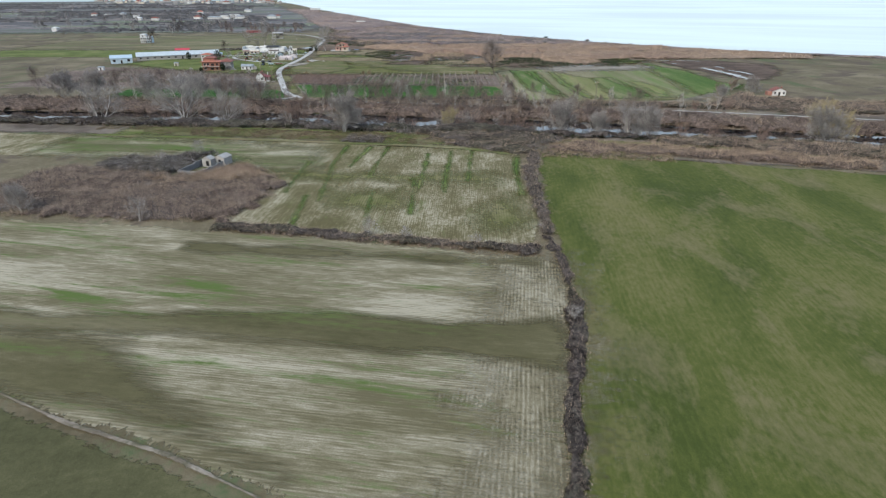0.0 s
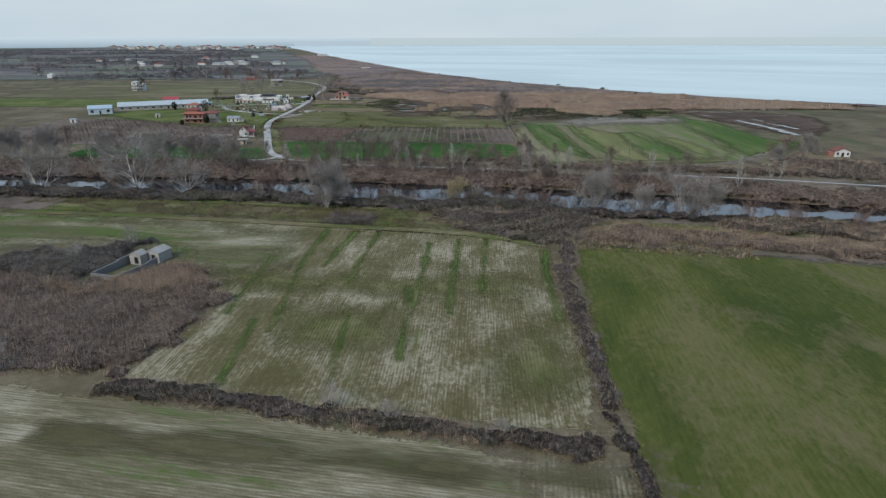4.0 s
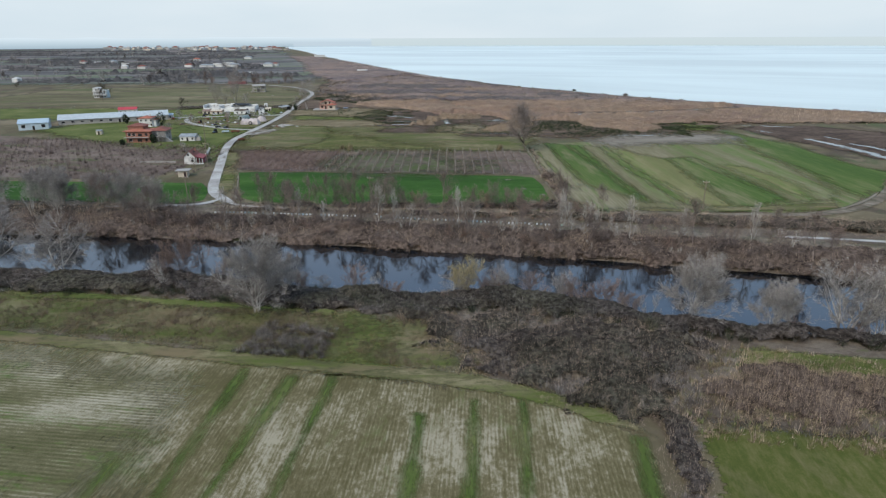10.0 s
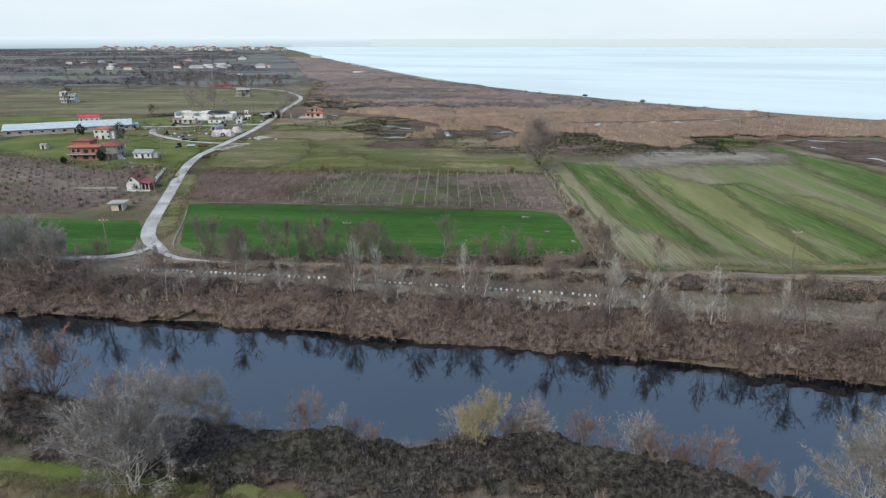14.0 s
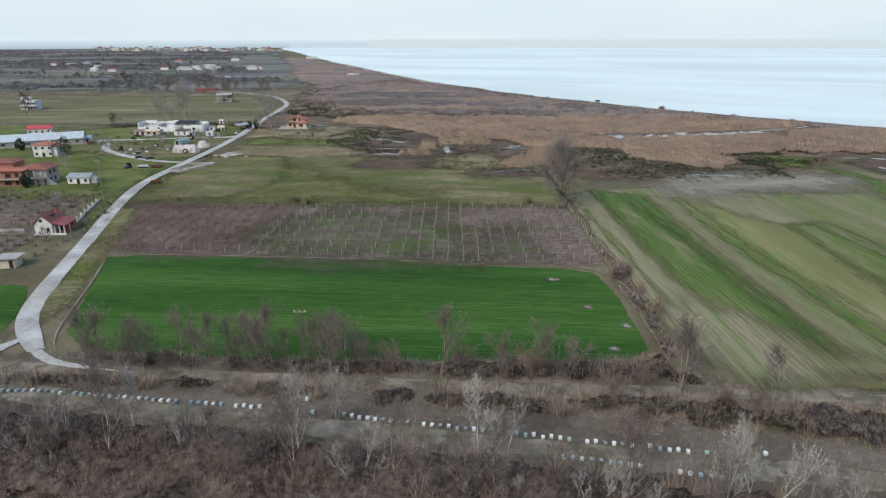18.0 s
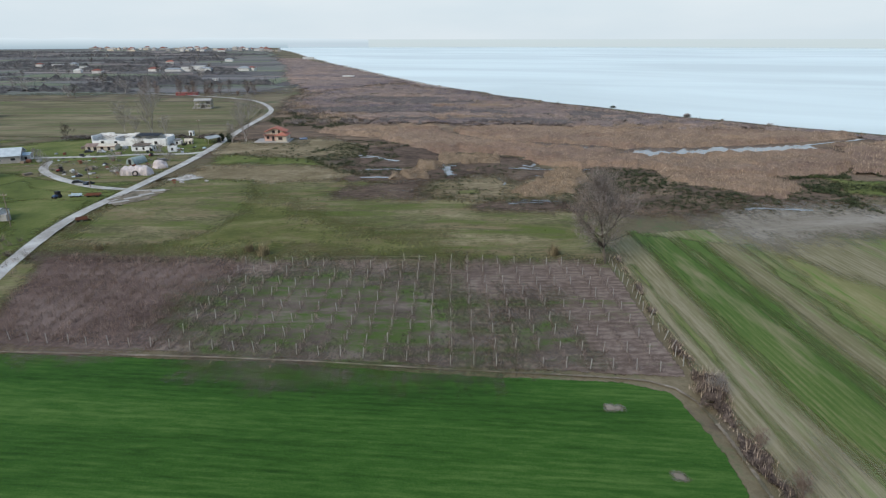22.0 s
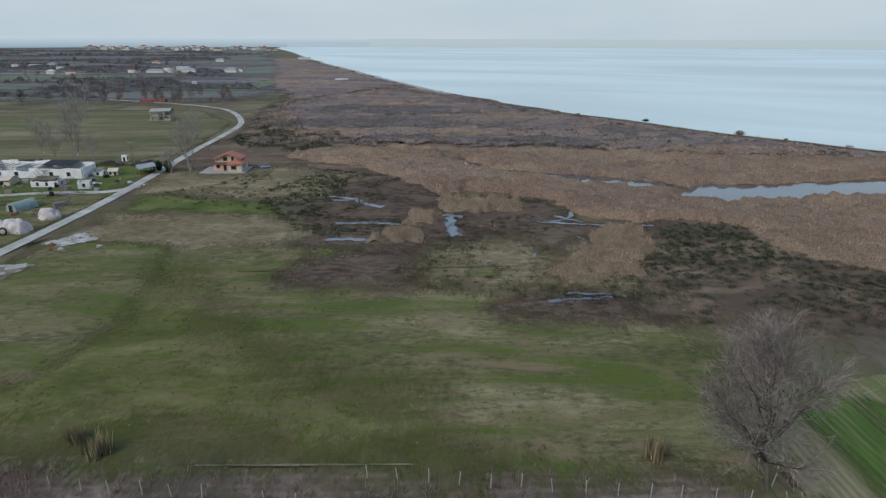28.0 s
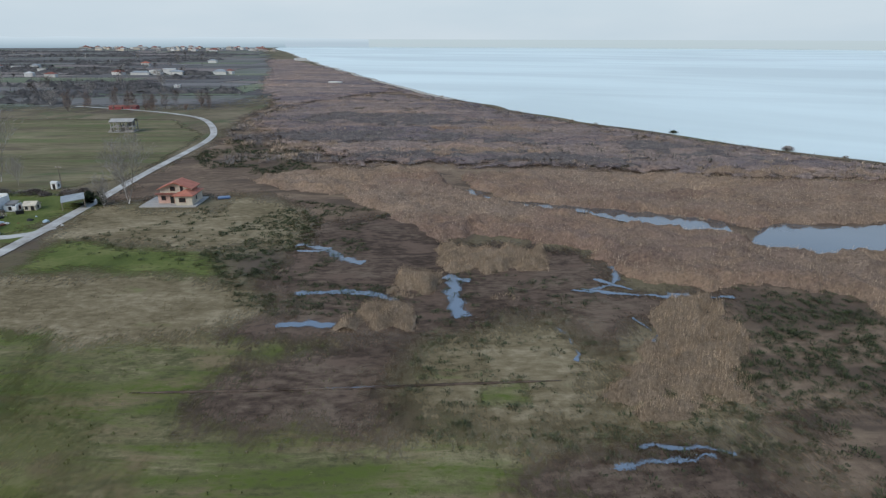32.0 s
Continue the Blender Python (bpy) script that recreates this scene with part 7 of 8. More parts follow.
# pink house with stepped roofs
ob = thing("house", "pink and cream house with stepped terracotta roofs", "house", (-73, 471.5, 0), 3)
ob.scale = (0.88, 0.88, 0.88)
part("wall", box(-5.2, 0.6, -2.0, 5, 0.35, 3.2), m_pink, ob)
part("wall", box(0.61, 5.4, -4.5, 4, 0.35, 3.1), m_cream, ob, "cream plastered wing")
part("upper_wall", prism([(-4.8, 3.21), (4.2, 3.21), (4.2, 4.6), (-0.4, 6.2), (-4.8, 4.4)], -0.8, 4.6), m_cream, ob)
part("upper_roof", prism([(-5.4, 4.25), (-0.4, 6.25), (4.8, 4.4), (4.8, 4.6), (-0.4, 6.5), (-5.4, 4.5)], -1.9, 5.2), m_tile_red, ob)
part("wing_roof", hip(4.8, 8.6, 3.12, 1.3, 0.6), m_tile_red, ob).location = (3.0, -0.25, 0)
part("porch_roof", prism([(-5.6, 3.25), (0.5, 3.25), (0.5, 3.45), (-5.6, 3.45)], -3.2, -1.98), m_tile_brown, ob)
part("plinth", box(-9.5, 6.6, -5.6, 6, 0, 0.34, 0.04), m_concrete, ob)
for x, y, z, ww in ((-3.6, -2.0, 1.9, 1.2), (2.6, -4.5, 1.9, 1.8), (-1.2, -0.8, 4.4, 1.4)):
    opening(ob, x, y, z, ww, 1.2, frame_mat=m_brick)
opening(ob, -1.2, -2.0, 1.4, 1.0, 2.0, "front", "door", m_timber), opening(ob, 1.4, -0.8, 4.3, 1.0, 1.9, "front", "door", m_white), opening(ob, 5.4, -1, 1.9, 1.2, 1.2, "right")

# concrete frame of a house
ob = thing("unfinished_building", "unfinished concrete house frame with open storeys", "building", (-151.2, 596, 0), 10)
ob.scale = (0.76, 0.76, 0.76)
for z in (0.3, 3.3, 6.3):
    part("slab", box(-6.2, 6.2, -5, 5, z, z + 0.3, 0.02), m_concrete, ob)
for z in (0.6, 3.6):
    for x in (-6, -2, 2, 6):
        for y in (-4.8, 0, 4.8):
            part("pillar", box(x - 0.2, x + 0.2, y - 0.2, y + 0.2, z, z + 2.7), m_concrete, ob)
part("wall", box(-1.8, 1.8, -0.2, 0.2, 0.6, 3.3), m_concrete, ob), part("wall", box(2.21, 5.8, 1.0, 1.3, 3.6, 6.3), m_concrete, ob), part("parapet", box(2.2, 5.8, -4.9, -4.7, 0.6, 1.7), m_concrete, ob)
part("roof", prism(slope(10.6, 6.62, 1.2, 0.5, 0.2), -6.6, 6.6, True), m_concrete, ob)
part("stair", prism([(-9.0, 0), (-6.21, 0), (-6.21, 3.3)], -3.0, -1.6), m_concrete, ob)

ob = thing("house", "pale blue and white three-storey villa with balconies", "house", (-253, 551, 0), 10)
ob.scale = (0.76, 0.76, 0.76)
part("wall", box(-5.5, 0, -4, 5, 0, 9.0), m_white, ob), part("wall", box(0.01, 6.0, -2.5, 5, 0, 7.0), m_blue_wall, ob, "pale blue wing")
part("roof", hip(5.5, 9, 9.02, 1.0, 0.4), m_white, ob).location = (-2.75, 0.5, 0)
part("roof", box(-0.2, 6.4, -2.9, 5.4, 7.02, 7.25, 0.03), m_white, ob)
for z in (3.0, 6.0):
    part("balcony", box(-5.8, 6.3, -5.4, -4.02, z, z + 0.9, 0.03), m_white, ob)
windows(ob, 11, 8, 2, 3.0, 5, 2)
opening(ob, -2.7, -4.0, 7.6, 1.2, 1.4)

ob = cottage("white house with a red-brown roof by the eastern track", 141, 258, -8, 7, 6, 2.8, 1.5, m_white, m_tile_brown, "y", 0.5, 3, 3)
part("annex", box(-6.0, -3.52, -2, 2, 0, 2.2), m_brick, ob)
cottage("long low building with a red roof beyond the meadow", -200, 690, 5, 22, 7, 2.2, 1.0, m_maroon, m_tile_brown, "x", 0.3, 3, 1, chimney=False)

# ruined shed among the reeds
ob = thing("ruined_shed", "ruined concrete farm shed with two small huts and roofless walls", "ruin", (-54.5, 147.8, 0), -16)
for k in range(4):
    part("wall", box(-0.15, 0.15, -9.7 + 2.42 * k, -7.3 + 2.42 * k, -0.05, rng.uniform(1.1, 1.5)), m_stained, ob)
    part("wall", box(-5.9, -5.6, -9.7 + 3.1 * k, -6.62 + 3.1 * k, -0.05, rng.uniform(1.2, 1.7)), m_stained, ob)
part("wall", box(-5.59, -0.16, -9.7, -9.4, -0.05, 1.2), m_stained, ob)
for x, y0, w, d in ((-3.75, -1.4, 2.5, 1.95), (-1.6, 0.6, 3.1, 3.4)):
    h = part("hut_wall", prism(gable(w, 1.9, 0.6), y0, y0 + d), m_concrete, ob)
    h.location.x = x
    h = part("hut_roof", prism(slope(w, 1.9, 0.6, 0.12, 0.10), y0 - 0.15, y0 + d + 0.12), m_concrete, ob)
    h.location.x = x
    opening(ob, x + 0.3, y0, 0.9, 0.75, 1.2, "front", "door", m_stained)

# ---- beehives ----
hive_paint = []
for nm, c in (("white", col(222, 222, 216)), ("pale_blue", col(150, 166, 170)), ("teal", col(98, 122, 116)), ("cream", col(206, 196, 168)), ("pale_green", col(160, 184, 164))):
    hive_paint.append(plaster(nm + "_hive_paint", c, 0.9, 3.0))
hive_parts = {}
for i, m in enumerate(hive_paint):
    for nm, b, mm in (("body", box(-0.165, 0.165, -0.19, 0.19, 0.10, 0.38, 0.015), m), ("lid", box(-0.185, 0.185, -0.21, 0.21, 0.381, 0.45, 0.015), hive_paint[0] if i in (0, 3) else m_sheet_grey if i == 2 else m),
                      ("entrance", box(-0.09, 0.09, -0.208, -0.192, 0.12, 0.15), m_dark), ("stand", box(-0.14, 0.14, -0.17, 0.17, -0.05, 0.099), m_timber)):
        me = bpy.data.meshes.new(nm)
        b.to_mesh(me), b.free()
        me.materials.append(mm)
        hive_parts[nm, i] = me
names = ["white wooden beehive", "pale blue wooden beehive", "teal wooden beehive", "cream wooden beehive", "pale green wooden beehive"]


def beehive(x, y, kind, turn):
    ob = thing("beehive", names[kind] + " standing in a row on the track", "beehive", (x, y, 0.02), turn, "beehives along the canal track")
    for nm in ("body", "lid", "entrance", "stand"):
        part(nm, hive_parts[nm, kind], None, ob)


row = smooth_line([(-57, 244), (-49, 243.8), (-36, 242.2), (-16, 240), (-8, 238.2), (7, 236), (26, 232.8)], 0.9) - [0, 0.8]
for i, (x, y) in enumerate(row):
    if -22 < x < -13.5 and not -17 < x < -16:
        continue
    if rng.uniform() > 0.05:
        beehive(x, y + rng.normal(0, 0.08), int(rng.choice(5, p=[0.42, 0.24, 0.12, 0.14, 0.08])), rng.normal(-8, 5))
for i, (x, y) in enumerate(smooth_line([(10.5, 232.2), (16, 231.3), (25, 229.2)], 0.86) - [0, 0.7]):
    if i not in (9, 10, 11):
        beehive(x, y, int(rng.choice(5, p=[0.35, 0.3, 0.1, 0.2, 0.05])), rng.normal(-8, 6))
beehive(31, 232.2, 0, 5), beehive(-17.5, 241.6, 0, 5)

# ---- vineyard ----
post_mesh = []
for i in range(3):
    b = box(-0.04, 0.04, -0.04, 0.04, -0.3, 1.5 + 0.12 * i, 0.012)
    me = bpy.data.meshes.new("vine_post")
    b.to_mesh(me), b.free()
    me.materials.append(m_concrete)
    post_mesh.append(me)
vine_x, vine_y = [], []
south = lambda x: np.interp(x, [-72, -59, -26, -1, 28], [297, 294.5, 292, 289.3, 287.3])
for x in np.arange(-66, 28, 2.95):
    y0 = float(south(x))
    vy = np.arange(y0, 328.5, 0.75)
    vine_x += list(x + rng.normal(0, 0.18, len(vy))), 
    vine_y += list(vy),
    for k, y in enumerate(np.arange(y0, 328, 4.7)):
        if rng.uniform() < 0.04 or (x < -42 and k):
            continue
        ob = new("vine_post", post_mesh[rng.integers(0, 3)])
        ob.matrix_world = pose(x + rng.normal(0, 0.06), y + rng.normal(0, 0.15), 0, rng.normal(0, 3), rng.normal(0, 3), 0)
        tagged(ob, "pale concrete vine post, slightly leaning", "post", "posts of the vineyard")
for y in np.arange(289, 330, 2.4):
    ob = new("fence_post", post_mesh[0])
    ob.matrix_world = pose(28.9 + rng.normal(0, 0.15), y, 0, rng.normal(0, 6), rng.normal(4, 12), 0)
    tagged(ob, "leaning grey fence post beside the vineyard", "post", "posts of the vineyard fence")
vx, vy = np.concatenate(vine_x), np.concatenate(vine_y)
tufts("vines", "rows of leafless grey-brown grape vines", "vines", vx, vy, rng.uniform(0.7, 1.25, len(vx)), m_bark["brown"], 30, 0.9, 0.011, 71)
x, y = scatter([(-72, 297), (-59, 295), (-46, 294), (-40, 329), (-76, 331)], 2600, 73)
tufts("vines", "dense brown leafless vines at the vineyard's western end", "vines", x, y, rng.uniform(0.6, 1.2, len(x)), m_bark["red"], 12, 0.7, 0.013, 74)
ribbon("path", smooth_line([(-29, 329.2), (-4, 329.8)], 3), 0.3, m_track, 0.1, "pale bare line along the vineyard's northern edge", "path", 0.25)
x, y = scatter([(-200, 365), (-200, 290), (-140, 286), (-95, 286), (-96, 320), (-108, 340), (-140, 345)], 1500, 75)
tufts("orchard_trees", "rows of small leafless orchard trees", "orchard", np.round(x / 4) * 4 + y * 0.05, np.round(y / 3) * 3.0, rng.uniform(1.2, 2.2, len(x)), m_bark["brown"], 14, 0.5, 0.016, 76)

# ---- poles, fences, vehicles and scrap ----
def pole(x, y, h, arm=True, lean=0.0):
    ob = thing("utility_pole", "weathered wooden utility pole with a crossarm" if arm else "plain weathered wooden pole", "pole", (x, y, 0), rng.uniform(-10, 10), "utility poles")
    v, f = tubes([(0, 0, -0.5, lean, 0, h, 0.14, 0.09)], 8)
    part("shaft", np_mesh("shaft", v, f, m_timber, smooth=True), None, ob)
    if arm:
        part("crossarm", box(-0.8, 0.8, -0.06, 0.06, h - 0.6, h - 0.45), m_timber, ob)
        for xx in (-0.7, 0, 0.7):
            part("insulator", box(xx - 0.05, xx + 0.05, -0.05, 0.05, h - 0.449, h - 0.25, 0.01), m_white, ob)


for x, y, h in ((-20, 251, 7.5), (29, 248.5, 8), (-68, 254, 7), (-100, 349, 8), (-82, 304, 7.5), (-104, 388, 8), (-108, 479, 8), (62, 246, 7.5)):
    pole(x, y, h, True, rng.uniform(-0.2, 0.2))

ob = thing("garden_wall", "low white wall with pillars beside the house", "wall", (0, 0, 0))
fl = smooth_line([(-86.8, 314.3), (-89.6, 324), (-92.3, 333.9)], 2.6)
for a, b in zip(fl[:-1], fl[1:]):
    d = b - a
    w = part("panel", box(0.17, math.hypot(*d) - 0.17, -0.08, 0.08, 0, 0.6, 0.02), m_white, ob)
    w.location, w.rotation_euler.z = (*a, 0), math.atan2(d[1], d[0])
    w = part("pillar", box(-0.16, 0.16, -0.16, 0.16, 0, 1.3, 0.03), m_white, ob)
    w.location = (*a, 0)
ob = thing("garden_wall", "low pale wall between orchard and white house", "wall", (-99, 306.5, 0), 3)
for k in range(4):
    part("panel", box(-7 + 3 * k, -4.02 + 3 * k, -0.1, 0.1, 0, 0.7, 0.02), m_concrete, ob)

def trailer(label, x, y, turn, w, l, paint, bed=0.9):
    ob = thing("trailer", label, "trailer", (x, y, 0), turn)
    ob.scale = (0.7, 0.7, 0.7)
    part("bed", box(-l / 2, l / 2, -w / 2, w / 2, bed - 0.2, bed, 0.02), paint, ob)
    for s in (-1, 1):
        part("side_board", box(-l / 2, l / 2, s * w / 2 - 0.04 + s * 0.045, s * w / 2 + 0.04 + s * 0.045, bed - 0.1, bed + 0.45, 0.01), paint, ob)
        for xx in (-l * 0.3, l * 0.3):
            v, f = tubes([(0, -0.14, 0, 0, 0.14, 0, 0.4, 0.4)], 12)
            f = [tuple(q) for q in f] + [tuple(range(11, -1, -1)), tuple(range(12, 24))]
            wh = part("wheel", np_mesh("wheel", v, f, m_dark), None, ob)
            wh.location = (xx, s * (w / 2 - 0.1), 0.4)
    part("drawbar", box(l / 2, l / 2 + 1.3, -0.06, 0.06, bed - 0.35, bed - 0.25), paint, ob)


trailer("rusty red farm trailer on the grass", -86.8, 354, 30, 1.9, 3.6, m_rust)
trailer("rusty flat farm trailer with raised sides", -97, 377, 12, 2.2, 5.5, m_rust)
trailer("blue-grey farm trailer in the yard", -101.5, 376.5, 5, 2.0, 4.0, m_sheet_blue)


def car(label, x, y, turn, paint):
    ob = thing("car", label, "car", (x, y, 0), turn)
    ob.scale = (0.72, 0.72, 0.72)
    prof = [(-2.1, 0.35), (2.1, 0.35), (2.1, 0.8), (1.2, 0.95), (0.5, 1.45), (-1.2, 1.45), (-1.9, 0.95), (-2.1, 0.9)]
    b = prism(prof, -0.85, 0.85)
    bmesh.ops.bevel(b, geom=b.edges[:], offset=0.06, segments=1, affect="EDGES")
    part("body", b, paint, ob)
    part("side_window", prism([(-1.5, 0.98), (0.95, 0.98), (0.42, 1.36), (-1.1, 1.36)], -0.87, 0.87), m_dark, ob)
    for s in (-1, 1):
        for xx in (-1.3, 1.3):
            v, f = tubes([(0, -0.1, 0, 0, 0.1, 0, 0.32, 0.32)], 12)
            wh = part("wheel", np_mesh("wheel", v, [tuple(q) for q in f] + [tuple(range(11, -1, -1)), tuple(range(12, 24))], m_dark), None, ob)
            wh.location = (xx, s * 0.8, 0.32)


m_car = {k: Mat(k + "_car_paint").done(c, 0.35, 0.5) for k, c in (("white", col(168, 168, 166)), ("dark", col(40, 44, 50)), ("red", col(130, 40, 36)), ("blue", col(70, 90, 120)))}
for x, y, tn, k in ((-110.5, 393, 20, "dark"), (-106.2, 391.2, 70, "dark"), (-136, 443.6, 10, "dark"), (-131, 443.4, 0, "white")):
    car({"white": "old white car parked in the yard", "dark": "dark car parked in the yard", "red": "faded red car in the yard"}[k], x, y, tn, m_car[k])
def tractor(label, x, y, turn, paint, size=1.0):
    ob = thing("tractor", label, "tractor", (x, y, 0), turn)
    ob.scale = (size * 0.72, size * 0.72, size * 0.72)
    part("body", box(-1.5, 0.6, -0.5, 0.5, 0.6, 1.4, 0.08), paint, ob), part("cab", box(-0.3, 1.2, -0.75, 0.75, 1.41, 2.6, 0.08), m_dark, ob)
    for xx, r in ((0.6, 0.75), (-1.2, 0.45)):
        for e in (-1, 1):
            v, f = tubes([(0, -0.18, 0, 0, 0.18, 0, r, r)], 14)
            wh = part("wheel", np_mesh("wheel", v, [tuple(q) for q in f] + [tuple(range(13, -1, -1)), tuple(range(14, 28))], m_dark), None, ob)
            wh.location = (xx, e * 0.8, r)


tractor("dark old tractor cab standing on the grass", -105.8, 375.5, 70, m_car["blue"])
tractor("old red tractor among scrap in the yard", -125.5, 409, 20, m_car["red"], 0.9)
tractor("small red machine beside the gravel lane", -109.3, 436.6, 5, m_car["red"], 0.7)
# pale slabs of an old foundation
sheet("bare_yard", [(-91, 373), (-86, 366), (-80.5, 374), (-80.5, 384), (-88, 384.5)], m_track, 0.1, "bare trampled ground round the old foundation", "ground", 1.6, 0.8, 0.8)
sheet("rubble_patch", [(-86, 396.5), (-80, 396), (-76, 401), (-82, 403)], m_rubble, 0.1, "scatter of pale rubble in rough grass", "rubble", 2.5, 1.2, 0.8)
for x, y, w, l, a in ((-87, 371, 1.2, 5, 40), (-85.6, 375.5, 1.3, 4.5, 50), (-83.6, 379, 1.4, 4, 42), (-82.4, 383.5, 2.4, 3.4, 30), (-86.5, 383.5, 1.0, 5.5, 12), (-89.0, 372.5, 0.8, 2.0, 70)):
    b = box(-l / 2, l / 2, -w / 2, w / 2, 0, 0.22, 0.04)
    tagged(part("concrete_slab", b, m_concrete), "broken pale concrete foundation slab", "slab", "slabs of the old foundation").matrix_world = pose(x, y, 0.08, 0, 0, a)
# scrap, sacks and stones
for i in range(70):
    cx_, cy_ = ((-120, 412), (-108, 420), (-126, 428), (-134, 436), (-100, 452), (-82, 396), (-112, 402))[i % 7]
    sz = rng.uniform(0.25, 0.9)
    b = bmesh.new()
    bmesh.ops.create_icosphere(b, subdivisions=2, radius=1)
    for v in b.verts:
        v.co *= 0.6 + 0.8 * float(vnoise(v.co.x * 3 + i, v.co.y * 3 + v.co.z * 2, 1.0, i))
        v.co.z = max(-0.3, v.co.z * 0.7)
    mm = (m_rubble, m_concrete, m_rust, m_white, m_dark, m_sheet_blue)[rng.integers(0, 6)]
    o = part("scrap", b, mm)
    o.matrix_world = pose(cx_ + rng.normal(0, 5), cy_ + rng.normal(0, 3.5), sz * 0.25, 0, 0, rng.uniform(0, 360)) @ Matrix.Scale(sz, 4)
    tagged(o, "lump of farmyard scrap lying on rough grass", "scrap", "scrap in the yard")
b = box(-1.6, 1.6, -1.1, 1.1, 0, 0.5, 0.2)
tagged(part("tarpaulin", b, m_car["blue"]), "crumpled bright blue tarpaulin on the ground", "tarpaulin").matrix_world = pose(-63, 476, 0.05, 0, 0, 20)
for x, y, s_ in ((-141, 400, 2.8), (-162, 407, 2.0), (-120.5, 347.5, 1.6), (-131, 343, 0.9), (-95.5, 470, 1.3), (-91.7, 468.5, 1.5)):
    if s_:
        n = 500
        d = rng.normal(0, 1, (n, 3))
        d /= np.linalg.norm(d, axis=1)[:, None]
        c = d * s_ * rng.uniform(0.55, 1.0, (n, 1)) * [0.8, 0.8, 1.3] + [0, 0, s_ * 1.25]
        e = rng.normal(0, 0.28, (n, 2, 3))
        ob = thing("evergreen_tree", "dense dark evergreen tree beside the houses", "tree", (x, y, 0), 0, "evergreens")
        part("crown", np_mesh("crown", np.stack([c, c + e[:, 0], c + e[:, 1]], 1).reshape(-1, 3), np.arange(3 * n).reshape(-1, 3), m_evergreen), None, ob)
        v, f = tubes([(0, 0, -0.3, 0, 0, s_ * 1.4, 0.16, 0.08)], 8)
        part("trunk", np_mesh("trunk", v, f, m_bark["dark"]), None, ob)

yard = [(-98, 396), (-134, 402), (-150, 425), (-140, 470), (-104, 460), (-97, 430)]
x, y = scatter(yard, 90, 301, (8, 0.4))
tufts("bushes", "dark leafless bushes in the farmyard", "bush", x, y, rng.uniform(0.6, 1.6, len(x)), m_bramble_twig, 60, 0.6, 0.02, 302, 0.9, True)
x, y = scatter(yard, 500, 303, (6, 0.35))
tufts("grass_tufts", "rough weeds in the farmyard", "grass", x, y, rng.uniform(0.2, 0.6, len(x)), m_slope_green, 16, 0.6, 0.04, 304, 0.8, True)
for k in range(34):
    x, y = scatter(yard, 60, 305)
    w, l, h = rng.uniform(0.5, 1.4), rng.uniform(0.7, 2.6), rng.uniform(0.3, 1.1)
    o = part("crate", box(-l / 2, l / 2, -w / 2, w / 2, 0, h, 0.05), (m_timber, m_stained, m_rust, m_dark, m_timber, m_sheet_grey)[k % 6])
    o.matrix_world = pose(x[k], y[k], 0.06, 0, 0, rng.uniform(0, 180))
    tagged(o, ("stack of weathered boards in the farmyard", "stained concrete block in the farmyard", "rusty metal box in the farmyard", "dark covered pile in the farmyard", "old wooden crate in the farmyard", "dented grey metal bin in the farmyard")[k % 6], "junk", "junk in the yard")
for x, y, k in ((-104, 402, 0.3), (-117, 425, 0.35), (-131, 411, 0.4), (-142, 424, 0.45), (-108, 441, 0.35), (-121, 452, 0.4), (-98, 426, 0.3), (-128, 378, 0.4), (-118, 350, 0.35), (-150, 400, 0.4), (-101, 330, 0.3)):
    plant("haze", x, y, k)

# ---- far village and town ----
def block(label, x, y, turn, w, d, h, wall, roof, flat=False, name="house"):
    ob = thing(name, label, "house" if name == "house" else "building", (x, y, 0), turn)
    part("wall", box(-w / 2, w / 2, -d / 2, d / 2, 0, h), wall, ob)
    part("roof", box(-w / 2 - 0.2, w / 2 + 0.2, -d / 2 - 0.2, d / 2 + 0.2, h + 0.01, h + 0.35) if flat else hip(w, d, h + 0.01, min(w, d) * 0.28, 0.4), roof, ob)
    return ob


for x, y, w, d, h, roof, flat in ((-352, 1058, 18, 12, 7, m_white, True), (-338, 1066, 24, 14, 9, m_white, True), (-326, 1056, 26, 10, 5, m_sheet_grey, False), (-365, 1048, 34, 10, 4, m_sheet_grey, False), (-392, 1050, 20, 12, 5, m_tile_brown, False), (-345, 1050, 14, 10, 5, m_concrete, True),
                                  (-277, 1064, 24, 14, 5, m_sheet_grey, False), (-268, 1070, 14, 10, 6, m_tile_brown, False), (-606, 1190, 26, 10, 5, m_white, True), (-585, 1196, 18, 12, 6, m_sheet_grey, False), (-630, 1184, 16, 12, 6, m_tile_brown, False), (-300, 1560, 40, 12, 6, m_white, True), (-420, 1420, 24, 12, 6, m_sheet_grey, False),
                                  (-112, 908, 20, 7, 3, m_white, True), (-241, 860, 8, 6, 3, m_white, True), (-440, 1000, 18, 10, 5, m_tile_brown, False), (-470, 1010, 14, 10, 5, m_white, False), (-520, 1110, 16, 12, 6, m_concrete, True), (-620, 900, 14, 10, 6, m_white, False), (-430, 720, 10, 8, 5, m_white, False), (-480, 1300, 20, 12, 6, m_tile_red, False)):
    block("distant white house among bare trees", x, y, rng.uniform(-15, 15), w * 0.6, d * 0.7, h * 0.7, m_white, roof, flat)
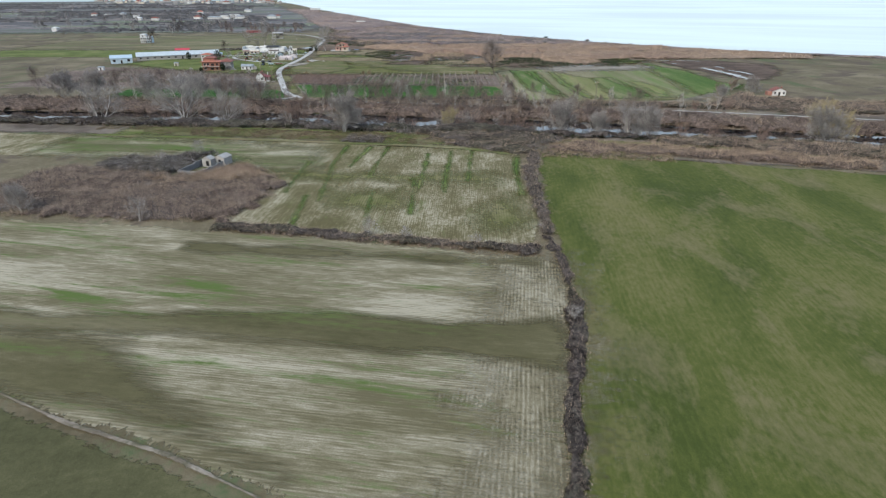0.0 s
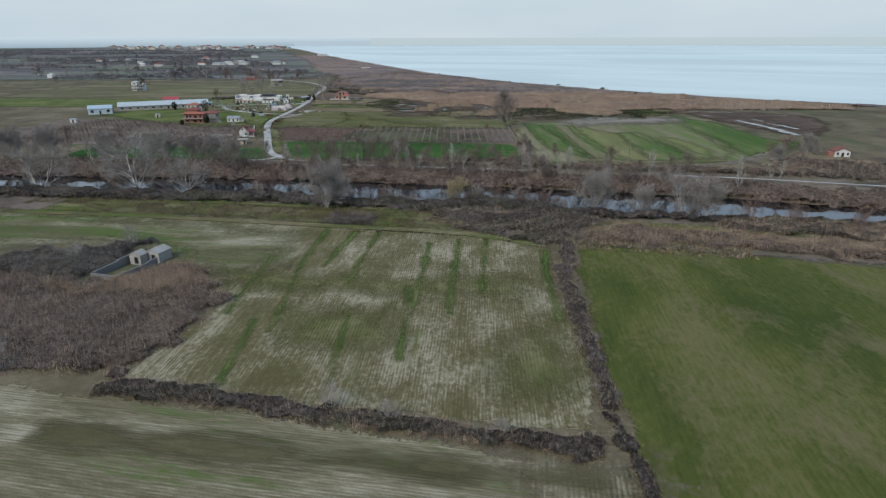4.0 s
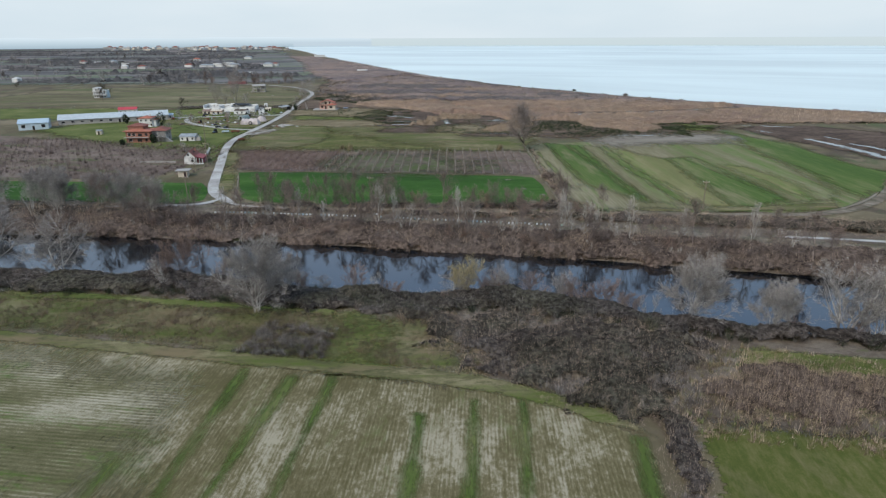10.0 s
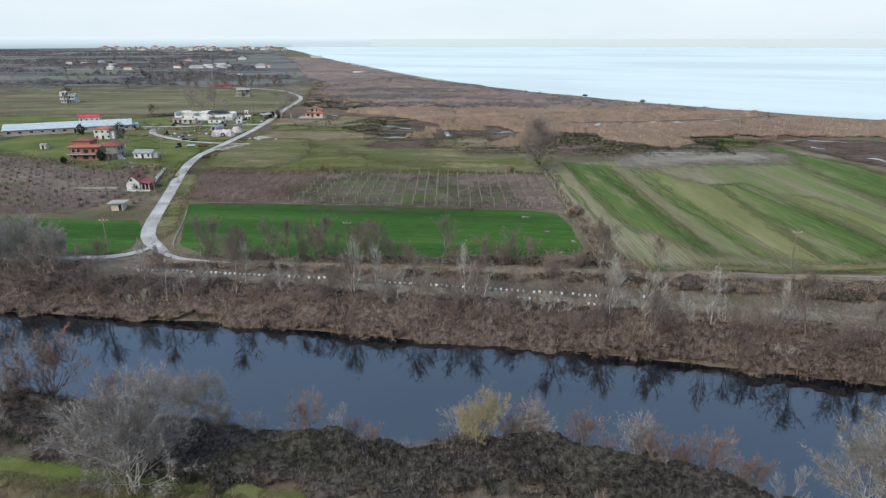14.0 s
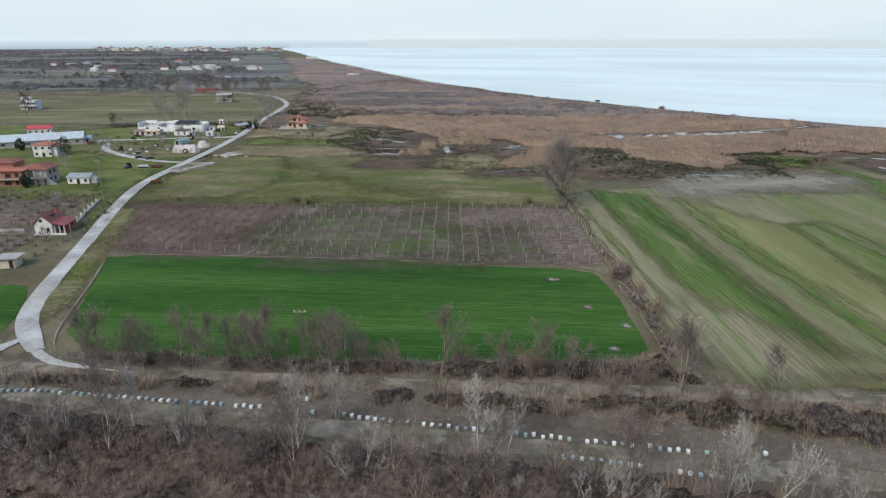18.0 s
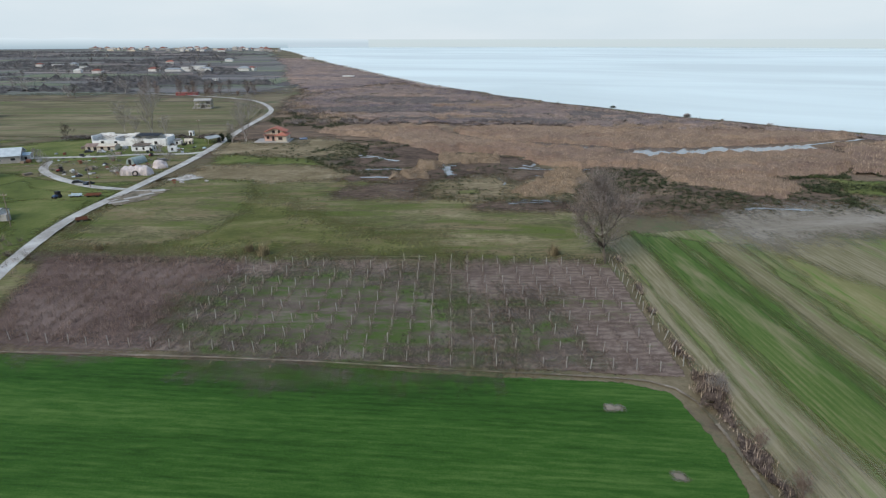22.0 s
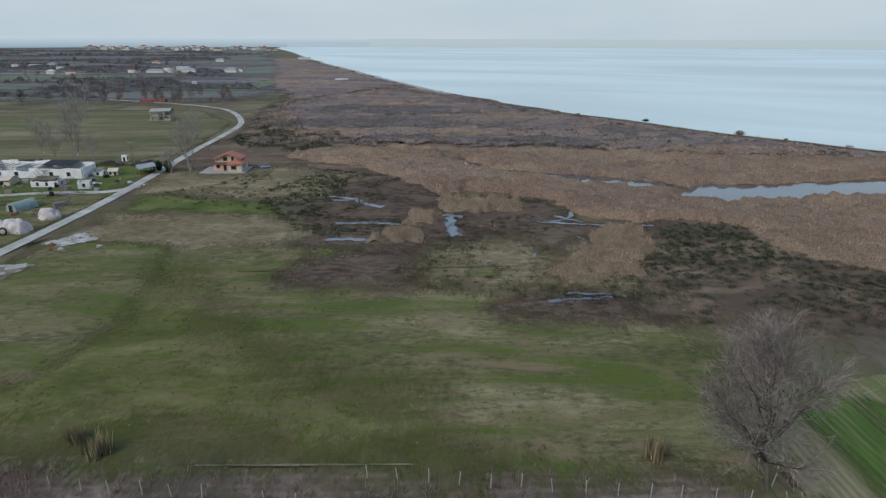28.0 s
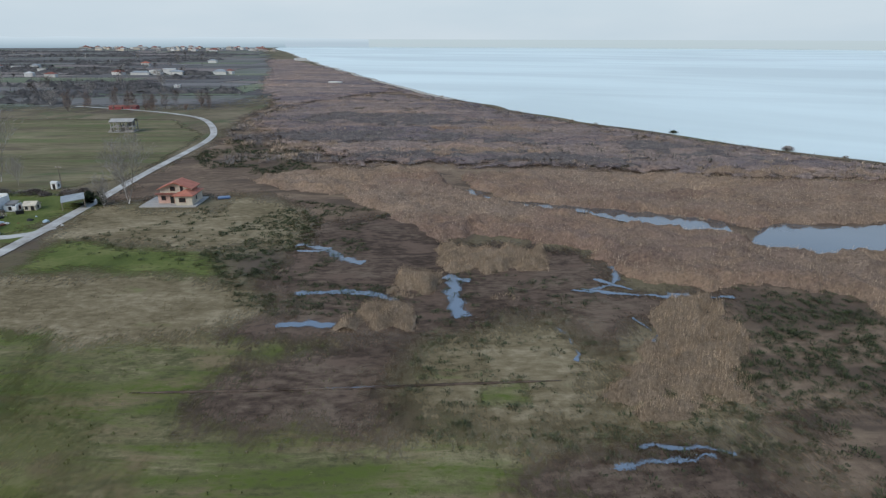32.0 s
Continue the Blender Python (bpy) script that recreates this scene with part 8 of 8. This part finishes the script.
for i in range(90):
    d = rng.uniform(2400, 3300)
    px = rng.uniform(-0.59, -0.27)
    x = px * (d - 320)
    if x > np.interp(d, [1651, 2408, 3000], [-312, -542, -760]) - 40:
        x -= 180
    w, h = rng.uniform(9, 26), rng.uniform(3, 8) * (1.6 if i % 17 == 0 else 1)
    block("distant pale apartment block in the coastal town", x, d, rng.uniform(-20, 20), w, rng.uniform(12, 20), h, (m_white, m_concrete, m_cream, m_concrete)[i % 4], (m_concrete, m_concrete, m_tile_brown)[i % 3], i % 3 == 1, "apartment_building")

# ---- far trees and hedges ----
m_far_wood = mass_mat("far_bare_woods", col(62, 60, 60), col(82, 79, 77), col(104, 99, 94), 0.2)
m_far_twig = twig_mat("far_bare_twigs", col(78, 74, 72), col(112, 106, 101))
for i in range(46):
    d = 640 + 1700 * (i / 46) ** 1.4
    px = rng.uniform(-0.85, -0.30)
    w, h = rng.uniform(50, 200) * (0.5 + d / 1500), rng.uniform(5, 10) * (0.6 + d / 1400)
    cx_, cy_, a = px * (d - 150), d + 50, radians(rng.uniform(-12, 8))
    if np.interp(cy_, [500, 830, 1257, 1651, 2408], [120, -30, -179, -312, -542]) < cx_ + w * 0.5 + 60:
        continue
    if d < 760 and cx_ > -260:
        continue
    q = [(cx_ + x * math.cos(a) - y * math.sin(a), cy_ + x * math.sin(a) + y * math.cos(a)) for x, y in ((-w / 2, -h / 2), (w / 2, -h / 2), (w / 2, h / 2), (-w / 2, h / 2))]
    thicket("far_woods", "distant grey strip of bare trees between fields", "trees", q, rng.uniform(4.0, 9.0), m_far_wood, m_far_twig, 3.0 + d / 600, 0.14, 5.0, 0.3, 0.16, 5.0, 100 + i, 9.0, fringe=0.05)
for i in range(80):
    d = 600 + 1300 * (i / 80) ** 1.2
    x, y = rng.uniform(-0.85, -0.32) * (d - 150), d + 40
    if np.interp(y, [500, 830, 1257, 1651, 2408], [120, -30, -179, -312, -542]) < x + 60 or (y < 720 and x > -240):
        continue
    plant("haze" if i % 3 else "far", x, y, rng.uniform(0.5, 1.0))

# ---- from the plan to metres ----
for ob in list(scene.objects):
    if ob.parent is None and ob.type in ("MESH", "EMPTY"):
        ob.matrix_basis = Matrix.Scale(PLAN, 4) @ ob.matrix_basis
